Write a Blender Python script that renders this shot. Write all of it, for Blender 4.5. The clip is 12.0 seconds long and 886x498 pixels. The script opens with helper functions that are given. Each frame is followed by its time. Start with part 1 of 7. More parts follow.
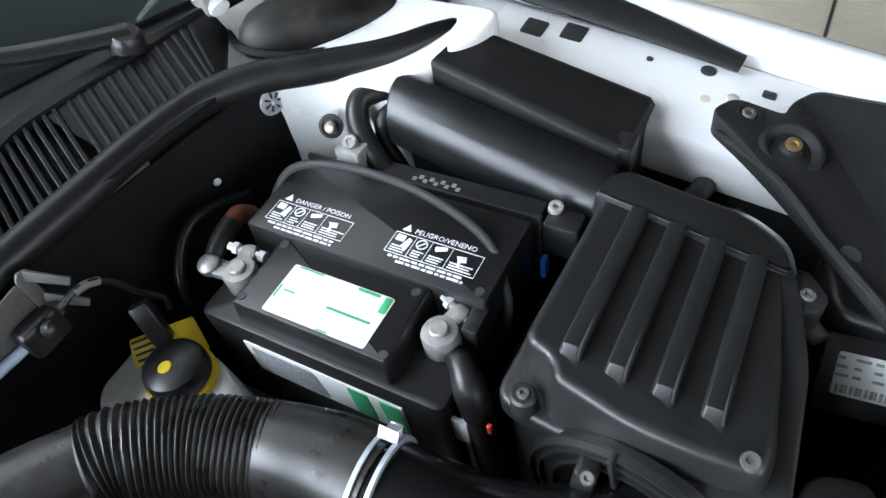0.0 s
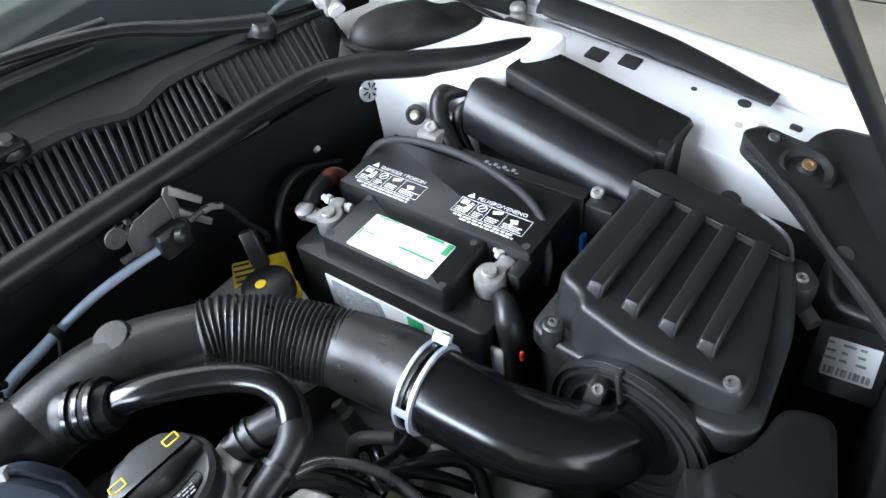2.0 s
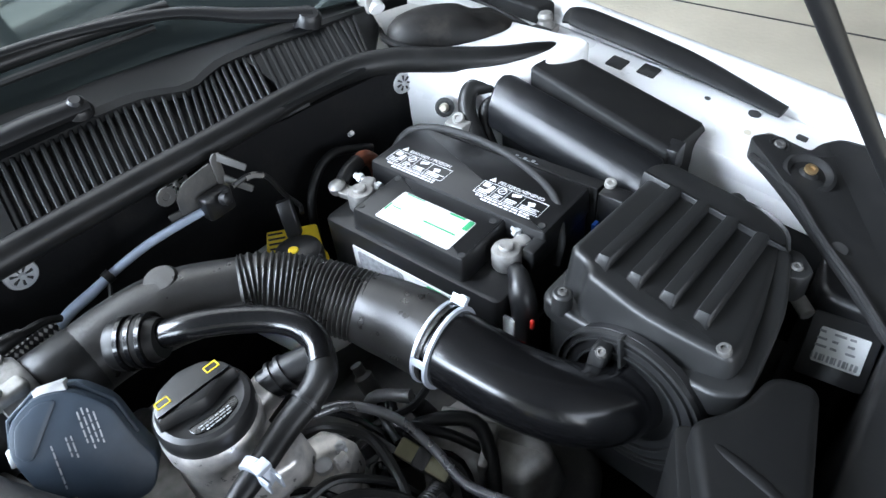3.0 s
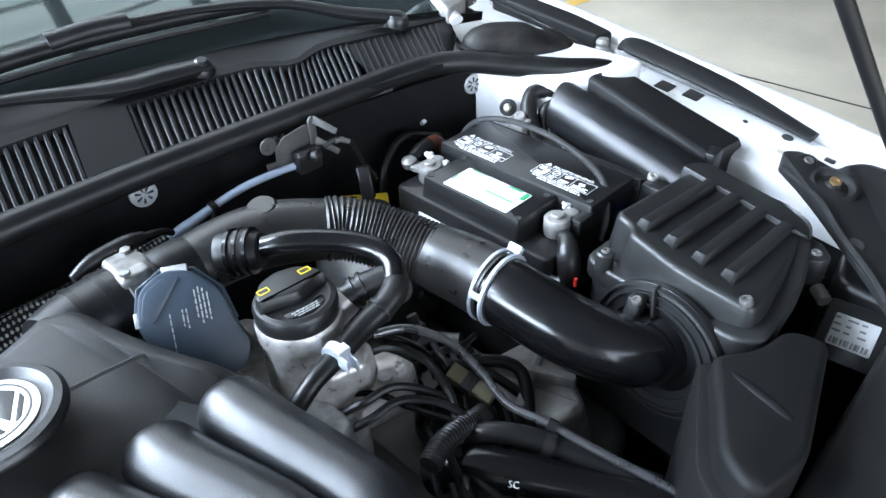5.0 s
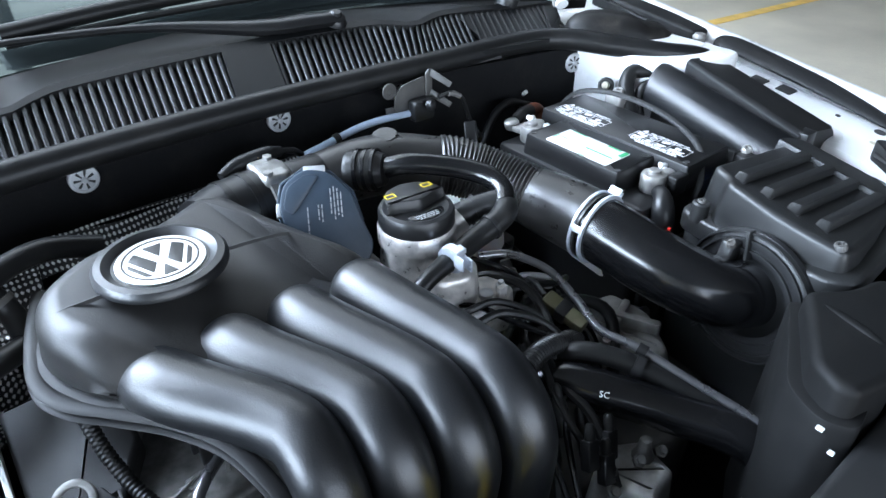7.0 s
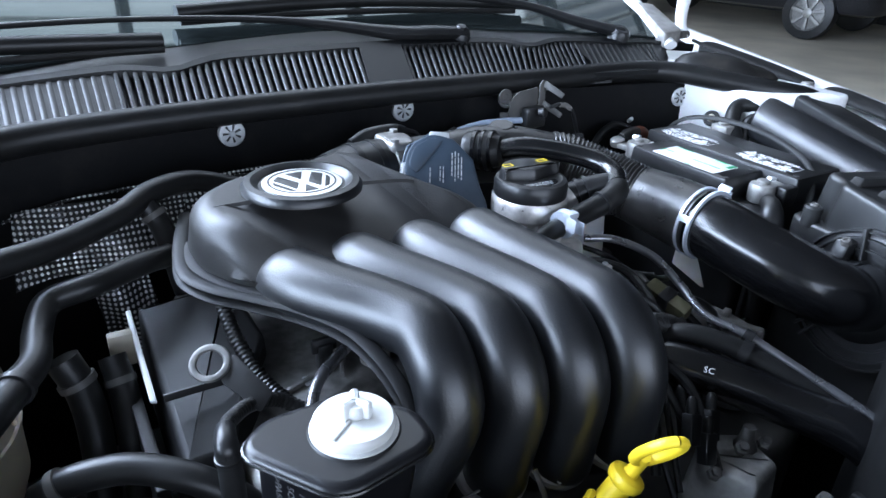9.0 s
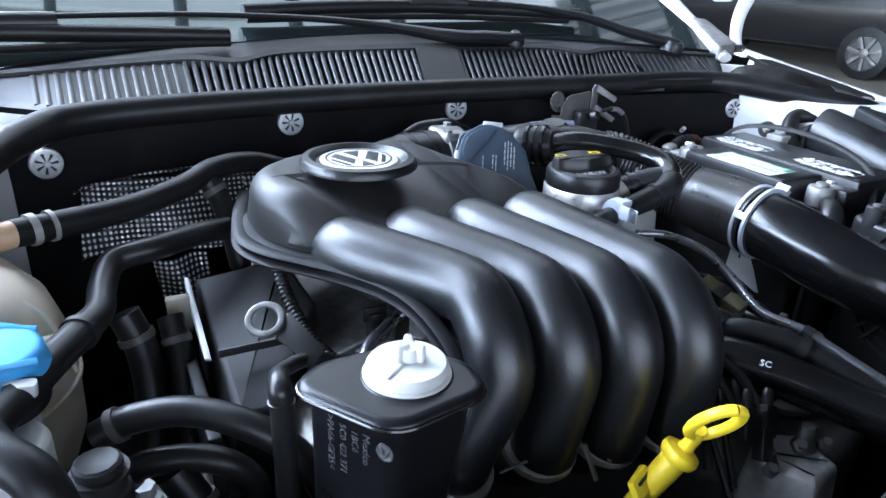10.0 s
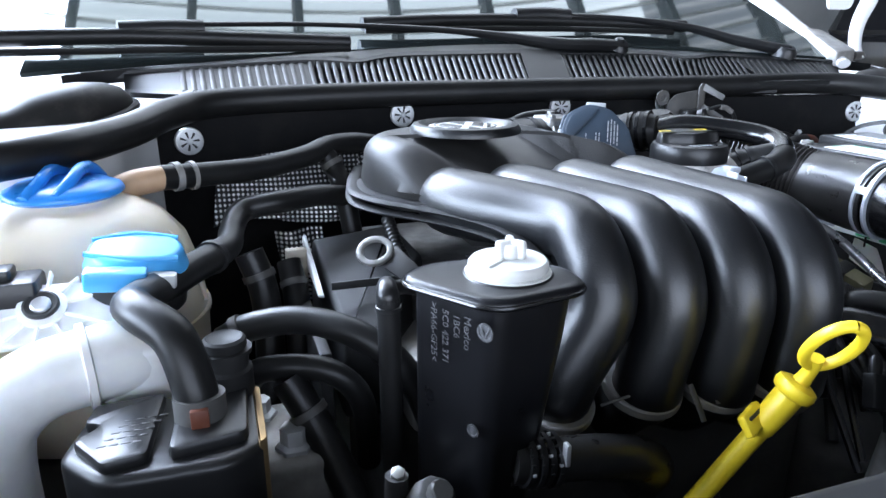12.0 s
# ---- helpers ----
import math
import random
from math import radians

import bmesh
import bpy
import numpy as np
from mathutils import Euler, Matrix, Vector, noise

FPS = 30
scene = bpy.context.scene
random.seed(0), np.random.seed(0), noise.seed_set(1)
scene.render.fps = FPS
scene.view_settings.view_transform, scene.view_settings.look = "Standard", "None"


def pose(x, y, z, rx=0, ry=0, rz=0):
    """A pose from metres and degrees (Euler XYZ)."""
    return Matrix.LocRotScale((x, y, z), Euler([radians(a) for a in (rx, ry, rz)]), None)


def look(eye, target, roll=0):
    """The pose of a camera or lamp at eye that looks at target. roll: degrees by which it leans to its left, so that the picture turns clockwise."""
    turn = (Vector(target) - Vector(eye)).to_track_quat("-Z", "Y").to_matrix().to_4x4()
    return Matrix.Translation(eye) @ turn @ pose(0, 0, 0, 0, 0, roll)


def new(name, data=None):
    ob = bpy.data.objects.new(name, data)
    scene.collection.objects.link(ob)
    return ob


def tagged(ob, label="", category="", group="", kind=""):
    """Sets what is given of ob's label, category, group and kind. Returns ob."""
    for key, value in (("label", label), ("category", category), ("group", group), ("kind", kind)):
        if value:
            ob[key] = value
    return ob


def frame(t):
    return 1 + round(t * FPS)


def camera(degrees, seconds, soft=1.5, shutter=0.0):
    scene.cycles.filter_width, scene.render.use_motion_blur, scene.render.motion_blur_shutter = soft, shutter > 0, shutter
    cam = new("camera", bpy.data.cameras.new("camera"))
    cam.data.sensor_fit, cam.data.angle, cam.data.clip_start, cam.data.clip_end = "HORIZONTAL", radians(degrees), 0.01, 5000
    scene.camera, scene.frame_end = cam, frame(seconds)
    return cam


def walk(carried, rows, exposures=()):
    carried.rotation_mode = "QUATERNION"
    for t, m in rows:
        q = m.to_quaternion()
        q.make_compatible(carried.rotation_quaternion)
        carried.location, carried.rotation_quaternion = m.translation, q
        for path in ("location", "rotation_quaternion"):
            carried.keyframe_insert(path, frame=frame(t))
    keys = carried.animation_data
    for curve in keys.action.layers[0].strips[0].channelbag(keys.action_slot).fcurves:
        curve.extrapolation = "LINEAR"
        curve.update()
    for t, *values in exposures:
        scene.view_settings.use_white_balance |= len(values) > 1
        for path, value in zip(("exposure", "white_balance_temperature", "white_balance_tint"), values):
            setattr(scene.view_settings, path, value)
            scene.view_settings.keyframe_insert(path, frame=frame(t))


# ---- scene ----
cam = camera(67.4, 12.0)
# seconds, place in metres, turn in degrees
ROWS = [
    (0.0, 0.1194, -0.5245, 1.3177, 40.42, 8.19, -62.22),
    (0.5, 0.0884, -0.5410, 1.3268, 41.96, 7.61, -60.86),
    (1.0, 0.0544, -0.5572, 1.3338, 43.20, 7.58, -58.70),
    (1.5, 0.0246, -0.5749, 1.3396, 44.48, 7.04, -56.75),
    (2.0, -0.0077, -0.5913, 1.3463, 45.65, 6.29, -54.47),
    (2.5, -0.0416, -0.6110, 1.3462, 47.15, 5.29, -52.65),
    (3.0, -0.0700, -0.6291, 1.3468, 47.90, 4.63, -51.24),
    (5.0, -0.2039, -0.6955, 1.3247, 53.18, 1.67, -45.84),
    (5.5, -0.2337, -0.7082, 1.3129, 53.65, 1.22, -44.39),
    (6.0, -0.2637, -0.7154, 1.2998, 54.23, 0.62, -42.84),
    (6.5, -0.2940, -0.7263, 1.2859, 55.09, 0.23, -41.12),
    (7.0, -0.3287, -0.7366, 1.2658, 56.13, -0.23, -39.31),
    (9.0, -0.4180, -0.7882, 1.1635, 63.88, -2.08, -31.40),
    (9.5, -0.4304, -0.7981, 1.1354, 65.38, -2.48, -29.41),
    (10.0, -0.4379, -0.8063, 1.1162, 66.79, -2.37, -27.40),
    (10.5, -0.4405, -0.8196, 1.0962, 68.33, -1.40, -24.30),
    (11.0, -0.4457, -0.8370, 1.0713, 69.71, -0.62, -21.97),
    (11.5, -0.4516, -0.8486, 1.0484, 71.00, -0.20, -20.46),
    (12.0, -0.4568, -0.8568, 1.0280, 72.27, -0.09, -18.71),
]
# the clip's camera lets its picture turn bluer and a little darker as it comes down
walk(cam, [(t, pose(*p)) for t, *p in ROWS], exposures=[(0.0, 0.02, 6700, 15), (3.0, 0.42, 6500, 15), (5.0, 0.58, 6250, 14), (7.0, 0.46, 6100, 14), (9.0, 0.22, 5850, 17), (10.5, 0.28, 5850, 17), (12.0, 0.50, 6100, 18)])

# ---- world, sun, roof light ----
world = bpy.data.worlds.new("world")
scene.world = world
world.use_nodes = True
SUN_EL, SUN_ROT = 52.0, 200.0
wn = world.node_tree.nodes
sky = wn.new("ShaderNodeTexSky")
sky.sky_type, sky.sun_disc = "NISHITA", False
sky.sun_elevation, sky.sun_rotation = radians(SUN_EL), radians(SUN_ROT)
wn["Background"].inputs[1].default_value = 0.12
world.node_tree.links.new(sky.outputs[0], wn["Background"].inputs[0])
sun = new("sun", bpy.data.lights.new("sun", "SUN"))
sun.data.energy, sun.data.angle, sun.data.color = 3.0, radians(0.5), (1.0, 0.95, 0.88)
_a, _e = radians(SUN_ROT), radians(SUN_EL)
SUN_DIR = Vector((math.sin(_a) * math.cos(_e), math.cos(_a) * math.cos(_e), math.sin(_e)))
sun.matrix_world = look(SUN_DIR * 30, (0, 0, 0))
# daylight in the roof's skylight, split in two; left lamp set far brighter for highlights
for x0, x1, power, tint in ((-5.9, -0.9, 2800.0, (0.72, 0.86, 1.0)), (-0.9, 2.3, 125.0, (0.84, 0.96, 1.0))):
    day = new("skylight_daylight", bpy.data.lights.new("skylight_daylight", "AREA"))
    day.data.shape, day.data.size, day.data.size_y = "RECTANGLE", x1 - x0, 5.0
    day.data.energy, day.data.color = power, tint
    day.matrix_world = pose((x0 + x1) / 2, 3.62, 3.57)
# daylight in the open workshop door
door = new("door_daylight", bpy.data.lights.new("door_daylight", "AREA"))
door.data.shape, door.data.size, door.data.size_y = "RECTANGLE", 4.2, 3.0
door.data.energy, door.data.color = 850.0, (0.72, 0.87, 1.0)
door.matrix_world = look((-5.95, 0.4, 1.75), (0, 0.4, 1.75))

# weak fill lamp added behind the camera to lift the shadows
front = new("front_fill", bpy.data.lights.new("front_fill", "AREA"))
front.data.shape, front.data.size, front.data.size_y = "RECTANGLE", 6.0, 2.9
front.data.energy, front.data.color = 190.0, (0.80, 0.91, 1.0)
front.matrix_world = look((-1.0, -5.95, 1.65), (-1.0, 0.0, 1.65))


# ---- materials ----
def mat(name, col, rough=0.5, metal=0.0, spec=0.5, var=0.15, scale=40.0, bump=0.0, bscale=400.0, coat=0.0, trans=0.0,
        dust=0.0, island=0.0, sss=0.0, rv=0.12):
    """Procedural surface: large stains, fine grain, roughness wear and fine relief."""
    m = bpy.data.materials.new(name)
    m.use_nodes = True
    nt = m.node_tree
    n, l = nt.nodes, nt.links
    b = n["Principled BSDF"]
    tc = n.new("ShaderNodeTexCoord")
    big = n.new("ShaderNodeTexNoise")
    big.inputs["Scale"].default_value, big.inputs["Detail"].default_value = scale, 6
    l.new(tc.outputs["Object"], big.inputs["Vector"])
    fine = n.new("ShaderNodeTexNoise")
    fine.inputs["Scale"].default_value, fine.inputs["Detail"].default_value = bscale, 3
    l.new(tc.outputs["Object"], fine.inputs["Vector"])
    ramp = n.new("ShaderNodeMapRange")
    ramp.inputs[1].default_value, ramp.inputs[2].default_value = 0.3, 0.7
    ramp.inputs[3].default_value, ramp.inputs[4].default_value = 1 - var, 1 + var
    l.new(big.outputs[0], ramp.inputs[0])
    base = n.new("ShaderNodeMix")
    base.data_type, base.blend_type = "RGBA", "MULTIPLY"
    base.inputs[0].default_value = 1.0
    base.inputs[6].default_value = (*col, 1)
    l.new(ramp.outputs[0], base.inputs[7])
    out = base.outputs[2]
    if dust:
        mask = n.new("ShaderNodeMapRange")
        mask.inputs[1].default_value, mask.inputs[2].default_value = 0.5, 0.75
        mask.inputs[3].default_value, mask.inputs[4].default_value = 0.0, dust
        dn = n.new("ShaderNodeTexNoise")
        dn.inputs["Scale"].default_value, dn.inputs["Detail"].default_value, dn.inputs["Roughness"].default_value = 18, 9, 0.7
        l.new(tc.outputs["Object"], dn.inputs["Vector"])
        l.new(dn.outputs[0], mask.inputs[0])
        d = n.new("ShaderNodeMix")
        d.data_type = "RGBA"
        l.new(mask.outputs[0], d.inputs[0])
        l.new(out, d.inputs[6])
        d.inputs[7].default_value = (0.22, 0.19, 0.155, 1)
        out = d.outputs[2]
    if island:
        g = n.new("ShaderNodeObjectInfo")
        hs = n.new("ShaderNodeMapRange")
        hs.inputs[3].default_value, hs.inputs[4].default_value = 1 - island, 1 + island
        l.new(g.outputs["Random"], hs.inputs[0])
        mm = n.new("ShaderNodeMix")
        mm.data_type, mm.blend_type = "RGBA", "MULTIPLY"
        mm.inputs[0].default_value = 1
        l.new(out, mm.inputs[6])
        l.new(hs.outputs[0], mm.inputs[7])
        out = mm.outputs[2]
    l.new(out, b.inputs["Base Color"])
    rr = n.new("ShaderNodeMapRange")
    rr.inputs[1].default_value, rr.inputs[2].default_value = 0.3, 0.7
    rr.inputs[3].default_value, rr.inputs[4].default_value = max(0.02, rough * (1 - rv)), min(1, rough * (1 + rv))
    l.new(big.outputs[0], rr.inputs[0])
    l.new(rr.outputs[0], b.inputs["Roughness"])
    b.inputs["Metallic"].default_value = metal
    b.inputs["Specular IOR Level"].default_value = spec
    b.inputs["Coat Weight"].default_value = coat
    b.inputs["Coat Roughness"].default_value = 0.08
    b.inputs["Transmission Weight"].default_value = trans
    if sss:
        b.inputs["Subsurface Weight"].default_value = sss
        b.inputs["Subsurface Radius"].default_value = (0.02, 0.015, 0.008)
    if bump:
        bp = n.new("ShaderNodeBump")
        bp.inputs["Strength"].default_value, bp.inputs["Distance"].default_value = bump, 0.14 / bscale
        l.new(fine.outputs[0], bp.inputs["Height"])
        l.new(bp.outputs[0], b.inputs["Normal"])
    return m


PLASTIC = mat("black_plastic", (0.012, 0.012, 0.0125), 0.36, bump=0.15, bscale=900, dust=0.02, rv=0.06)
MATTE = mat("matte_black_plastic", (0.014, 0.014, 0.0142), 0.55, spec=0.28, bump=0.25, bscale=900, dust=0.03, rv=0.06)
AIRBOX = mat("grained_black_plastic", (0.0150, 0.0152, 0.0152), 0.40, spec=0.55, bump=0.25, bscale=1200, dust=0.02, rv=0.06)
SATIN = mat("satin_black_plastic", (0.0045, 0.0049, 0.0058), 0.37, spec=0.72, bump=0.7, bscale=520, dust=0.012, rv=0.10, scale=30)
LIDPL = mat("dusty_satin_plastic", (0.020, 0.0192, 0.0185), 0.46, spec=0.5, bump=0.5, bscale=520, dust=0.05, rv=0.08, scale=30)
CANPL = mat("dull_reservoir_plastic", (0.0055, 0.0055, 0.0065), 0.30, spec=0.38, bump=0.15, bscale=700, dust=0.01, rv=0.12, scale=25)
GLOSS = mat("gloss_black_plastic", (0.0045, 0.0045, 0.005), 0.19, spec=0.6, bump=0.02, dust=0.006, rv=0.10, scale=25)
RUBBER = mat("black_rubber", (0.0095, 0.0095, 0.0095), 0.38, spec=0.36, bump=0.15, bscale=300, dust=0.03)
HOSE = mat("dusty_black_rubber", (0.020, 0.019, 0.018), 0.34, spec=0.55, bump=0.35, bscale=300, dust=0.07, rv=0.28, scale=55)
FELT = mat("insulation_felt", (0.009, 0.009, 0.0095), 0.85, spec=0.10, bump=0.6, bscale=250, dust=0.04)
DARK = mat("grimy_dark_metal", (0.085, 0.082, 0.078), 0.55, metal=0.2, bump=0.5, bscale=150, dust=0.35)
CAST = mat("cast_aluminium", (0.70, 0.67, 0.64), 0.36, metal=0.55, var=0.30, scale=70, bump=0.6, bscale=260, dust=0.2, rv=0.3)
STEEL = mat("zinc_steel", (0.66, 0.67, 0.68), 0.38, metal=0.55, var=0.2, bump=0.1, dust=0.1)
LEAD = mat("oxidised_lead", (0.36, 0.35, 0.335), 0.45, metal=0.6, var=0.3, scale=90, bump=0.5, bscale=300)
CHROME = mat("chromed_plastic", (0.80, 0.80, 0.78), 0.36, metal=0.6, var=0.05)
WHITE = mat("white_car_paint", (0.86, 0.86, 0.86), 0.28, var=0.02, scale=8, coat=0.5)
WHITEPL = mat("white_plastic", (0.60, 0.60, 0.58), 0.4, var=0.08, bump=0.05, dust=0.12)
TANK = mat("milky_tank_plastic", (0.78, 0.69, 0.55), 0.35, var=0.12, scale=14, sss=0.3)
MILK = mat("milky_white_plastic", (0.86, 0.86, 0.84), 0.4, var=0.07, sss=0.2, dust=0.1)
PALEBLUE = mat("light_blue_plastic", (0.08, 0.42, 0.85), 0.3, var=0.08)
BLUE = mat("blue_cap_plastic", (0.03, 0.26, 0.75), 0.3, var=0.08)
YELLOW = mat("yellow_plastic", (0.80, 0.58, 0.02), 0.4, var=0.08, dust=0.05)
LABEL = mat("white_paper_label", (0.80, 0.81, 0.80), 0.35, var=0.03)
GREEN = mat("green_print", (0.03, 0.35, 0.14), 0.4, var=0.1)
PRINT = mat("white_print", (0.75, 0.75, 0.75), 0.5, var=0.15, scale=200)
GREYPR = mat("grey_print", (0.30, 0.31, 0.32), 0.5, var=0.3, scale=200)
MOULD = mat("worn_grey_moulding", (0.055, 0.055, 0.057), 0.5, var=0.6, scale=260)
BLUEGREY = mat("blue_grey_plastic", (0.028, 0.042, 0.060), 0.45, bump=0.2, bscale=800, dust=0.08)
COWL = mat("cowl_plastic", (0.0032, 0.0036, 0.0040), 0.40, spec=0.26, var=0.1, scale=9, bump=0.06, bscale=1200, dust=0.012, rv=0.05)
SLEEVE = mat("pale_blue_sleeve", (0.52, 0.61, 0.76), 0.4, bump=0.3, bscale=500)
ZINC = mat("bluish_zinc", (0.58, 0.62, 0.69), 0.33, metal=0.4, bump=0.2, bscale=500)
FOIL = mat("embossed_foil", (0.75, 0.74, 0.73), 0.30, metal=1.0, var=0.15, dust=0.06)
CABLEGR = mat("grey_taped_cable", (0.16, 0.15, 0.14), 0.6, var=0.3, dust=0.2)
TANBR = mat("tan_stained_plastic", (0.42, 0.27, 0.16), 0.5, dust=0.2)
RUST = mat("rusty_orange_boot", (0.13, 0.035, 0.015), 0.6, dust=0.3)
RED = mat("red_plastic", (0.6, 0.03, 0.02), 0.4)
BLUECL = mat("blue_clip", (0.02, 0.12, 0.5), 0.4)
CONCRETE = mat("concrete", (0.50, 0.45, 0.355), 0.85, var=0.16, scale=1.6, bump=0.6, bscale=40)
GREYMET = mat("dusty_grey_metal", (0.30, 0.29, 0.275), 0.5, metal=0.3, var=0.35, bump=0.5, bscale=220, dust=0.45)
TAN = mat("tan_connector", (0.09, 0.083, 0.042), 0.5, var=0.25, dust=0.2)
PIPE = mat("satin_pipe_metal", (0.21, 0.21, 0.22), 0.28, metal=0.8, var=0.15, dust=0.1)
DUSTY = mat("dusty_black_plastic", (0.012, 0.0112, 0.0105), 0.5, spec=0.35, bump=0.25, bscale=600, dust=0.18)
DUCTPL = mat("dull_black_plastic", (0.006, 0.006, 0.006), 0.6, spec=0.18, bump=0.2, bscale=800, dust=0.02, rv=0.06)
ALU = mat("dull_aluminium", (0.24, 0.235, 0.225), 0.42, metal=0.6, var=0.35, scale=80, bump=0.4, bscale=260, dust=0.2)
ROADPAINT = mat("worn_yellow_paint", (0.75, 0.48, 0.12), 0.7, var=0.25, scale=6)
DARKCAR = mat("dark_car_paint", (0.012, 0.012, 0.014), 0.15, var=0.05, coat=0.6)
BEAM = mat("dark_steel_beam", (0.03, 0.03, 0.03), 0.6)
WALL = mat("painted_block_wall", (0.48, 0.48, 0.47), 0.8, var=0.12, scale=2, bump=0.4, bscale=60)
GOLD = mat("yellowed_bolt", (0.35, 0.24, 0.12), 0.4, metal=0.8, var=0.3)
CREAM = mat("cream_plastic", (0.55, 0.50, 0.40), 0.4)

# foil: bright glints and the dark shade between dimples painted into its colour
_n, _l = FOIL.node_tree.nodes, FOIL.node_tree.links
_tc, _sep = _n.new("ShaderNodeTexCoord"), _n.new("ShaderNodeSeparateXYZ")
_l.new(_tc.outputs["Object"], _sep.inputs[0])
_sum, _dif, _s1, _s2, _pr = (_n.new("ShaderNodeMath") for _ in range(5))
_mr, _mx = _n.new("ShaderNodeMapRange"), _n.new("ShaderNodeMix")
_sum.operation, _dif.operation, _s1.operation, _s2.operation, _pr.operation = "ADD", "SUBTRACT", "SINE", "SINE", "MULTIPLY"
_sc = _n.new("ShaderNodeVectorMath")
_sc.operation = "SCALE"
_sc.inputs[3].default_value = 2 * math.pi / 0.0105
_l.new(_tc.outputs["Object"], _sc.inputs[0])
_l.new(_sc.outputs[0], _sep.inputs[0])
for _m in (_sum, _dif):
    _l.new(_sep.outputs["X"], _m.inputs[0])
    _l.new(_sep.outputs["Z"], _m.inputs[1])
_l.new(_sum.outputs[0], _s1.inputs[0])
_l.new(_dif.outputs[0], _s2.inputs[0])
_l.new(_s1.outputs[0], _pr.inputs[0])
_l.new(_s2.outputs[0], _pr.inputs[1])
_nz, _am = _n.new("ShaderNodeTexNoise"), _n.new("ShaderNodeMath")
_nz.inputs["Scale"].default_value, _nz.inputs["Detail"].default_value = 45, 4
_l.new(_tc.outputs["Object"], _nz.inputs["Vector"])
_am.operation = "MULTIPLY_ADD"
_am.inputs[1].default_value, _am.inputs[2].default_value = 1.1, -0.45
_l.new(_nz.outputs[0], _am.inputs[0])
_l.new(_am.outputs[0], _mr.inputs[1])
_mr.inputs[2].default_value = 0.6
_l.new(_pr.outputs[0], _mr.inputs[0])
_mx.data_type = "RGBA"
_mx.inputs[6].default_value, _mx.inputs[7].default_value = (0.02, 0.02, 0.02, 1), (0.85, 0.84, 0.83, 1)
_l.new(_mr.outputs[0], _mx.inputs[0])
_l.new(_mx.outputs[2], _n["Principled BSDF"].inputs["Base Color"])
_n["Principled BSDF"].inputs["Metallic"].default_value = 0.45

GLASS = bpy.data.materials.new("windscreen_glass")
GLASS.use_nodes = True
_g = GLASS.node_tree.nodes["Principled BSDF"]
_g.inputs["Base Color"].default_value = (0.02, 0.025, 0.025, 1)
_g.inputs["Roughness"].default_value = 0.03
_g.inputs["IOR"].default_value = 1.56
_g.inputs["Specular Tint"].default_value = (0.80, 1.0, 0.92, 1)
SHEET = bpy.data.materials.new("translucent_roof_sheet")
SHEET.use_nodes = True
_n, _l = SHEET.node_tree.nodes, SHEET.node_tree.links
_t = _n.new("ShaderNodeBsdfTranslucent")
_t.inputs[0].default_value = (0.80, 0.84, 0.82, 1)
_l.new(_t.outputs[0], _n["Material Output"].inputs[0])


# ---- mesh helpers ----
def catmull(pts, n=8):
    p = [Vector(q) for q in pts]
    p = [2 * p[0] - p[1], *p, 2 * p[-1] - p[-2]]
    out = []
    for i in range(1, len(p) - 2):
        for k in range(n):
            t = k / n
            a, b, c, d = p[i - 1], p[i], p[i + 1], p[i + 2]
            out.append(0.5 * (2 * b + (c - a) * t + (2 * a - 5 * b + 4 * c - d) * t * t + (3 * b - a - 3 * c + d) * t ** 3))
    out.append(p[-2])
    return out


def sweep(bm, line, radii, seg=16, cap=True, flat=1.0, up=None):
    """A tube of rings along a line; radii: one number or one per point; flat: height over width."""
    line = [Vector(q) for q in line]
    if not hasattr(radii, "__len__"):
        radii = [radii] * len(line)
    tan = [(line[min(i + 1, len(line) - 1)] - line[max(i - 1, 0)]).normalized() for i in range(len(line))]
    u = Vector(up) if up else (Vector((0, 0, 1)) if abs(tan[0].z) < 0.8 else Vector((0, 1, 0)))
    rings = []
    for c, t, r in zip(line, tan, map(float, radii)):
        u = (u - t * u.dot(t)).normalized()
        v = t.cross(u)
        rings.append([bm.verts.new(c + r * (math.cos(a) * v + math.sin(a) * flat * u)) for a in (2 * math.pi * k / seg for k in range(seg))])
    for a, b in zip(rings, rings[1:]):
        for k in range(seg):
            bm.faces.new((a[k], a[(k + 1) % seg], b[(k + 1) % seg], b[k]))
    if cap:
        bm.faces.new(rings[0][::-1])
        bm.faces.new(rings[-1])
    return bm


def tube(pts, r, seg=16, n=8, cap=True, flat=1.0, up=None):
    """r: one number, or a list spread evenly along the line."""
    line = catmull(pts, n)
    if hasattr(r, "__len__"):
        k = np.linspace(0, len(r) - 1, len(line))
        r = list(np.interp(k, range(len(r)), r))
    return sweep(bmesh.new(), line, r, seg, cap, flat, up)


def along(pts, n, count):
    """Even points along a smooth line."""
    line = catmull(pts, n)
    d = np.concatenate([[0], np.cumsum([(b - a).length for a, b in zip(line, line[1:])])])
    out = []
    for s in np.linspace(0, d[-1], count):
        i = min(int(np.searchsorted(d, s, side="right")) - 1, len(line) - 2)
        out.append(line[i].lerp(line[i + 1], (s - d[i]) / max(1e-9, d[i + 1] - d[i])))
    return out


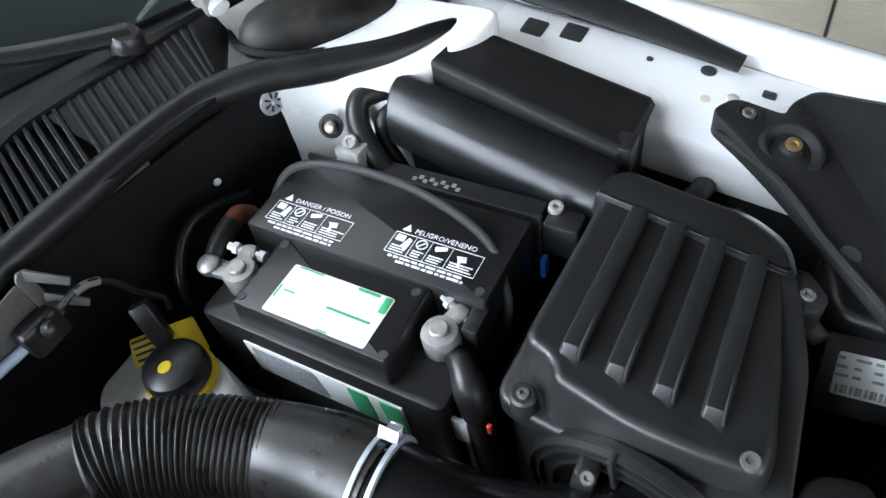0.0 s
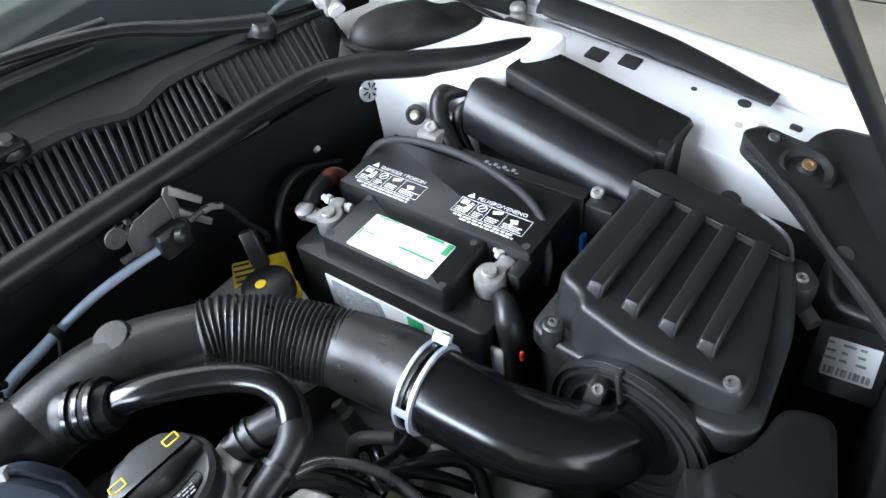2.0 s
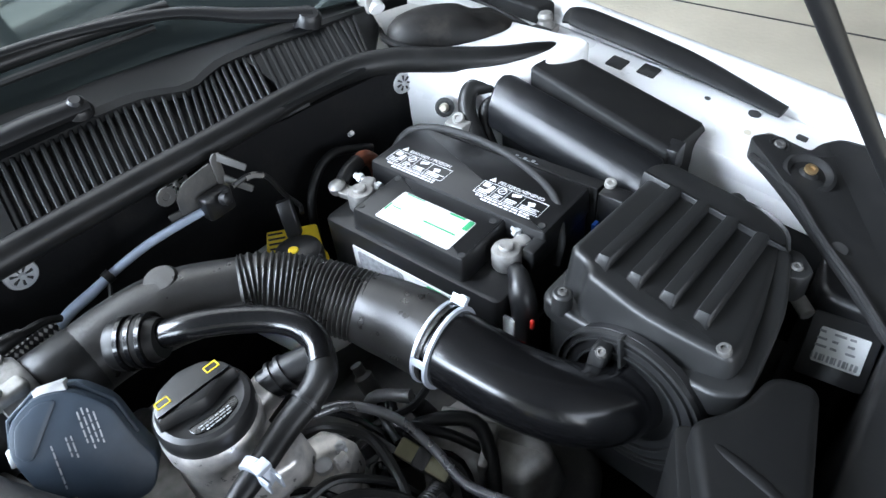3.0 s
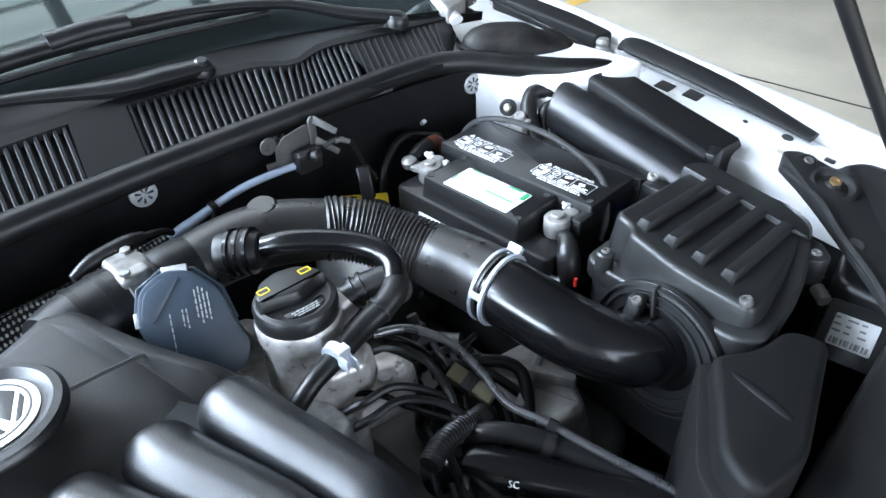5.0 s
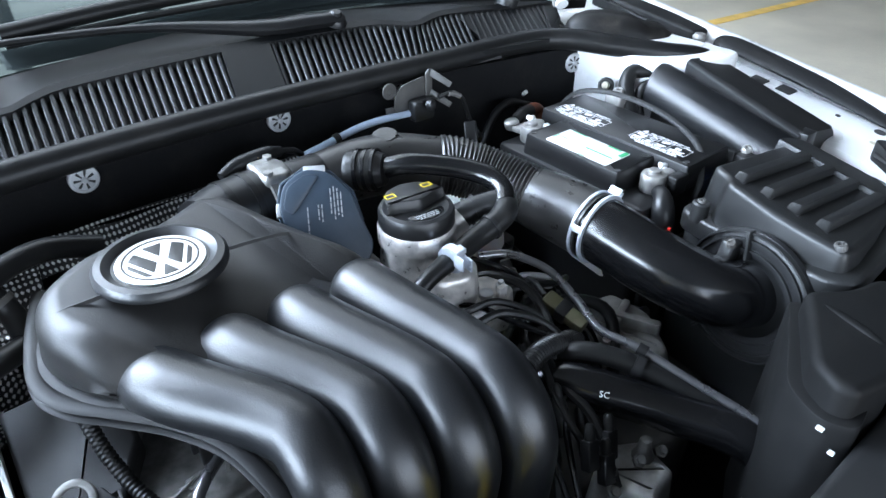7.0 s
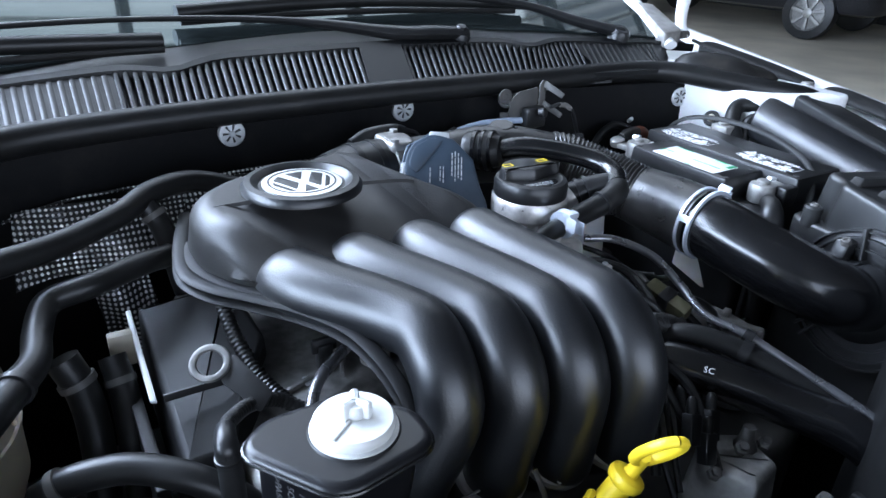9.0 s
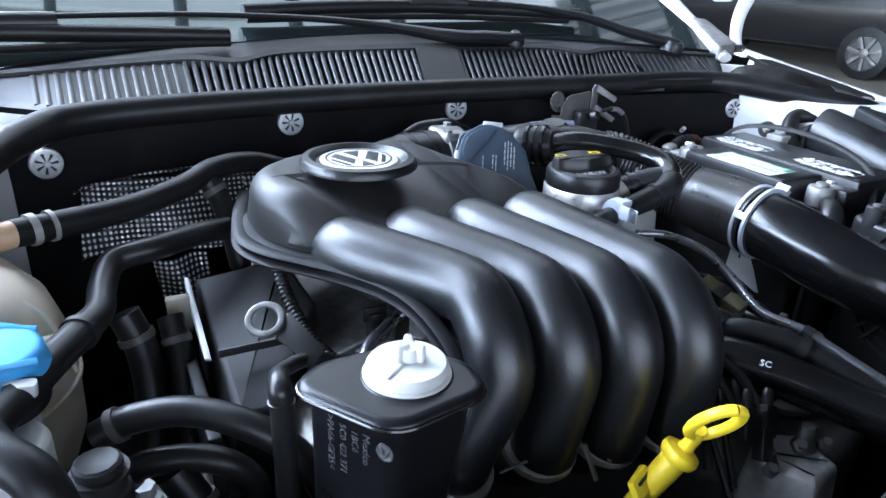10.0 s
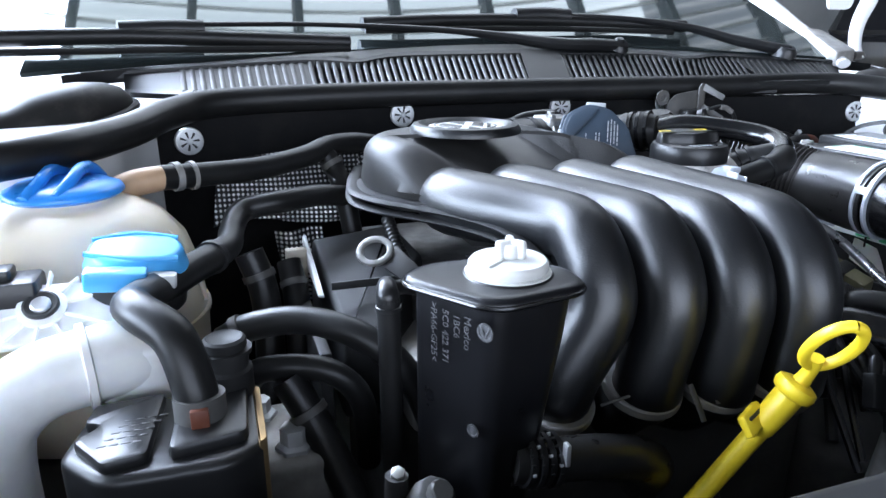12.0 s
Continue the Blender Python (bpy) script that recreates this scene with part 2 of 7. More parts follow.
def lathe(profile, m=Matrix(), seg=32, bm=None):
    """profile: (radius, height) from the bottom up, turned round m's z axis."""
    bm = bm or bmesh.new()
    rings = [[bm.verts.new(m @ Vector((max(r, 1e-5) * math.cos(2 * math.pi * k / seg), max(r, 1e-5) * math.sin(2 * math.pi * k / seg), h)))
              for k in range(seg)] for r, h in profile]
    for a, b in zip(rings, rings[1:]):
        for k in range(seg):
            bm.faces.new((a[k], a[(k + 1) % seg], b[(k + 1) % seg], b[k]))
    bm.faces.new(rings[0][::-1])
    bm.faces.new(rings[-1])
    return bm


def rounded(pts, r, n=4):
    """A polygon with its corners rounded; pts: (x, y) or (x, y, own radius)."""
    out = []
    N = len(pts)
    for i in range(N):
        p = Vector(pts[i][:2])
        rad = pts[i][2] if len(pts[i]) > 2 else r
        a, b = Vector(pts[i - 1][:2]) - p, Vector(pts[(i + 1) % N][:2]) - p
        d = min(rad, a.length * 0.45, b.length * 0.45)
        s, e = p + a.normalized() * d, p + b.normalized() * d
        for k in range(n + 1):
            t = k / n
            out.append((1 - t) ** 2 * s + 2 * t * (1 - t) * p + t * t * e)
    return out


def inset(loop, d):
    """The loop (counter-clockwise) moved inwards by d."""
    out, N = [], len(loop)
    for i in range(N):
        e1, e2 = (loop[i] - loop[i - 1]), (loop[(i + 1) % N] - loop[i])
        if e1.length < 1e-7:
            e1 = e2
        if e2.length < 1e-7:
            e2 = e1
        n1, n2 = Vector((-e1.y, e1.x)).normalized(), Vector((-e2.y, e2.x)).normalized()
        m = (n1 + n2)
        m = m.normalized() if m.length > 1e-6 else n1
        out.append(loop[i] + m * d / max(0.5, m.dot(n1)))
    return out


def ccw(loop):
    area = sum(a.x * b.y - b.x * a.y for a, b in zip(loop, loop[1:] + loop[:1]))
    return loop if area > 0 else loop[::-1]


def loft(loops, m=Matrix(), bm=None, caps=True):
    """loops: lists of (x, y, z), all of one length, from the bottom up."""
    bm = bm or bmesh.new()
    rings = [[bm.verts.new(m @ Vector(p)) for p in lp] for lp in loops]
    for a, b in zip(rings, rings[1:]):
        for k in range(len(a)):
            bm.faces.new((a[k], a[(k + 1) % len(a)], b[(k + 1) % len(a)], b[k]))
    if caps:
        bm.faces.new(rings[0][::-1])
        bm.faces.new(rings[-1])
    return bm


def slab(pts, z0, z1, r=0.006, soft=0.003, m=Matrix(), n=4, draft=0.0, slope=None, bm=None, softlow=None):
    """An upright block on the outline pts with rounded corners and rounded top and bottom edges.
    draft: how far the top lies in from the bottom; slope(x, y): height added to the top."""
    lp = ccw(rounded(pts, r, n))
    sl = slope or (lambda x, y: 0.0)
    low = soft if softlow is None else softlow
    rows = [(low, z0, 0), (low * 0.3, z0 + low * 0.3, 0), (0, z0 + low, 0)] if low else [(0, z0, 0)]
    steps = 10 if soft > 0.02 else 5 if soft > 0.0045 else 2
    rows += [(draft + soft * (1 - math.cos(a)), z1 - soft * (1 - math.sin(a)), 1) for a in (math.pi / 2 * k / steps for k in range(steps + 1))] if soft else [(draft, z1, 1)]
    loops = []
    for d, z, top in rows:
        q = inset(lp, d) if d else lp
        loops.append([(p.x, p.y, z + (sl(p.x, p.y) if top else 0)) for p in q])
    return loft(loops, m, bm)


def rect(x0, y0, x1, y1):
    return [(x0, y0), (x1, y0), (x1, y1), (x0, y1)]


def box(x0, y0, z0, x1, y1, z1, soft=0.002, r=None, m=Matrix(), bm=None):
    return slab(rect(x0, y0, x1, y1), z0, z1, soft if r is None else r, soft, m, 2, bm=bm)


def finish(bm, name, material, angle=40):
    bmesh.ops.recalc_face_normals(bm, faces=bm.faces)
    me = bpy.data.meshes.new(name)
    bm.to_mesh(me)
    bm.free()
    for p in me.polygons:
        p.use_smooth = True
    me.set_sharp_from_angle(angle=radians(angle))
    me.materials.append(material)
    return me


def thing(name, at, label, category, group="", kind=""):
    """An Empty at a thing's base, which carries its parts."""
    ob = new(name)
    ob.empty_display_size = 0.02
    ob.location = at
    return tagged(ob, label, category, group, kind)


def origin(ob):
    p = Vector(ob.location)
    return p + origin(ob.parent) if ob.parent else p


def part(name, bm, material, parent, label="", angle=40):
    """One mesh under a thing or a part, from a bmesh in the place's own metres."""
    bm.transform(Matrix.Translation(-origin(parent)))
    ob = new(name, finish(bm, name, material, angle))
    ob.parent = parent
    return tagged(ob, label)


def solid(name, bm, material, label, category, group="", kind="", angle=40):
    """A thing or a piece of the setting that is a single mesh."""
    return tagged(new(name, finish(bm, name, material, angle)), label, category, group, kind)


def text(words, size, m, material, parent, name="lettering", depth=0.0002, label=""):
    cu = bpy.data.curves.new(name, "FONT")
    cu.body, cu.size, cu.extrude, cu.align_x, cu.align_y = words, size, depth, "LEFT", "BOTTOM"
    cu.resolution_u = 2
    tmp = new("tmp", cu)
    bpy.context.view_layer.update()
    me = bpy.data.meshes.new_from_object(tmp.evaluated_get(bpy.context.evaluated_depsgraph_get()))
    bpy.data.objects.remove(tmp)
    bpy.data.curves.remove(cu)
    me.transform(Matrix.Translation(-origin(parent)) @ m)
    me.materials.clear()
    me.materials.append(material)
    me.name = name
    ob = new(name, me)
    ob.parent = parent
    return tagged(ob, label)


def frame_on(o, xdir, normal):
    """A pose whose x axis runs along xdir and whose z axis is the normal."""
    z = Vector(normal).normalized()
    xd = Vector(xdir)
    xd = (xd - z * xd.dot(z)).normalized()
    y = z.cross(xd)
    return Matrix((( xd.x, y.x, z.x, o[0]), (xd.y, y.y, z.y, o[1]), (xd.z, y.z, z.z, o[2]), (0, 0, 0, 1)))


def toward(o, d):
    """A pose at o whose z axis points along d."""
    return frame_on(o, Vector((1, 0.13, 0.07)) if abs(Vector(d).normalized().x) < 0.8 else Vector((0, 1, 0.1)), d)


def screw(parent, at, d=(0, 0, 1), r=0.006, material=None, name="screw"):
    m = toward(at, d)
    bm = lathe([(r, -0.004), (r, 0.001), (r * 0.85, 0.0025), (r * 0.45, 0.0025), (r * 0.4, 0.0008), (0, 0.0008)], m, 14)
    return part(name, bm, material or DARK, parent)


def band(parent, at, d, r, w=0.008, material=None, name="clip"):
    bm = lathe([(r, -w / 2), (r + 0.0015, -w / 2), (r + 0.0015, w / 2), (r, w / 2)], toward(at, d), 22)
    return part(name, bm, material or PLASTIC, parent)


# ---- the setting: floor, roof, neighbouring car ----
bm = bmesh.new()
bmesh.ops.create_grid(bm, x_segments=60, y_segments=60, size=60)
ground = solid("ground", bm, CONCRETE, "pale worn concrete workshop floor", "floor", kind="structure")

for x0, y0, x1, y1 in ((1.2, -0.566, 8.6, -0.556), (3.045, -5.9, 3.057, 8.9)):
    solid("floor_joint", box(x0, y0, 0.001, x1, y1, 0.003, 0.0), BEAM, "dark joint between the floor slabs", "floor joint", kind="structure")
solid("floor_line", slab([(3.2, 1.77), (6.6, 1.45), (6.6, 1.54), (3.2, 1.86)], 0.001, 0.004, 0.002, 0.0), ROADPAINT, "worn yellow line painted on the floor", "floor line", kind="structure")

# hall: dark sheet roof with one long skylight, plain walls on three sides
for x0, y0, x1, y1 in ((-6, -6, 11, 1.0), (-6, 6.2, 11, 9), (3.6, 1.0, 11, 6.2)):
    solid("roof", box(x0, y0, 3.60, x1, y1, 3.64, 0.0), BEAM, "dark sheet metal workshop roof", "roof", kind="structure")
bm, prev = bmesh.new(), None
for i in range(241):
    yy = 1.0 + 5.2 * i / 240
    z = 3.70 + 0.015 * math.cos(2 * math.pi * yy / 0.12)
    row = (bm.verts.new((-6.0, yy, z)), bm.verts.new((3.6, yy, z)))
    if prev:
        bm.faces.new((prev[0], prev[1], row[1], row[0]))
    prev = row
solid("skylight", bm, SHEET, "pale translucent corrugated skylight sheets", "skylight", kind="structure")
for k in range(18):
    x = -5.85 + 0.55 * k
    solid("roof_beam", box(x - 0.022, 1.0, 3.46, x + 0.022, 6.2, 3.55, 0.004), BEAM, "dark steel purlin under the skylight", "beam", kind="structure")
# strips added under the lamps so the mirrored skylight shows corrugation lines
for k in range(32):
    y = 1.05 + 0.163 * k
    solid("ripple_strip", box(-6.0, y - 0.009, 3.515, 3.6, y + 0.009, 3.535, 0.002), WALL, "thin grey strip standing in for the skylight's corrugation lines", "batten", kind="structure")
# unseen opening left in the front wall for the added fill lamp
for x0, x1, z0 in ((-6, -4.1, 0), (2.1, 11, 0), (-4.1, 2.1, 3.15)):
    solid("wall_front", box(x0, -6.1, z0, x1, -6, 3.6, 0.0), WALL, "plain grey workshop wall beside an unseen front opening", "wall", kind="structure")
for y0, y1, z0 in ((-6.1, -1.7, 0), (2.5, 9, 0), (-1.7, 2.5, 3.25)):
    solid("wall_side", box(-6.1, y0, z0, -6.0, y1, 3.6, 0.0), WALL, "plain grey workshop wall beside an open door", "wall", kind="structure")
solid("wall_rear", box(-6, 9, 0, 11, 9.1, 3.6, 0.0), WALL, "plain grey workshop wall", "wall", kind="structure")
# added wall, coloured dark so the view past the parked car stays dark
solid("wall_far", box(11, -6.1, 0, 11.1, 9.1, 3.64, 0.0), BEAM, "dark wall added to close the hall's far side", "wall", kind="structure")


# ---- car body round the engine bay ----
def fw(x):
    return 0.013 - 0.20 * x * x


def rail_z(y):
    return 0.857 + 0.147 * (y + 0.437)


body = thing("car_body", (0, 0, 0.35), "white car body round an open engine bay", "car body", kind="structure")

# bulkhead behind the felt
bm = bmesh.new()
prev = None
for i in range(41):
    x = -0.66 + 1.32 * i / 40
    y = fw(x) + 0.02
    row = [bm.verts.new((x, y, 0.36)), bm.verts.new((x, y, 0.942)), bm.verts.new((x, y + 0.015, 0.942)), bm.verts.new((x, y + 0.015, 0.36))]
    if prev:
        for k in range(4):
            bm.faces.new((prev[k], prev[(k + 1) % 4], row[(k + 1) % 4], row[k]))
    prev = row
part("bulkhead", bm, WHITE, body)


def fender(side):
    """Inner wing, flange and outer skin, from the windscreen to the lamp."""
    bm = bmesh.new()
    prof = [(0.657, -0.035), (0.655, -0.012), (0.660, -0.003), (0.668, 0.0), (0.762, 0.0), (0.772, -0.002), (0.780, -0.012), (0.788, -0.014),
            (0.794, 0.004), (0.801, 0.014), (0.812, 0.020), (0.830, 0.019), (0.86, 0.004), (0.892, -0.032), (0.915, -0.09), (0.928, -0.18), (0.935, -0.4)]
    prev = None
    for y in np.linspace(-0.80, 0.35, 47):
        row = []
        for x, dz in prof:
            pull = max(0.0, (x - 0.66) / 0.14) * (0.04 * max(0.0, -(y + 0.45)))
            wide = (0.025 if side > 0 else 0.0) * min(1.0, max(0.0, (x - 0.66) / 0.06))
            row.append((side * (x + wide - pull), y, rail_z(y) + dz))
        row += [(x - side * (0.002 + (0.02 if i > 8 else 0)), yy, z - 0.02) for i, (x, yy, z) in reversed(list(enumerate(row)))]
        row = [bm.verts.new(p) for p in row]
        if prev:
            for k in range(len(row)):
                bm.faces.new((prev[k], prev[(k + 1) % len(row)], row[(k + 1) % len(row)], row[k]))
        prev = row
    return bm
part("fender", fender(1), WHITE, body)
part("fender", fender(-1), WHITE, body)
# inner wings behind the battery and the tanks, below the scuttle's ends
for s in (1, -1):
    part("inner_wing", slab([(s * 0.655, -0.23), (s * 0.70, -0.23), (s * 0.70, 0.12), (s * 0.50, 0.10), (s * 0.50, 0.0), (s * 0.535, -0.075), (s * 0.548, -0.16), (s * 0.60, -0.21)],
                            0.40, 0.942, 0.02, 0.006), WHITE, body)
    # black panel added to stand for the dark gap below the flange
    part("gap_filler", box(min(s * 0.66, s * 0.70), -0.80, 0.40, max(s * 0.66, s * 0.70), -0.205, 0.80, 0.004), MATTE, body)
part("undertray", box(-0.66, -0.80, 0.34, 0.66, 0.02, 0.36), MATTE, body)
part("front_crossmember", slab(rect(-0.70, -0.80, 0.70, -0.672), 0.36, 0.838, 0.01, 0.008), MATTE, body)
for s in (1, -1):
    part("side_member", box(s * 0.52, -0.74, 0.36, s * 0.66, -0.0, 0.60, 0.01) if s > 0 else box(-0.66, -0.74, 0.36, -0.52, 0.0, 0.60, 0.01), DARK, body)

for s in (1, -1):
    wm = pose(s * 0.76, -0.30, 0.315, 0, 90 * s, 0)
    tyre = part("tyre", lathe([(0.19, -0.10), (0.29, -0.095), (0.312, -0.07), (0.315, 0.0), (0.312, 0.07), (0.29, 0.095), (0.20, 0.10), (0.19, 0.06), (0, 0.06)], wm, 48), RUBBER, body)
    part("rim", lathe([(0.188, 0.0), (0.188, 0.088), (0.178, 0.092), (0.165, 0.070), (0.06, 0.075), (0.03, 0.082), (0, 0.082)], wm, 40), ALU, tyre)
part("bumper", slab([(-0.80, -0.84, 0.12), (-0.60, -0.93, 0.2), (0.60, -0.93, 0.2), (0.80, -0.84, 0.12), (0.84, -0.70, 0.02), (0.70, -0.79, 0.02), (-0.70, -0.79, 0.02), (-0.84, -0.70, 0.02)], 0.30, 0.74, 0.02, 0.02), WHITE, body)

# square and round openings of the flange
for (x, y), w, l in (((0.757, -0.240), 0.030, 0.026), ((0.768, -0.284), 0.030, 0.026), ((0.757, -0.503), 0.012, 0.014)):
    part("square_hole", slab(rect(x - w / 2, y - l / 2, x + w / 2, y + l / 2), rail_z(y) - 0.003, rail_z(y) + 0.0012, 0.003, 0.0004, slope=lambda a, b, y=y: 0.147 * (b - y)), BEAM, body)
for (x, y), r in (((0.760, -0.375), 0.004), ((0.768, -0.437), 0.0085), ((0.722, -0.445), 0.005)):
    part("round_hole", lathe([(r, -0.003), (r, 0.001), (0, 0.001)], toward((x, y, rail_z(y)), (0, -0.147, 1)), 18), BEAM if r != 0.005 else CREAM, body)

wst = thing("weatherstrip", (0.79, -0.30, 0.87), "long black rubber strip on the white wing flange", "weatherstrip", "weatherstrips")
part("strip", tube([(0.800, -0.128, rail_z(-0.128) + 0.014), (0.806, -0.16, rail_z(-0.16) + 0.018), (0.800, -0.32, rail_z(-0.32) + 0.016), (0.785, -0.468, rail_z(-0.468) + 0.008)], [0.020, 0.029, 0.027, 0.015], 16, 10, flat=0.34), MATTE, wst)
part("base_lip", tube([(0.822, -0.14, rail_z(-0.14) + 0.014), (0.820, -0.32, rail_z(-0.32) + 0.014), (0.800, -0.462, rail_z(-0.462) + 0.006)], 0.004, 8, 8), RUBBER, wst)
ec = thing("fender_end_cover", (0.74, -0.02, 0.91), "long black cover strip on the wing beside the scuttle", "cover strip")
part("strip", slab([(0.772, -0.098, 0.010), (0.812, -0.104, 0.010), (0.818, -0.02, 0.03), (0.800, 0.130, 0.02), (0.752, 0.130, 0.02), (0.764, 0.02, 0.03)], 0.895, 0.931, 0.006, 0.006, slope=lambda x, y: 0.16 * (y + 0.10)), MATTE, ec)
part("edge_bead", tube([(0.735, -0.105, 0.920), (0.738, -0.06, 0.930), (0.735, 0.0, 0.945), (0.715, 0.11, 0.975)], 0.0035, 8, 8), RUBBER, ec)
hk = thing("bonnet_catch", (0.765, -0.115, 0.90), "small grey cast hinge stop on the white wing", "hinge stop")
part("base", slab(rect(0.748, -0.130, 0.782, -0.098), 0.895, 0.912, 0.006, 0.003), GREYMET, hk)
part("knob", lathe([(0.012, 0.908), (0.014, 0.914), (0.010, 0.922), (0.012, 0.928), (0.009, 0.934), (0, 0.935)], pose(0.762, -0.115, 0), 16), GREYMET, hk)
part("tongue", slab([(0.728, -0.142), (0.748, -0.136), (0.756, -0.104), (0.742, -0.100)], 0.900, 0.918, 0.004, 0.003), PLASTIC, hk)
# ---- felt on the bulkhead, with its washers ----
felt = thing("bulkhead_insulation", (0, 0.0, 0.55), "black moulded felt insulation on the bulkhead", "insulation")
bm = bmesh.new()
prev = None
random.seed(4)
for i in range(57):
    x = -0.545 + 1.10 * i / 56
    y = fw(x)
    row = []
    for z in (0.55, 0.66, 0.74, 0.80, 0.85, 0.89, 0.92, 0.935, 0.940):
        wv = 0.004 * noise.noise((x * 9, z * 12, 1.3)) + 0.003 * noise.noise((x * 30, z * 30, 4.0))
        seam = 0.006 * math.exp(-((x - 0.10 - (z - 0.9) * 0.15) / 0.006) ** 2)
        row.append(bm.verts.new((x, y - 0.004 + wv + seam, z)))
    row += [bm.verts.new((x, y + 0.0195, 0.940)), bm.verts.new((x, y + 0.0195, 0.55))]
    if prev:
        for k in range(len(row)):
            bm.faces.new((prev[k], prev[(k + 1) % len(row)], row[(k + 1) % len(row)], row[k]))
    else:
        bm.faces.new(row)
    prev = row
bm.faces.new(prev[::-1])
part("felt", bm, FELT, felt)


def washer(at, nrm, turn):
    m = toward(at, nrm) @ pose(0, 0, 0, 0, 0, turn)
    bm = lathe([(0.0160, -0.004), (0.0160, 0.0), (0.0150, 0.0015), (0.0125, 0.0018), (0.0118, 0.0008), (0.0, 0.0012)], m, 28)
    w = part("washer", bm, STEEL, felt, "zinc-plated push-on washer")
    for k in range(7):
        mm = m @ pose(0, 0, 0, 0, 0, 360 / 7 * k) @ pose(0.0072, 0, 0.0016)
        part("slot", slab([(-0.0036, -0.0006), (0.0036, -0.0015), (0.0036, 0.0015), (-0.0036, 0.0006)], -0.001, 0.0006, 0.0003, 0.0002, mm, 1), BEAM, w)
    part("stud", lathe([(0.0036, 0), (0.0036, 0.004), (0.0026, 0.0055), (0, 0.0055)], m, 12), STEEL, w)


for x, y, z, tn in ((-0.487, -0.046, 0.914, 0), (-0.225, -0.008, 0.931, 20), (0.011, 0.002, 0.933, 50), (0.186, 0.001, 0.934, 10), (0.515, -0.045, 0.915, 35)):
    washer((x, y, z), (-0.25 * (1 if x < -0.3 else -1 if x > 0.3 else 0) * -1, -1, 0.0), tn)

# ---- scuttle seal ----
SEAL = [(-0.80, -0.36, 0.925), (-0.68, -0.30, 0.933), (-0.59, -0.245, 0.938), (-0.54, -0.15, 0.940), (-0.50, -0.072, 0.949), (-0.44, -0.030, 0.955),
        (-0.25, -0.006, 0.957), (0.0, 0.004, 0.957), (0.25, -0.004, 0.957), (0.42, -0.016, 0.959), (0.490, -0.048, 0.958), (0.540, -0.100, 0.951), (0.590, -0.150, 0.943), (0.640, -0.178, 0.936), (0.675, -0.190, 0.928)]
seal = thing("bonnet_seal", (0.0, -0.01, 0.935), "thick black rubber seal along the scuttle", "rubber seal")
part("bulb", tube(SEAL, [0.0165] * 13 + [0.015, 0.012], 16, 8), RUBBER, seal)
part("carrier_strip", sweep(bmesh.new(), [p + Vector((0, 0.008, -0.011)) for p in catmull(SEAL, 6)], 0.006, 8), MATTE, seal)

# ---- scuttle panel with its grille ----
cowl = thing("scuttle_panel", (0, 0.05, 0.96), "dusty black plastic scuttle panel with slotted grille", "scuttle panel")


def cf(x):
    return Vector((x, 0.004 - 0.20 * x * x + 0.95 * max(0.0, abs(x) - 0.465), 0.966))


def cb(x):
    d = 0.020 * (math.exp(-((abs(x + 0.27)) / 0.036) ** 2) + math.exp(-((x - 0.27) / 0.036) ** 2))
    return Vector((x, 0.092 - 0.16 * x * x - d, 1.006 - 0.06 * x * x - d * 0.3))


def strip_between(x0, x1, a, b, up=0.0, thick=0.004, n=24):
    """A curved strip of the panel between two shares of its depth."""
    bm, prev = bmesh.new(), None
    for i in range(n + 1):
        x = x0 + (x1 - x0) * i / n
        p, q = cf(x).lerp(cb(x), a), cf(x).lerp(cb(x), b)
        row = [bm.verts.new(p + Vector((0, 0, up))), bm.verts.new(q + Vector((0, 0, up))), bm.verts.new(q + Vector((0, 0, up - thick))), bm.verts.new(p + Vector((0, 0, up - thick)))]
        if prev:
            for k in range(4):
                bm.faces.new((prev[k], prev[(k + 1) % 4], row[(k + 1) % 4], row[k]))
        else:
            bm.faces.new(row)
        prev = row
    bm.faces.new(prev[::-1])
    return bm


part("front_rail", strip_between(-0.555, 0.555, -0.06, 0.10, 0.0, 0.006, 60), COWL, cowl)
part("rear_rail", strip_between(-0.60, 0.60, 0.90, 1.02, 0.003, 0.008, 60), COWL, cowl)
bm, prev = bmesh.new(), None
for i in range(61):
    x = -0.62 + 1.24 * i / 60
    a = cb(x)
    b = Vector((x, 0.160 - 0.20 * x * x, 1.0165 - 0.06 * x * x))
    row = [bm.verts.new(a + Vector((0, -0.002, 0.002))), bm.verts.new(a.lerp(b, 0.3) + Vector((0, 0, -0.003))), bm.verts.new(a.lerp(b, 0.8) + Vector((0, 0, -0.002))), bm.verts.new(b), bm.verts.new(b + Vector((0, 0, -0.012))), bm.verts.new(a + Vector((0, 0, -0.012)))]
    if prev:
        for k in range(6):
            bm.faces.new((prev[k], prev[(k + 1) % 6], row[(k + 1) % 6], row[k]))
    prev = row
part("rear_shelf", bm, COWL, cowl)
bm = bmesh.new()
for up, pts in ((0.003, ((-0.036, 0.08), (0.030, 0.08), (0.050, 0.92), (-0.016, 0.92))),):
    top = [cf(x).lerp(cb(x), v) + Vector((0, 0, up)) for x, v in pts]
    loft([[p - Vector((0, 0, 0.006)) for p in top], top], bm=bm)
part("centre_bridge", bm, COWL, cowl)
part("closed_end", strip_between(-0.555, -0.335, 0.08, 0.92, -0.0006, 0.005, 24), COWL, cowl)
part("closed_end", strip_between(0.352, 0.555, 0.08, 0.92, -0.0006, 0.005, 24), COWL, cowl)
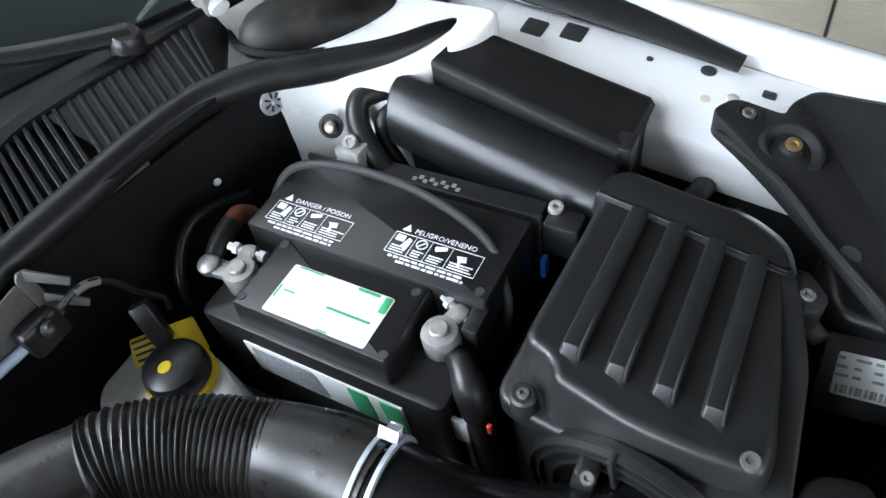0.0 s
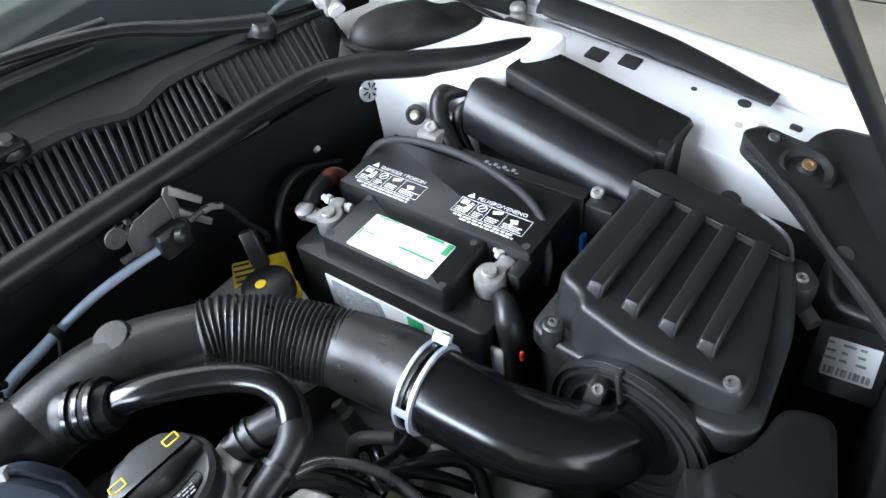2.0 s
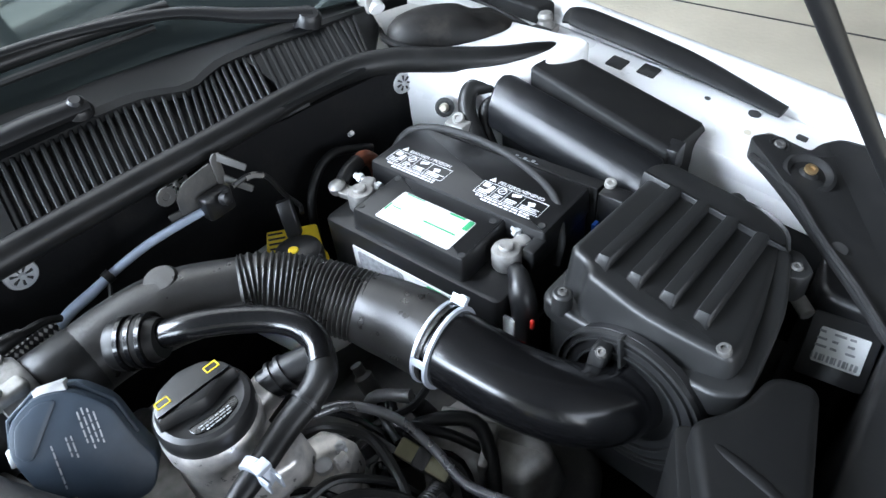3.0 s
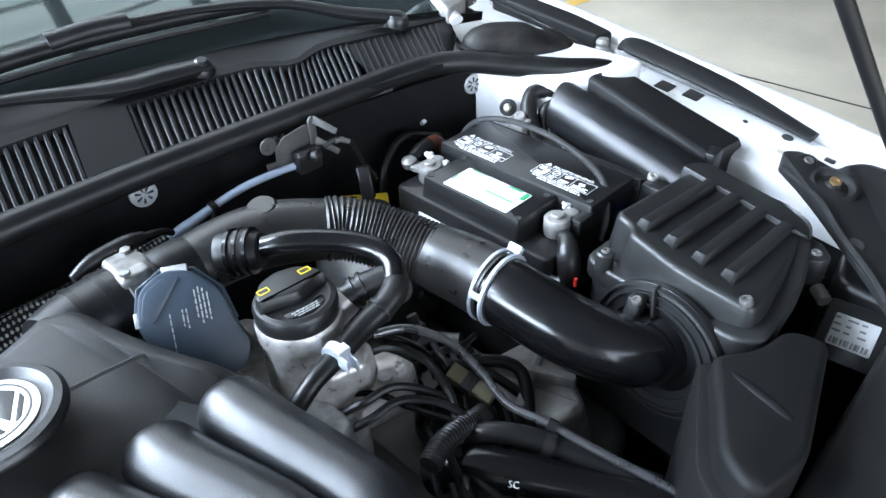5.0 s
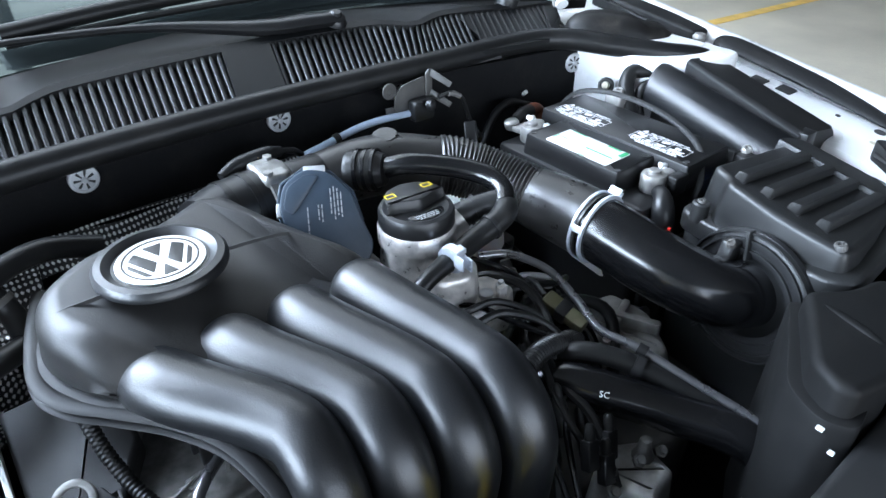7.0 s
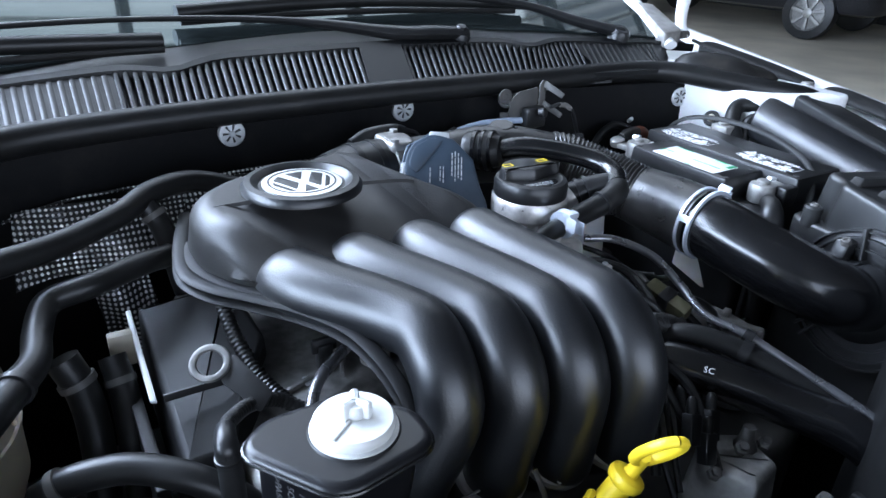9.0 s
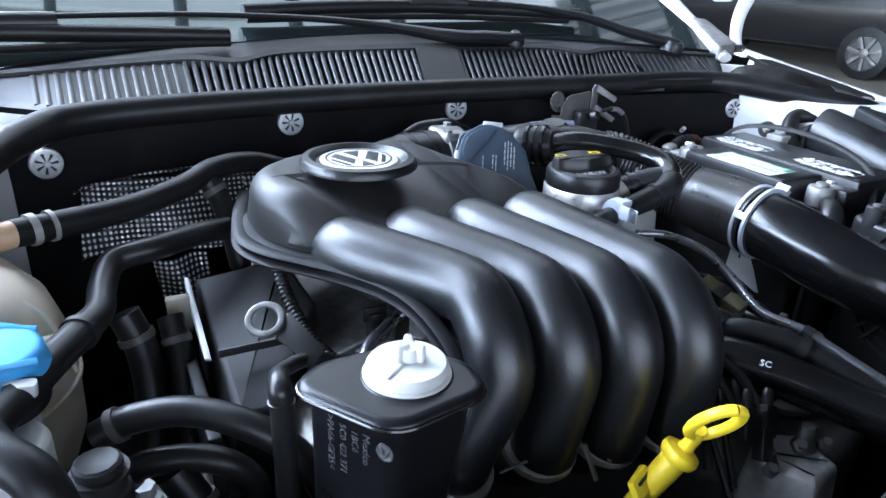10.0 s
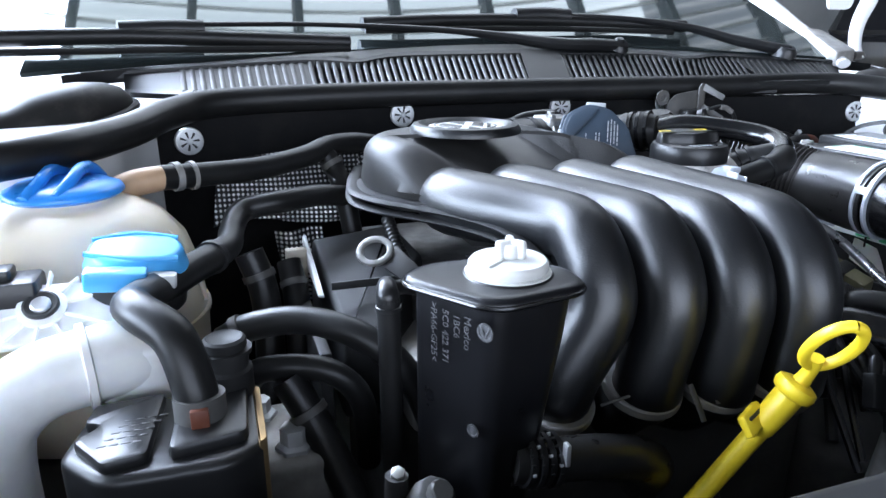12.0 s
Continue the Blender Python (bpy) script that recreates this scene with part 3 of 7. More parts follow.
# dark sheet added under the slats to stand for the shade in the slots
part("slot_backing", strip_between(-0.35, 0.37, -0.02, 1.15, -0.015, 0.004, 40), BEAM, cowl)


def slat(x, w=0.0060, h=0.012, up=0.0015):
    lean = (0.25 + 0.6 * x) * 0.037
    a, b = cf(x - lean).lerp(cb(x - lean), 0.08), cf(x + lean).lerp(cb(x + lean), 0.91)
    bm = bmesh.new()
    vs = []
    for p in (a, b):
        for dx, dz in ((-w / 2, 0), (-w / 4, up), (w / 4, up), (w / 2, 0), (w / 2, -h), (-w / 2, -h)):
            vs.append(bm.verts.new(p + Vector((dx, 0, dz))))
    for k in range(6):
        bm.faces.new((vs[k], vs[(k + 1) % 6], vs[6 + (k + 1) % 6], vs[6 + k]))
    bm.faces.new(vs[:6][::-1])
    bm.faces.new(vs[6:])
    part("slat", bm, COWL, cowl)


for k in range(31):
    slat(-0.333 + 0.0101 * k)
for k in range(31):
    slat(0.044 + 0.0101 * k)
for k in range(14):
    slat(-0.345 - 0.0110 * k, 0.0060, 0.004, 0.0006)
    slat(0.362 + 0.0110 * k, 0.0060, 0.004, 0.0006)

# ---- windscreen, wipers, strut covers ----
bm, prev = bmesh.new(), None
for i in range(33):
    x = -0.66 + 1.23 * i / 32
    row = []
    for s in (0, 0.15, 0.35, 0.6, 0.8):
        p = Vector((x * (1 - 0.06 * s), 0.155 - 0.30 * x * x * (1 - 0.3 * s) + s * 0.86, 1.014 - 0.06 * x * x + s * 0.425 - 0.01 * s * s))
        row.append(bm.verts.new(p))
    row += [bm.verts.new(v.co + Vector((0, 0.003, -0.005))) for v in reversed(row)]
    if prev:
        for k in range(len(row)):
            bm.faces.new((prev[k], prev[(k + 1) % len(row)], row[(k + 1) % len(row)], row[k]))
    prev = row
screen = solid("windscreen", bm, GLASS, "dark sloping windscreen glass that mirrors the roof", "windscreen", kind="structure")


# two parked wipers
wip = thing("wiper", (0.167, 0.115, 1.0), "black wiper with a long arm and blade parked on the windscreen", "wiper", "windscreen wipers")
part("pivot", lathe([(0.016, -0.02), (0.016, 0.006), (0.012, 0.012), (0, 0.012)], toward((0.158, 0.096, 1.006), (0, -0.4, 1)), 20), PLASTIC, wip)
part("nut", lathe([(0.009, 0.0), (0.009, 0.012), (0.006, 0.015), (0, 0.015)], toward((0.158, 0.095, 1.012), (0, -0.4, 1)), 12), PLASTIC, wip)
part("arm", tube([(0.168, 0.095, 1.014), (0.11, 0.099, 1.016), (0.05, 0.106, 1.018), (-0.10, 0.138, 1.036), (-0.30, 0.140, 1.044), (-0.515, 0.112, 1.042)], [0.014, 0.016, 0.015, 0.007, 0.005, 0.005], 10, 8, flat=0.7), PLASTIC, wip)
part("blade", tube([(-0.267, 0.118, 1.020), (-0.40, 0.108, 1.024), (-0.55, 0.085, 1.028), (-0.70, 0.045, 1.025)], 0.0115, 10, 8, flat=0.9), RUBBER, wip)
part("blade_lip", tube([(-0.268, 0.106, 1.012), (-0.40, 0.094, 1.012), (-0.51, 0.072, 1.012), (-0.68, 0.03, 1.010)], 0.0045, 8, 8), RUBBER, wip)
part("clasp", tube([(-0.46, 0.110, 1.036), (-0.515, 0.100, 1.036), (-0.56, 0.090, 1.034)], 0.013, 10, 4), PLASTIC, wip)
wip = thing("wiper", (0.463, 0.066, 0.985), "black wiper with a curved arm parked across the windscreen", "wiper", "windscreen wipers")
part("pivot", lathe([(0.018, -0.02), (0.018, 0.008), (0.013, 0.014), (0, 0.014)], toward((0.463, 0.064, 1.0), (0, -0.4, 1)), 20), PLASTIC, wip)
part("arm", tube([(0.470, 0.062, 1.006), (0.40, 0.105, 1.022), (0.321, 0.150, 1.045), (0.20, 0.180, 1.058), (0.075, 0.196, 1.062)], [0.014, 0.013, 0.010, 0.008, 0.007], 10, 8, flat=0.7), PLASTIC, wip)
part("blade", tube([(-0.237, 0.168, 1.046), (-0.10, 0.182, 1.052), (0.05, 0.190, 1.054), (0.22, 0.182, 1.050), (0.33, 0.160, 1.046)], 0.0115, 10, 8, flat=0.9), RUBBER, wip)
part("blade_lip", tube([(-0.235, 0.156, 1.036), (-0.05, 0.170, 1.040), (0.12, 0.168, 1.040), (0.30, 0.150, 1.036)], 0.0045, 8, 8), RUBBER, wip)
part("clasp", tube([(0.02, 0.190, 1.060), (0.075, 0.192, 1.062), (0.12, 0.190, 1.060)], 0.013, 10, 4), PLASTIC, wip)


def strut_cover(s):
    """An oblong dome with a dented shoulder, turned along the scuttle's end."""
    c = thing("strut_cover", (s * 0.635, -0.045, 0.90), "domed dusty black plastic cover at the end of the scuttle", "cover", "strut covers")
    bm = bmesh.new()
    rings = []
    for f, z in ((1.0, -0.020), (1.0, -0.002), (0.96, 0.010), (0.86, 0.021), (0.70, 0.029), (0.48, 0.034), (0.22, 0.036), (0.05, 0.0365)):
        ring = []
        for k in range(48):
            a = 2 * math.pi * k / 48
            u, v = 0.105 * f * math.cos(a), (0.062 if math.sin(a) > 0 else 0.044) * f * math.sin(a)
            x, y = 0.634 + 0.84 * u + 0.54 * v, -0.050 - 0.54 * u + 0.84 * v
            dent = 0.012 * math.exp(-(((u - 0.035) / 0.016) ** 2 + ((v - 0.012) / 0.04) ** 2)) + 0.010 * math.exp(-(((u - 0.085) / 0.02) ** 2))
            ring.append(bm.verts.new((s * x, y, 0.938 + z - 0.16 * u - dent * (z > 0))))
        rings.append(ring)
    for p, q in zip(rings, rings[1:]):
        for k in range(48):
            bm.faces.new((p[k], p[(k + 1) % 48], q[(k + 1) % 48], q[k]))
    bm.faces.new(rings[0][::-1])
    bm.faces.new(rings[-1])
    part("dome", bm, DUSTY, c)
    part("rim", tube([(s * 0.560, 0.035, 0.955), (s * 0.542, 0.0, 0.953), (s * 0.556, -0.045, 0.944), (s * 0.60, -0.090, 0.934), (s * 0.66, -0.125, 0.924), (s * 0.715, -0.125, 0.914)], 0.005, 8, 6), MATTE, c)
strut_cover(1)
strut_cover(-1)

# ---- fuse box ----
fuse = thing("fuse_box", (0.62, -0.28, 0.80), "long black fuse box with two-part lid beside the battery", "fuse box")


def loft_y(pa, ya, pb, yb, r=0.006, soft=0.004):
    """A body between two profiles in x and z, which lie at ya and yb; both ends rounded a little."""
    a, b = ccw(rounded(pa, r, 4)), ccw(rounded(pb, r, 4))
    e = soft if yb > ya else -soft
    return loft([[(p.x, ya, p.y) for p in inset(a, soft)], [(p.x, ya + e, p.y) for p in a], [(p.x, yb - e, p.y) for p in b], [(p.x, yb, p.y) for p in inset(b, soft)]])


part("front_cover", loft_y([(0.512, 0.838), (0.566, 0.838), (0.570, 0.885), (0.560, 0.896, 0.012), (0.538, 0.893, 0.025), (0.513, 0.870, 0.015)], -0.402,
                           [(0.530, 0.878), (0.580, 0.878), (0.584, 0.930), (0.574, 0.939, 0.012), (0.554, 0.936, 0.025), (0.532, 0.914, 0.015)], -0.172), SATIN, fuse)
part("rear_cover", loft_y([(0.572, 0.79), (0.694, 0.79), (0.696, 0.860), (0.680, 0.881, 0.012), (0.580, 0.898), (0.573, 0.894)], -0.402,
                          [(0.587, 0.85), (0.690, 0.85), (0.692, 0.912), (0.676, 0.934, 0.012), (0.594, 0.946), (0.588, 0.942)], -0.200), MATTE, fuse)
part("housing", loft_y([(0.545, 0.70), (0.680, 0.70), (0.680, 0.85), (0.530, 0.85)], -0.395, [(0.560, 0.70), (0.670, 0.70), (0.670, 0.89), (0.550, 0.89)], -0.178), PLASTIC, fuse)
part("hinge_tab", box(0.576, -0.410, 0.864, 0.602, -0.392, 0.897), PLASTIC, fuse)

# ---- battery ----
bat = thing("battery", (0.38, -0.23, 0.66), "black car battery with warning labels and a carrying strap", "battery")
part("case", slab(rect(0.292, -0.358, 0.472, -0.106), 0.66, 0.860, 0.010, 0.004), PLASTIC, bat)
part("label_platform", slab(rect(0.297, -0.312, 0.384, -0.150), 0.858, 0.889, 0.006, 0.003, draft=0.003), PLASTIC, bat)
part("lid", slab(rect(0.374, -0.360, 0.472, -0.108), 0.858, 0.893, 0.006, 0.003, draft=0.002), PLASTIC, bat)
part("post_wall", slab(rect(0.352, -0.360, 0.379, -0.346), 0.858, 0.884, 0.003, 0.002), PLASTIC, bat)
for x, y in ((0.308, -0.159), (0.306, -0.304), (0.370, -0.160), (0.368, -0.299), (0.385, -0.349)):
    part("plug_hole", lathe([(0.0042, -0.002), (0.0042, 0.0012), (0, 0.0012)], pose(x, y, 0.8885 if x < 0.38 else 0.893), 14), BEAM, bat)
part("top_label", slab(rect(0.304, -0.287, 0.355, -0.184), 0.889, 0.8898, 0.003, 0.0003), LABEL, bat, "white paper label with pale green print")
for y0, y1, x0, x1 in ((-0.280, -0.236, 0.325, 0.3275), (-0.286, -0.279, 0.338, 0.354), (-0.274, -0.252, 0.351, 0.354), (-0.216, -0.190, 0.3525, 0.354), (-0.252, -0.240, 0.304, 0.3055), (-0.203, -0.190, 0.327, 0.3285), (-0.187, -0.185, 0.318, 0.332)):
    part("green_print", slab(rect(x0, y0, x1, y1), 0.8896, 0.8901, 0.001, 0.0002, n=1), GREEN, bat)


def danger(x1, y0, words):
    """Warning print on the lid: its words lie along the battery, read from the front wing."""
    m = frame_on((x1, y0, 0.8932), (0, -1, 0), (0, 0, 1))
    text(words, 0.0074, m @ pose(0.016, -0.0015, 0), PRINT, bat, "warning_word")
    bm = bmesh.new()
    for a, b, c, d in ((0.0, -0.0265, 0.086, -0.0258), (0.0, -0.0035, 0.086, -0.0028), (0, -0.0265, 0.0007, -0.003), (0.0855, -0.0265, 0.086, -0.003),
                       (0.021, -0.0265, 0.0216, -0.003), (0.037, -0.0265, 0.0376, -0.003), (0.057, -0.0265, 0.0576, -0.003)):
        slab(rect(a, b, c, d), 0, 0.0004, 0.0001, 0.0001, m, 1, bm=bm)
    part("warning_frame", bm, PRINT, bat)
    bm = bmesh.new()
    slab([(0.004, 0.0), (0.013, 0.0), (0.0085, 0.008)], 0, 0.0004, 0.0004, 0.0001, m, 1, bm=bm)
    slab(rect(0.003, -0.012, 0.012, -0.005), 0, 0.0004, 0.0008, 0.0001, m, 2, bm=bm)
    slab([(0.011, -0.018), (0.018, -0.020), (0.019, -0.008), (0.015, -0.006)], 0, 0.0004, 0.001, 0.0001, m, 2, bm=bm)
    for k in range(16):
        a0, a1 = 2 * math.pi * k / 16, 2 * math.pi * (k + 1) / 16
        slab([(0.029 + 0.0055 * math.cos(a0), -0.0095 + 0.0055 * math.sin(a0)), (0.029 + 0.0055 * math.cos(a1), -0.0095 + 0.0055 * math.sin(a1)),
              (0.029 + 0.0042 * math.cos(a1), -0.0095 + 0.0042 * math.sin(a1)), (0.029 + 0.0042 * math.cos(a0), -0.0095 + 0.0042 * math.sin(a0))], 0, 0.0004, 0.0001, 0.0001, m, 1, bm=bm)
    slab([(0.025, -0.013), (0.026, -0.014), (0.033, -0.006), (0.032, -0.005)], 0, 0.0004, 0.0002, 0.0001, m, 1, bm=bm)
    slab([(0.041, -0.007), (0.052, -0.004), (0.053, -0.008), (0.043, -0.012)], 0, 0.0004, 0.001, 0.0001, m, 2, bm=bm)
    slab([(0.063, -0.010), (0.072, -0.008), (0.074, -0.014), (0.069, -0.015), (0.070, -0.020), (0.067, -0.020), (0.066, -0.014)], 0, 0.0004, 0.0008, 0.0001, m, 2, bm=bm)
    part("warning_sign", bm, PRINT, bat)
    bm = bmesh.new()
    random.seed(len(words))
    for x0, w in ((0.003, 0.016), (0.024, 0.011), (0.040, 0.015), (0.060, 0.024)):
        for j in range(3):
            slab(rect(x0, -0.0185 - 0.0027 * j, x0 + w * random.uniform(0.7, 1), -0.0172 - 0.0027 * j), 0, 0.0004, 0.0001, 0.0001, m, 1, bm=bm)
    for j in range(2):
        x = 0.006 + 0.01 * j
        while x < 0.078:
            w = random.uniform(0.003, 0.011)
            slab(rect(x, -0.0305 - 0.004 * j, min(x + w, 0.08), -0.0282 - 0.004 * j), 0, 0.0004, 0.0002, 0.0001, m, 1, bm=bm)
            x += w + 0.0015
    part("small_print", bm, PRINT, bat)


danger(0.415, -0.124, "DANGER / POISON")
danger(0.421, -0.252, "PELIGRO/VENENO")
strap = part("carrying_strap", sweep(bmesh.new(), catmull([(0.400, -0.104, 0.850), (0.424, -0.105, 0.884), (0.446, -0.122, 0.905), (0.454, -0.18, 0.916), (0.450, -0.26, 0.914), (0.434, -0.33, 0.898), (0.405, -0.362, 0.872), (0.392, -0.365, 0.840)], 8), 0.0042, 8, flat=0.4, up=(1, 0, 0.3)), MATTE, bat)
# side label towards the engine
part("side_label", box(0.2905, -0.318, 0.79, 0.2925, -0.15, 0.838, 0.0004), LABEL, bat, "white side label with green bars")
for y0, y1 in ((-0.316, -0.296), (-0.284, -0.264)):
    part("green_bar", slab([(y0 - 0.002, 0.792), (y1 - 0.002, 0.792), (y1, 0.836), (y0, 0.836)], 0, 0.001, 0.001, 0.0003, Matrix(((0, 0, -1, 0.2905), (1, 0, 0, 0), (0, 1, 0, 0), (0, 0, 0, 1))), 1), GREEN, bat)
part("grey_panel", slab([(-0.235, 0.794), (-0.160, 0.794), (-0.158, 0.834), (-0.228, 0.834)], 0, 0.001, 0.002, 0.0003, Matrix(((0, 0, -1, 0.2905), (1, 0, 0, 0), (0, 1, 0, 0), (0, 0, 0, 1))), 1), GREYPR, bat)


def clamp(name, at, turn, label):
    """Lead clamp on its post, with bolt and cable end."""
    c = thing(name, at, label, "battery clamp", "battery clamps")
    x, y, z = at
    part("post", lathe([(0.0085, 0.0), (0.008, 0.031), (0.007, 0.032), (0, 0.032)], pose(x, y, z), 20), LEAD, c)
    part("ring", lathe([(0.015, 0.004), (0.016, 0.006), (0.016, 0.024), (0.0145, 0.027), (0.009, 0.028), (0, 0.028)], pose(x, y, z), 24), LEAD, c)
    m = pose(x, y, z + 0.018, 0, 0, turn)
    part("jaw", slab([(0.008, -0.009), (0.030, -0.008), (0.032, 0.0), (0.030, 0.008), (0.008, 0.009)], -0.008, 0.008, 0.004, 0.003, m), LEAD, c)
    part("bolt", lathe([(0.006, -0.018), (0.006, -0.012), (0.0035, -0.012), (0.0035, 0.010), (0.0062, 0.010), (0.0062, 0.015), (0.004, 0.016), (0.004, 0.021), (0, 0.021)], m @ toward((0.024, 0, 0.004), (0.25, 1, 0.15)), 6), STEEL, c)
    return c


clamp("battery_clamp", (0.333, -0.132, 0.857), 20, "grey oxidised lead clamp on the positive battery post")
clamp("battery_clamp", (0.345, -0.332, 0.857), -12, "pale lead clamp on the negative battery post")

# ---- air filter box ----
air = thing("air_filter_box", (0.42, -0.49, 0.66), "black ribbed plastic air filter box", "air filter box")


def lid_z(x, y):
    return -0.14 * (x - 0.34) + 0.17 * (y + 0.438) - 0.003


LID = [(0.345, -0.400, 0.012), (0.512, -0.400, 0.01), (0.540, -0.404, 0.014), (0.550, -0.42, 0.02), (0.546, -0.52, 0.035), (0.520, -0.556, 0.02), (0.496, -0.563, 0.014), (0.42, -0.574, 0.02), (0.34, -0.582, 0.02), (0.314, -0.578, 0.014), (0.308, -0.53, 0.03), (0.306, -0.49, 0.03), (0.316, -0.433, 0.012), (0.331, -0.424, 0.010), (0.335, -0.408, 0.01)]
part("lid", slab(LID, 0.862, 0.924, 0.012, 0.008, draft=0.006, slope=lid_z, n=5), AIRBOX, air)
part("rear_band", slab([(0.503, -0.398, 0.004), (0.530, -0.399, 0.012), (0.552, -0.414, 0.02), (0.548, -0.52, 0.04), (0.524, -0.556, 0.02), (0.492, -0.566, 0.006)], 0.88, 0.930, 0.006, 0.004, draft=0.003, slope=lid_z), AIRBOX, air)


def rib(y):
    x0, x1 = 0.338, 0.504 + 0.04 * (y + 0.44)
    bm = bmesh.new()
    rows = []
    for x, h, w in ((x0 - 0.002, 0.0, 0.0086), (x0 + 0.002, 0.001, 0.0086), (x0 + 0.009, 0.0085, 0.0082), (0.40, 0.0085, 0.0082), (x1, 0.0085, 0.0082)):
        zz = 0.925 + lid_z(x, y) - 0.002
        rows.append([bm.verts.new((x, y + w * f, zz + (h * g if g >= 0 else -0.006))) for f, g in
                     ((-1, -1), (-1, 0), (-0.86, 0.6), (-0.66, 0.95), (-0.5, 1), (0.5, 1), (0.66, 0.95), (0.86, 0.6), (1, 0), (1, -1))])
    for a, b in zip(rows, rows[1:]):
        for k in range(10):
            bm.faces.new((a[k], a[(k + 1) % 10], b[(k + 1) % 10], b[k]))
    bm.faces.new(rows[0][::-1])
    bm.faces.new(rows[-1])
    part("rib", bm, AIRBOX, air)


for k in range(4):
    rib(-0.4395 - 0.0320 * k)
part("lip", slab([(0.318, -0.390, 0.02), (0.53, -0.398, 0.03), (0.540, -0.45, 0.03), (0.51, -0.565, 0.02), (0.42, -0.588, 0.02), (0.31, -0.594, 0.02), (0.296, -0.57, 0.02), (0.304, -0.50, 0.03), (0.310, -0.42, 0.02)], 0.846, 0.866, 0.012, 0.005, slope=lambda x, y: 0.006 + 0.06 * max(0.0, -0.47 - y)), AIRBOX, air)
part("lower_case", slab([(0.324, -0.396, 0.02), (0.524, -0.404, 0.03), (0.534, -0.45, 0.03), (0.504, -0.560, 0.02), (0.42, -0.582, 0.02), (0.318, -0.587, 0.02), (0.303, -0.565, 0.02), (0.311, -0.50, 0.03), (0.316, -0.42, 0.02)], 0.66, 0.848, 0.012, 0.004), AIRBOX, air)
part("screw_boss", lathe([(0.010, 0.86), (0.010, 0.882), (0.008, 0.884), (0, 0.884)], pose(0.318, -0.415, 0.006), 18), AIRBOX, air)
screw(air, (0.318, -0.415, 0.890), r=0.0048)
screw(air, (0.325, -0.563, 0.925 + lid_z(0.325, -0.563)), (-0.14, 0.17, 1), 0.0065)
part("ear", slab([(0.51, -0.550), (0.512, -0.574), (0.490, -0.592), (0.474, -0.586), (0.464, -0.560)], 0.840, 0.874, 0.006, 0.003), AIRBOX, air)
screw(air, (0.487, -0.576, 0.874), r=0.006)
AXM = toward((0.3005, -0.500, 0.815), (-1, 0.12, 0.05))
part("mount_flange", lathe([(0.078, -0.004), (0.078, 0.003), (0.074, 0.006), (0.060, 0.007), (0.048, 0.004), (0, 0.004)], AXM, 44), PLASTIC, air)
for rr in (0.0565, 0.0685, 0.0765):
    part("scroll_ring", lathe([(rr - 0.0016, 0.004), (rr - 0.001, 0.0095), (rr + 0.001, 0.0095), (rr + 0.0016, 0.004)], AXM, 44), AIRBOX, air)
for tn in (52, 62, -75):
    part("scroll_arm", box(0.046, -0.0018, 0.004, 0.080, 0.0018, 0.014, 0.0008, m=AXM @ pose(0, 0, 0, 0, 0, tn)), AIRBOX, air)
part("bracket", slab(rect(-0.008, -0.008, 0.008, 0.03), 0, 0.022, 0.004, 0.003, toward((0.304, -0.472, 0.868), (-1, 0, 0.1))), AIRBOX, air)
screw(air, (0.284, -0.475, 0.878), (-0.5, 0, 1), 0.0052)

# ---- intake hose ----
hose = thing("intake_hose", (0.20, -0.25, 0.82), "black rubber intake hose with a corrugated bellows", "intake hose")
part("front_bend", tube([(0.2125, -0.252, 0.863), (0.216, -0.272, 0.862), (0.222, -0.31, 0.860), (0.223, -0.345, 0.859)], [0.037, 0.039, 0.041, 0.041], 28, 8), HOSE, hose)
HL = [(0.140, -0.156, 0.8915), (0.160, -0.170, 0.888), (0.190, -0.205, 0.875), (0.215, -0.260, 0.8625)]
line = along(HL, 16, 26 * 6 + 1)
part("bellows", sweep(bmesh.new(), line, [0.0352 + 0.0026 * (0.5 - 0.5 * math.cos(2 * math.pi * i / 6)) for i in range(len(line))], 28), HOSE, hose)
part("rear_bend", tube([(0.146, -0.160, 0.8905), (0.10, -0.132, 0.897), (0.065, -0.118, 0.898), (0.03, -0.111, 0.896), (0.002, -0.108, 0.893)], [0.035, 0.037, 0.037, 0.036, 0.035], 28, 8), HOSE, hose)
part("plug", lathe([(0.017, -0.01), (0.017, 0.003), (0.0145, 0.006), (0, 0.0065)], toward((0.087, -0.121, 0.930), (-0.15, -0.1, 1)), 24), HOSE, hose)
CM = frame_on((0.2225, -0.345, 0.8595), (1, 0, 0), (-0.05, 1, 0.03))
bm = lathe([(0.0412, -0.0085), (0.0426, -0.0085), (0.0426, -0.0052), (0.0412, -0.0052)], CM, 40)
lathe([(0.0412, 0.0052), (0.0426, 0.0052), (0.0426, 0.0085), (0.0412, 0.0085)], CM, 40, bm)
hc = thing("hose_clamp", (0.2225, -0.345, 0.815), "zinc spring band clamp on the intake hose", "hose clamp")
part("band", bm, ZINC, hc)
for a in (35, 160, 250):
    part("bridge", box(0.0412, -0.004, -0.008, 0.0427, 0.004, 0.008, 0.0003, m=CM @ pose(0, 0, 0, 0, 0, -a)), ZINC, hc)
part("ear", box(0.0415, -0.006, -0.008, 0.051, -0.0045, 0.008, 0.0006, m=CM @ pose(0, 0, 0, 0, 0, -48)), ZINC, hc)
part("ear", box(0.0415, 0.006, -0.005, 0.050, 0.0075, 0.005, 0.0006, m=CM @ pose(0, 0, 0, 0, 0, -48)), ZINC, hc)
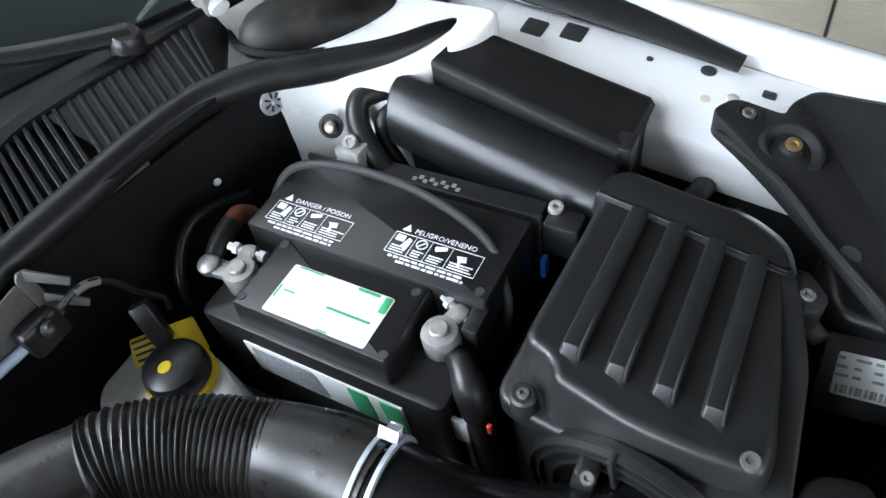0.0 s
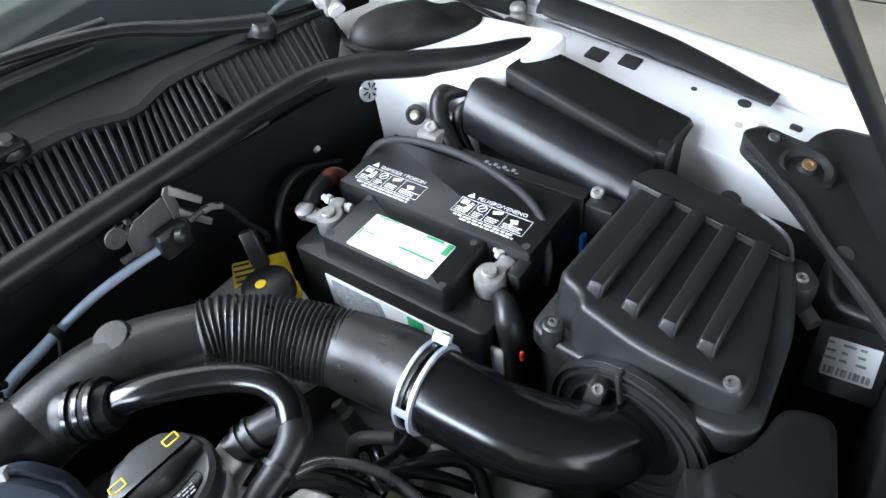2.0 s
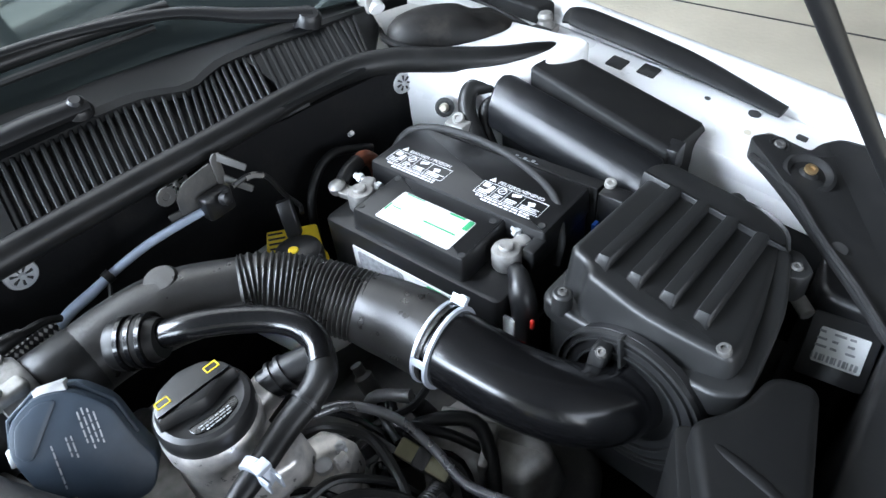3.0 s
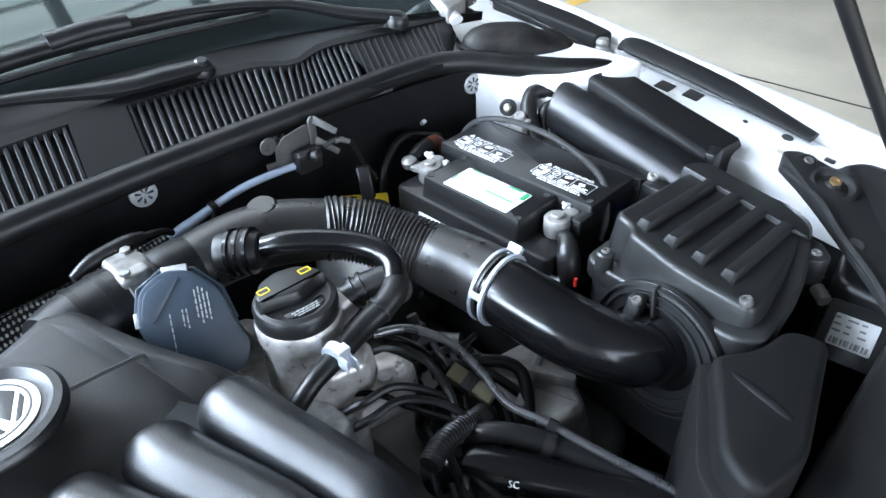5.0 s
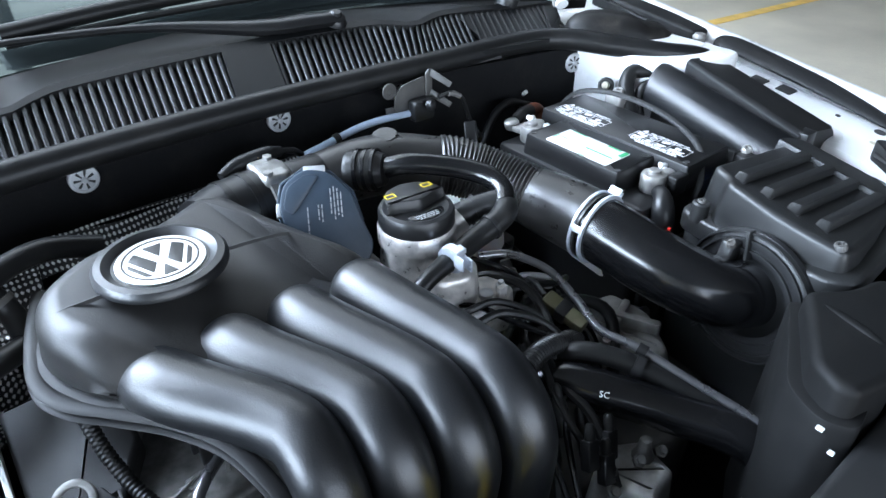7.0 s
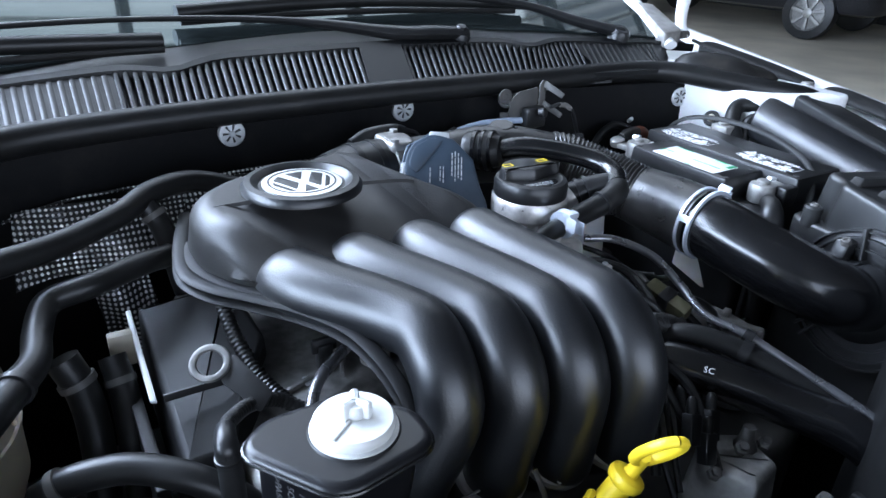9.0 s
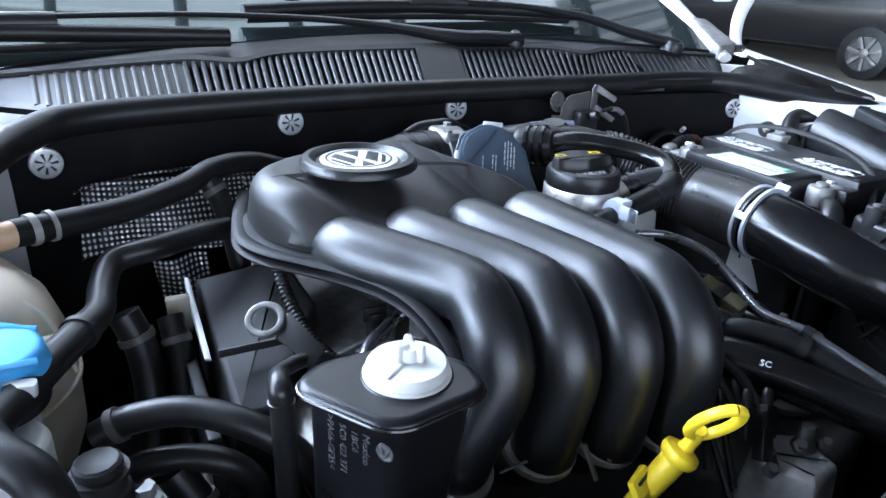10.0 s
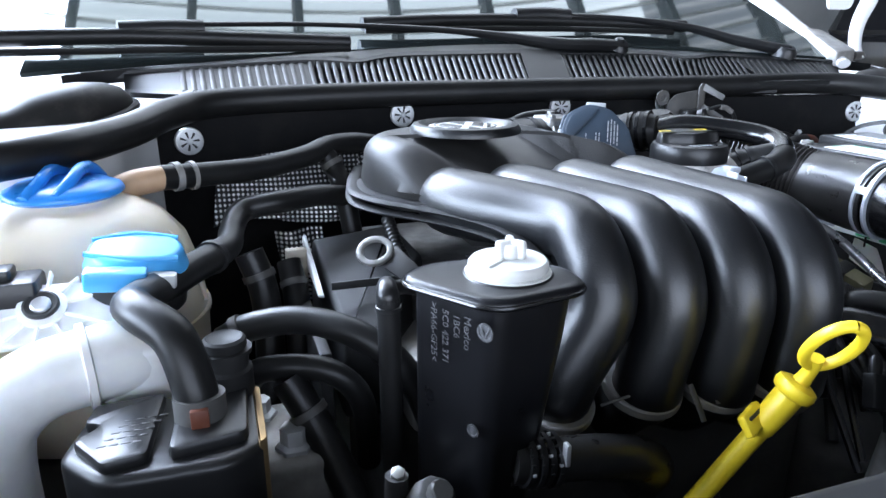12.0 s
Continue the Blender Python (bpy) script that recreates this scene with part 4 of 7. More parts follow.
part("ear_bar", box(0.0475, -0.006, -0.0045, 0.0495, 0.0075, 0.0045, 0.0006, m=CM @ pose(0, 0, 0, 0, 0, -48)), ZINC, hc)
pipe = thing("intake_pipe", (0.25, -0.43, 0.78), "glossy black plastic intake pipe into the filter box", "intake pipe")
part("elbow", tube([(0.223, -0.335, 0.860), (0.225, -0.375, 0.856), (0.231, -0.42, 0.847), (0.246, -0.460, 0.836), (0.272, -0.488, 0.824), (0.31, -0.502, 0.817)], [0.039, 0.0385, 0.038, 0.038, 0.038, 0.039], 32, 8), GLOSS, pipe)

# ---- throttle body, oil filler, breather ----
thr = thing("throttle_body", (-0.05, -0.16, 0.86), "throttle body with a blue-grey plastic cover", "throttle body")
part("sleeve", lathe([(0.030, -0.030), (0.036, -0.022), (0.036, 0.018), (0.033, 0.026), (0, 0.026)], toward((-0.018, -0.108, 0.893), (1, 0.02, 0.0)), 28), RUBBER, thr)
part("casting", lathe([(0.036, -0.018), (0.043, -0.015), (0.043, 0.012), (0.040, 0.016), (0, 0.016)], toward((-0.058, -0.1085, 0.893), (1, 0.02, 0.0)), 28), ALU, thr)
part("body_block", slab(rect(-0.078, -0.136, -0.046, -0.084), 0.868, 0.9345, 0.008, 0.005), ALU, thr)
part("bolt", lathe([(0.0055, 0.924), (0.0055, 0.930), (0.003, 0.9305), (0, 0.9305)], pose(-0.053, -0.091, 0.008), 6), ALU, thr)
part("bolt", lathe([(0.0055, 0.924), (0.0055, 0.930), (0.003, 0.9305), (0, 0.9305)], pose(-0.070, -0.127, 0.008), 6), ALU, thr)
part("sensor", lathe([(0.007, 0.0), (0.007, 0.014), (0.005, 0.016), (0.005, 0.022), (0, 0.022)], toward((-0.050, -0.076, 0.912), (-0.4, 0.1, 0.9)), 12), GOLD, thr, "brass sensor")
part("mount_arm", tube([(-0.045, -0.140, 0.90), (-0.052, -0.165, 0.902), (-0.050, -0.19, 0.90)], [0.018, 0.020, 0.022], 14, 5), ALU, thr)
TM = frame_on((-0.046, -0.207, 0.908), (0.85, -0.30, -0.12), (-0.30, -0.75, 0.58))
part("cover", slab([(-0.050, 0.012), (-0.044, 0.037), (-0.022, 0.052), (0.004, 0.048), (0.026, 0.026), (0.034, -0.004), (0.045, -0.030), (0.034, -0.053), (-0.009, -0.056), (-0.036, -0.036)], -0.040, 0.010, 0.010, 0.004, TM), BLUEGREY, thr)
part("cover_facet", slab([(-0.046, 0.012), (-0.040, 0.034), (-0.022, 0.046), (-0.006, 0.045), (-0.036, 0.004)], 0.008, 0.0115, 0.006, 0.002, TM), BLUEGREY, thr)
part("cover_clip", box(-0.052, 0.004, -0.020, -0.045, 0.018, 0.005, 0.001, m=TM), STEEL, thr)
part("cover_clip", box(-0.022, 0.046, -0.012, 0.000, 0.055, 0.006, 0.001, m=TM), STEEL, thr)
part("cover_rim", sweep(bmesh.new(), [TM @ Vector((x, y, -0.004)) for x, y in ((-0.036, -0.036), (-0.051, 0.012), (-0.045, 0.038), (-0.022, 0.053), (0.005, 0.049), (0.027, 0.027), (0.035, -0.004))], 0.0022, 8), BLUEGREY, thr)
part("plug_body", tube([(-0.104, -0.078, 0.922), (-0.080, -0.072, 0.928), (-0.045, -0.070, 0.930), (-0.025, -0.066, 0.926)], [0.006, 0.0085, 0.0085, 0.006], 12, 5), PLASTIC, thr)
part("plug_lead", tube([(-0.025, -0.066, 0.926), (-0.005, -0.058, 0.918), (0.010, -0.050, 0.905)], 0.004, 8, 5), RUBBER, thr)

oil = thing("oil_filler", (0.03, -0.27, 0.80), "dusty cast metal oil filler housing with black cap", "oil filler")
OX, OY = 0.030, -0.257
part("housing", lathe([(0.040, 0.78), (0.041, 0.82), (0.041, 0.85), (0.0395, 0.872), (0.0395, 0.878), (0.042, 0.880), (0.042, 0.897), (0.039, 0.901), (0, 0.901)], pose(OX, OY, 0), 36), CAST, oil)
cap = part("cap", lathe([(0.0395, 0.899), (0.0405, 0.901), (0.0405, 0.914), (0.0385, 0.918), (0.034, 0.9195), (0.030, 0.9178), (0, 0.9178)], pose(OX, OY, 0), 40), PLASTIC, oil)
GM = pose(OX, OY, 0, 0, 0, -4)
part("grip", slab([(-0.0385, -0.004), (-0.036, 0.014), (-0.022, 0.031), (0.0, 0.037), (0.022, 0.031), (0.036, 0.014), (0.0385, -0.004), (0.026, -0.003), (0.0, -0.012), (-0.026, -0.003)], 0.908, 0.930, 0.006, 0.004, GM, draft=0.003), PLASTIC, cap)
part("outlet", tube([(0.050, -0.262, 0.872), (0.072, -0.266, 0.884), (0.082, -0.268, 0.890)], [0.018, 0.0165, 0.016], 18, 5), CAST, oil)
part("flange_block", slab([(-0.005, -0.275), (0.03, -0.225), (0.075, -0.245), (0.092, -0.300), (0.062, -0.325), (0.015, -0.312)], 0.775, 0.850, 0.012, 0.010, draft=0.008), CAST, oil)

br = thing("breather_hose", (0.09, -0.25, 0.87), "glossy black breather hose round the oil filler", "breather hose")
part("hose", tube([(0.052, -0.172, 0.922), (0.070, -0.190, 0.928), (0.095, -0.212, 0.927), (0.118, -0.238, 0.924), (0.130, -0.262, 0.920), (0.129, -0.284, 0.914), (0.118, -0.300, 0.908)], [0.0125, 0.0125, 0.0125, 0.0125, 0.0125, 0.0125, 0.012], 18, 8), GLOSS, br)
part("fitting", tube([(0.080, -0.266, 0.890), (0.100, -0.276, 0.900), (0.118, -0.288, 0.906)], [0.015, 0.014, 0.013], 16, 5), PLASTIC, br)
band(br, (0.090, -0.271, 0.895), (0.8, -0.4, 0.4), 0.0155, 0.004)
band(br, (0.098, -0.275, 0.899), (0.8, -0.4, 0.4), 0.0150, 0.004)
part("lower_hose", tube([(0.126, -0.290, 0.908), (0.112, -0.306, 0.904), (0.090, -0.310, 0.896), (0.064, -0.311, 0.890), (0.030, -0.318, 0.886), (-0.005, -0.324, 0.880), (-0.03, -0.326, 0.865)], [0.013, 0.0135, 0.0125, 0.012, 0.011, 0.009, 0.009], 16, 8), RUBBER, br)
band(br, (0.088, -0.3100, 0.8955), (0.9, 0.05, 0.25), 0.0128, 0.004)
part("stub", lathe([(0.022, -0.028), (0.024, -0.022), (0.022, -0.012), (0.024, 0.0), (0.020, 0.010), (0.018, 0.016), (0, 0.016)], toward((0.040, -0.160, 0.918), (0.62, -0.75, 0.12)), 24), RUBBER, br)

for d in (-0.014, -0.004, 0.006):
    band(br, Vector((0.040, -0.160, 0.918)) + d * Vector((0.63, -0.76, 0.12)), (0.62, -0.75, 0.12), 0.0235, 0.004, GLOSS, "stub_ring")

# ---- intake manifold ----
man = thing("intake_manifold", (-0.2, -0.3, 0.70), "satin black plastic intake manifold with four curved runners", "intake manifold")
COVER = [(-0.306, -0.300, 0.02), (-0.330, -0.25, 0.05), (-0.323, -0.195, 0.05), (-0.275, -0.154, 0.05), (-0.20, -0.144, 0.04), (-0.150, -0.112, 0.01), (-0.112, -0.123, 0.02), (-0.098, -0.18, 0.03), (-0.073, -0.24, 0.03), (-0.043, -0.292, 0.02), (-0.040, -0.36, 0.02), (-0.065, -0.365, 0.02), (-0.205, -0.360, 0.02), (-0.268, -0.334, 0.02)]
def plenum_z(x, y):
    return max(-0.062, -12.0 * max(0.0, -0.265 - y) ** 2) - 0.9 * max(0.0, x + 0.20) ** 2


part("plenum", slab(COVER, 0.872, 0.938, 0.012, 0.024, n=8, draft=0.003, slope=plenum_z), LIDPL, man)
# joint line across the plenum's lid, on both sides of the emblem
for xs in (np.linspace(-0.316, -0.268, 9), np.linspace(-0.164, -0.096, 9)):
    bm, prev = bmesh.new(), None
    for x in xs:
        y = -0.2370 + 0.025 * (x + 0.22)
        z = 0.938 + plenum_z(x, y) - 0.007 * max(0.0, (-0.300 - x) / 0.016) ** 2 - 0.006 * max(0.0, (x + 0.112) / 0.016) ** 2
        row = [bm.verts.new((x, y + dy, z + up)) for dy, up in ((-0.0011, -0.003), (-0.0007, 0.0005), (0.0007, 0.0005), (0.0011, -0.003))]
        if prev:
            for k in range(4):
                bm.faces.new((prev[k], prev[(k + 1) % 4], row[(k + 1) % 4], row[k]))
        else:
            bm.faces.new(row)
        prev = row
    bm.faces.new(prev[::-1])
    part("lid_joint", bm, BEAM, man)
lp = ccw(rounded(COVER, 0.012, 6))
part("seam_flange", loft([[(p.x, p.y, z) for p in inset(lp, d)] for d, z in ((-0.001, 0.880), (-0.005, 0.881), (-0.0065, 0.885), (-0.005, 0.889), (0.0, 0.890))]), MATTE, man)


def runner(k):
    sx, ex, yb = -0.268 + 0.0645 * k, -0.2014 + 0.0512 * k, -0.4135 - 0.0117 * k
    path = [(y, 0.888) for y in (-0.2845, -0.2865, -0.290, -0.295, -0.302, -0.312, *np.linspace(-0.33, yb, 6))]
    path += [(yb - 0.0547 * math.sin(a), 0.888 - 0.0606 * (1 - math.cos(a))) for a in np.linspace(0, math.pi / 2, 16)[1:]]
    path += [(yb - 0.0547, z) for z in np.linspace(0.827, 0.775, 6)[1:]]
    path += [(yb - 0.0547 + 0.004 * j, 0.775 - 0.006 * j) for j in (1, 2)]
    swing = (-0.034, -0.014, -0.008, -0.004)[k]
    pts, rad_, s = [], [], 0.0
    for i, (y, z) in enumerate(path):
        if i:
            s += math.hypot(y - path[i - 1][0], z - path[i - 1][1])
        u = min(1.0, max(0.0, s / (-0.30 - yb + 0.035)))
        u = u * u * (3 - 2 * u)
        w = min(1.0, max(0.0, (0.850 - z) / 0.082))
        pts.append((sx + (ex - sx) * u + swing * w * w * (3 - 2 * w), y, z))
        rad_.append((0.0310 - 0.0050 * u) * (0.30, 0.52, 0.72, 0.87, 0.96, 1.0)[min(i, 5)])
    return part("runner", sweep(bmesh.new(), pts, rad_, 32), SATIN, man)


for k in range(4):
    runner(k)
part("throttle_neck", tube([(-0.150, -0.128, 0.892), (-0.120, -0.116, 0.892), (-0.085, -0.110, 0.892), (-0.045, -0.108, 0.893)], [0.038, 0.041, 0.041, 0.039], 30, 6), PLASTIC, man)
for x, y in ((-0.118, -0.1155), (-0.092, -0.111), (-0.070, -0.1095), (-0.052, -0.1085)):
    band(man, (x, y, 0.8925), (1, 0.08, 0), 0.0405, 0.007, RUBBER, "neck_ring")
EM = pose(-0.219, -0.225, 0.939)
em = part("emblem_rim", lathe([(0.056, -0.002), (0.056, 0.002), (0.053, 0.006), (0.047, 0.007), (0.042, 0.004), (0.040, 0.002), (0, 0.002)], EM, 48), SATIN, man)
part("emblem", lathe([(0.037, 0.001), (0.037, 0.0035), (0.033, 0.0042), (0, 0.0042)], EM, 40), CHROME, em, "plain round chromed emblem")

# ---- power steering reservoir ----
can = thing("fluid_reservoir", (-0.30, -0.50, 0.70), "black plastic fluid reservoir with white screw cap", "fluid reservoir")
CAN = [(-0.351, -0.482, 0.008), (-0.316, -0.536, 0.012), (-0.258, -0.526, 0.010), (-0.256, -0.500, 0.010), (-0.290, -0.468, 0.012), (-0.335, -0.468, 0.012)]
lp = ccw(rounded(CAN, 0.012, 5))
part("body", loft([[(p.x - s * max(0.0, p.x + 0.330), p.y, z) for p in inset(lp, 0.001)] for s, z in ((0.42, 0.70), (0.36, 0.74), (0.22, 0.79), (0.06, 0.85), (0.0, 0.882))]), CANPL, can)
part("top_flange", loft([[(p.x, p.y, z) for p in inset(lp, d)] for d, z in ((-0.002, 0.8785), (-0.005, 0.879), (-0.0065, 0.8805), (-0.007, 0.8825), (-0.0065, 0.8845), (-0.004, 0.8865), (0.0, 0.887))]), CANPL, can)
part("rim_bead", sweep(bmesh.new(), [Vector((p.x, p.y, 0.8818)) for p in inset(lp, -0.0068)] + [Vector((inset(lp, -0.0068)[0].x, inset(lp, -0.0068)[0].y, 0.8818))], 0.0016, 8), GLOSS, can)
wc = part("white_cap", lathe([(0.0262, 0.889), (0.0272, 0.8905), (0.0272, 0.892), (0.0245, 0.8925), (0.0252, 0.894), (0.0252, 0.8975), (0.0236, 0.8995), (0.010, 0.900), (0, 0.900)], pose(-0.2920, -0.498, -0.003), 40), WHITEPL, can, "white plastic screw cap")
part("knob", lathe([(0.0060, 0.898), (0.0072, 0.903), (0.0066, 0.909), (0, 0.9105)], pose(-0.2905, -0.497, -0.003), 18), WHITEPL, wc)
for tn in (70, 190, 310):
    part("knob_wing", slab(rect(0.0, -0.0028, 0.0105, 0.0028), 0.899, 0.912, 0.0026, 0.0025, pose(-0.2905, -0.497, -0.003, 0, 0, tn)), WHITEPL, wc)
part("cap_gasket", lathe([(0.0275, 0.886), (0.0290, 0.8875), (0.0290, 0.8895), (0.0275, 0.891), (0, 0.891)], pose(-0.2920, -0.498, -0.003), 40), PLASTIC, wc)
part("cap_rib", slab(rect(-0.024, -0.0012, -0.006, 0.0012), 0.8992, 0.9012, 0.0008, 0.0006, pose(-0.2920, -0.498, -0.003, 0, 0, 35)), WHITEPL, wc)

# ---- dipstick ----
dip = thing("dipstick", (-0.13, -0.545, 0.70), "yellow plastic oil dipstick with ring handle", "dipstick")
_b, _t = Vector((-0.1155, -0.5445, 0.768)), Vector((-0.0955, -0.5545, 0.808))
_a = (_t - _b).normalized()
part("tube", tube([(-0.165, -0.515, 0.66), (-0.135, -0.530, 0.72), _b], 0.0075, 12, 4), YELLOW, dip)
part("grip", lathe([(0.0065, -0.006), (0.0090, 0.0), (0.0100, 0.018), (0.0100, 0.030), (0.0132, 0.032), (0.0145, 0.036), (0.0135, 0.040), (0.0095, 0.042), (0.0060, 0.042), (0.0055, 0.046), (0, 0.046)], toward(_b, _a), 24), YELLOW, dip)
part("neck", tube([_t - 0.008 * _a, _t + Vector((0.001, -0.003, 0.008)), _t + Vector((0.000, -0.006, 0.018))], [0.0055, 0.0050, 0.0055], 10, 3), YELLOW, dip)
_r = (Vector((-0.0975, -0.585, 0.860)) - Vector((-0.0945, -0.5565, 0.816))).normalized()
_v = Vector((0.72, 0.30, 0.39))
RM = frame_on((-0.0962, -0.5715, 0.8392), _r, 0.78 * (_v - _r * _v.dot(_r)).normalized() + 0.62 * _r.cross(_v).normalized())
part("ring", sweep(bmesh.new(), [RM @ Vector((0.0235 * math.cos(a), 0.0145 * math.sin(a), 0)) for a in (2 * math.pi * k / 32 for k in range(33))], 0.0040, 10, cap=False), YELLOW, dip)
TABM = frame_on(_b + Vector((-0.0095, 0.0, 0.008)), (0.9, 0.25, 0.3), (0.1, -0.75, 0.6))
part("tab", slab([(-0.012, -0.0085), (0.012, -0.0095), (0.012, 0.0075), (-0.008, 0.0065)], -0.0035, 0.0035, 0.002, 0.0015, TABM), YELLOW, dip)
part("tab_slot", slab(rect(-0.005, 0.0005, 0.009, 0.003), 0.002, 0.0041, 0.0006, 0.0001, TABM, 1), BEAM, dip)
# ---- more helpers ----
def conduit(pts, r, pitch=0.004, seg=14):
    """Corrugated cable sleeve."""
    ln = sum((b - a).length for a, b in zip(catmull(pts, 8), catmull(pts, 8)[1:]))
    n = max(4, int(ln / pitch))
    line = along(pts, 10, n * 4 + 1)
    return sweep(bmesh.new(), line, [r * (1.0 - (0.12 if i % 4 in (0, 1) else 0.0)) for i in range(len(line))], seg)


def cable(name, pts, r, material, label, category="cable", seg=10):
    if category != "hose":
        return solid(name, tube(pts, r, seg, 8), material, label, category)
    t = thing(name, pts[-1], label, category)
    part("hose", tube(pts, r, seg, 8), material, t)
    line = catmull(pts, 8)
    r0 = r[0] if hasattr(r, "__len__") else r
    band(t, line[5], line[6] - line[4], r0 * 1.03, 0.006, DARK, "clamp")
    return t


# ---- engine, gearbox and other dark masses below ----
eng = thing("engine", (-0.15, -0.25, 0.36), "grimy engine block with dusty grey cylinder head", "engine")
part("block", slab(rect(-0.33, -0.44, 0.06, -0.08), 0.37, 0.735, 0.03, 0.012), DARK, eng)
part("cylinder_head", slab([(-0.335, -0.43), (-0.17, -0.44), (-0.02, -0.37), (0.05, -0.33), (0.05, -0.10), (-0.335, -0.10)], 0.73, 0.790, 0.02, 0.008), GREYMET, eng)
part("head_cover", slab([(-0.315, -0.12), (-0.312, -0.345), (-0.275, -0.392), (-0.20, -0.385), (0.02, -0.345), (0.02, -0.12)], 0.79, 0.818, 0.015, 0.006), ALU, eng, "dull bare aluminium head cover")
for x, y, l, a in ((-0.296, -0.30, 0.05, 62), (-0.262, -0.352, 0.06, 20), (-0.232, -0.34, 0.05, 64)):
    part("casting_rib", box(-l / 2, -0.002, 0.816, l / 2, 0.002, 0.8225, 0.0008, m=pose(x, y, 0, 0, 0, a)), ALU, eng)
part("sensor_boss", lathe([(0.0135, 0.816), (0.0135, 0.832), (0.011, 0.835), (0.011, 0.846), (0.008, 0.848), (0, 0.848)], pose(-0.207, -0.352, 0), 20), CAST, eng)
for x, y in ((-0.205, -0.335), (-0.27, -0.355), (-0.12, -0.355)):
    part("bolt", lathe([(0.010, 0.79), (0.010, 0.803), (0.006, 0.805), (0.006, 0.82), (0, 0.82)], pose(x, y, 0), 6), STEEL, eng)
part("ignition_cover", slab([(-0.378, -0.180), (-0.382, -0.392), (-0.342, -0.396), (-0.312, -0.350), (-0.283, -0.30), (-0.283, -0.185)], 0.735, 0.832, 0.008, 0.006, draft=0.004, slope=lambda x, y: -0.45 * max(0.0, -0.336 - y) + 0.12 * (x + 0.33)), MATTE, eng)
# thin pale strip along the cover's left edge
part("cover_edge", slab([(-0.385, -0.20), (-0.387, -0.315), (-0.382, -0.318), (-0.3805, -0.20)], 0.812, 0.836, 0.0015, 0.001, slope=lambda x, y: -0.10 * max(0.0, -0.21 - y) * 2), LABEL, eng, "pale edge of the cover")
part("cover_joint", box(-0.3785, -0.3375, 0.826, -0.318, -0.3355, 0.8328, 0.0003), BEAM, eng)
part("cover_joint", box(-0.3185, -0.352, 0.822, -0.3165, -0.3355, 0.8322, 0.0003), BEAM, eng)
LM = frame_on((-0.345, -0.356, 0.8630), (0.80, -0.25, -0.35), (-0.25, -0.50, 0.83))
part("lifting_eye", sweep(bmesh.new(), [LM @ Vector((0.0125 * math.cos(a), 0.0125 * math.sin(a), 0)) for a in (2 * math.pi * k / 32 for k in range(33))], 0.0030, 8, cap=False, flat=0.8), ALU, eng)
part("eye_bracket", slab([(0.010, -0.013), (0.026, -0.022), (0.044, -0.034), (0.050, -0.018), (0.030, -0.002), (0.015, 0.010)], -0.003, -0.0005, 0.004, 0.0006, LM), PLASTIC, eng)
gear = thing("gearbox", (0.2, -0.3, 0.36), "dusty grey gearbox casting with ribs and bolts", "gearbox")
part("casing", slab([(0.05, -0.47), (0.20, -0.52), (0.33, -0.48), (0.36, -0.30), (0.30, -0.10), (0.06, -0.10)], 0.37, 0.66, 0.04, 0.02), DARK, gear)
part("top_casting", slab([(0.17, -0.36), (0.21, -0.30), (0.30, -0.33), (0.305, -0.40), (0.26, -0.47), (0.20, -0.455)], 0.66, 0.728, 0.02, 0.014, draft=0.012, slope=lambda x, y: 0.12 * (x - 0.24)), GREYMET, gear)
part("casting_rib", slab([(0.215, -0.335), (0.225, -0.328), (0.272, -0.425), (0.262, -0.432)], 0.70, 0.745, 0.004, 0.003), GREYMET, gear)
part("casting_rib", slab([(0.19, -0.40), (0.194, -0.41), (0.28, -0.375), (0.277, -0.365)], 0.70, 0.742, 0.004, 0.003), GREYMET, gear)
part("front_casting", slab([(0.055, -0.50), (0.10, -0.47), (0.15, -0.50), (0.14, -0.56), (0.08, -0.57)], 0.58, 0.705, 0.014, 0.010, draft=0.01), GREYMET, gear)
for x, y, z in ((0.105, -0.525, 0.715), (0.060, -0.53, 0.708), (0.135, -0.53, 0.712), (0.075, -0.515, 0.71)):
    part("flange_bolt", lathe([(0.007, -0.006), (0.007, 0.0), (0.0045, 0.001), (0.0045, 0.006), (0, 0.006)], toward((x, y, z), (-0.3, -0.4, 0.85)), 6), DARK, gear)
part("mount", lathe([(0.03, 0.69), (0.03, 0.735), (0.022, 0.75), (0.012, 0.752), (0, 0.752)], pose(0.15, -0.32, -0.02), 24), DARK, gear)
part("shift_lever", tube([(0.17, -0.26, 0.70), (0.18, -0.27, 0.76), (0.20, -0.31, 0.775)], 0.007, 10, 5), DARK, gear)
random.seed(11)
for k in range(7):
    x, y = random.uniform(0.03, 0.22), random.uniform(-0.62, -0.47)
    part("sensor", lathe([(0.012, 0.60), (0.012, 0.66 + random.uniform(0, 0.05)), (0.008, 0.715), (0.006, 0.73), (0, 0.73)], pose(x, y, 0, random.uniform(-20, 20), random.uniform(-20, 20)), 10), random.choice((PLASTIC, DARK, GREYMET, DARK)), gear)
for k in range(9):
    x, y = random.uniform(0.13, 0.29), random.uniform(-0.36, -0.12)
    part("sensor", lathe([(0.011, 0.0), (0.011, 0.03), (0.007, 0.034), (0.007, 0.046), (0, 0.046)], pose(x, y, 0.69 + random.uniform(0, 0.035), random.uniform(-50, 50), random.uniform(-50, 50)), 10), random.choice((PLASTIC, DARK, PLASTIC, GREYMET)), gear)
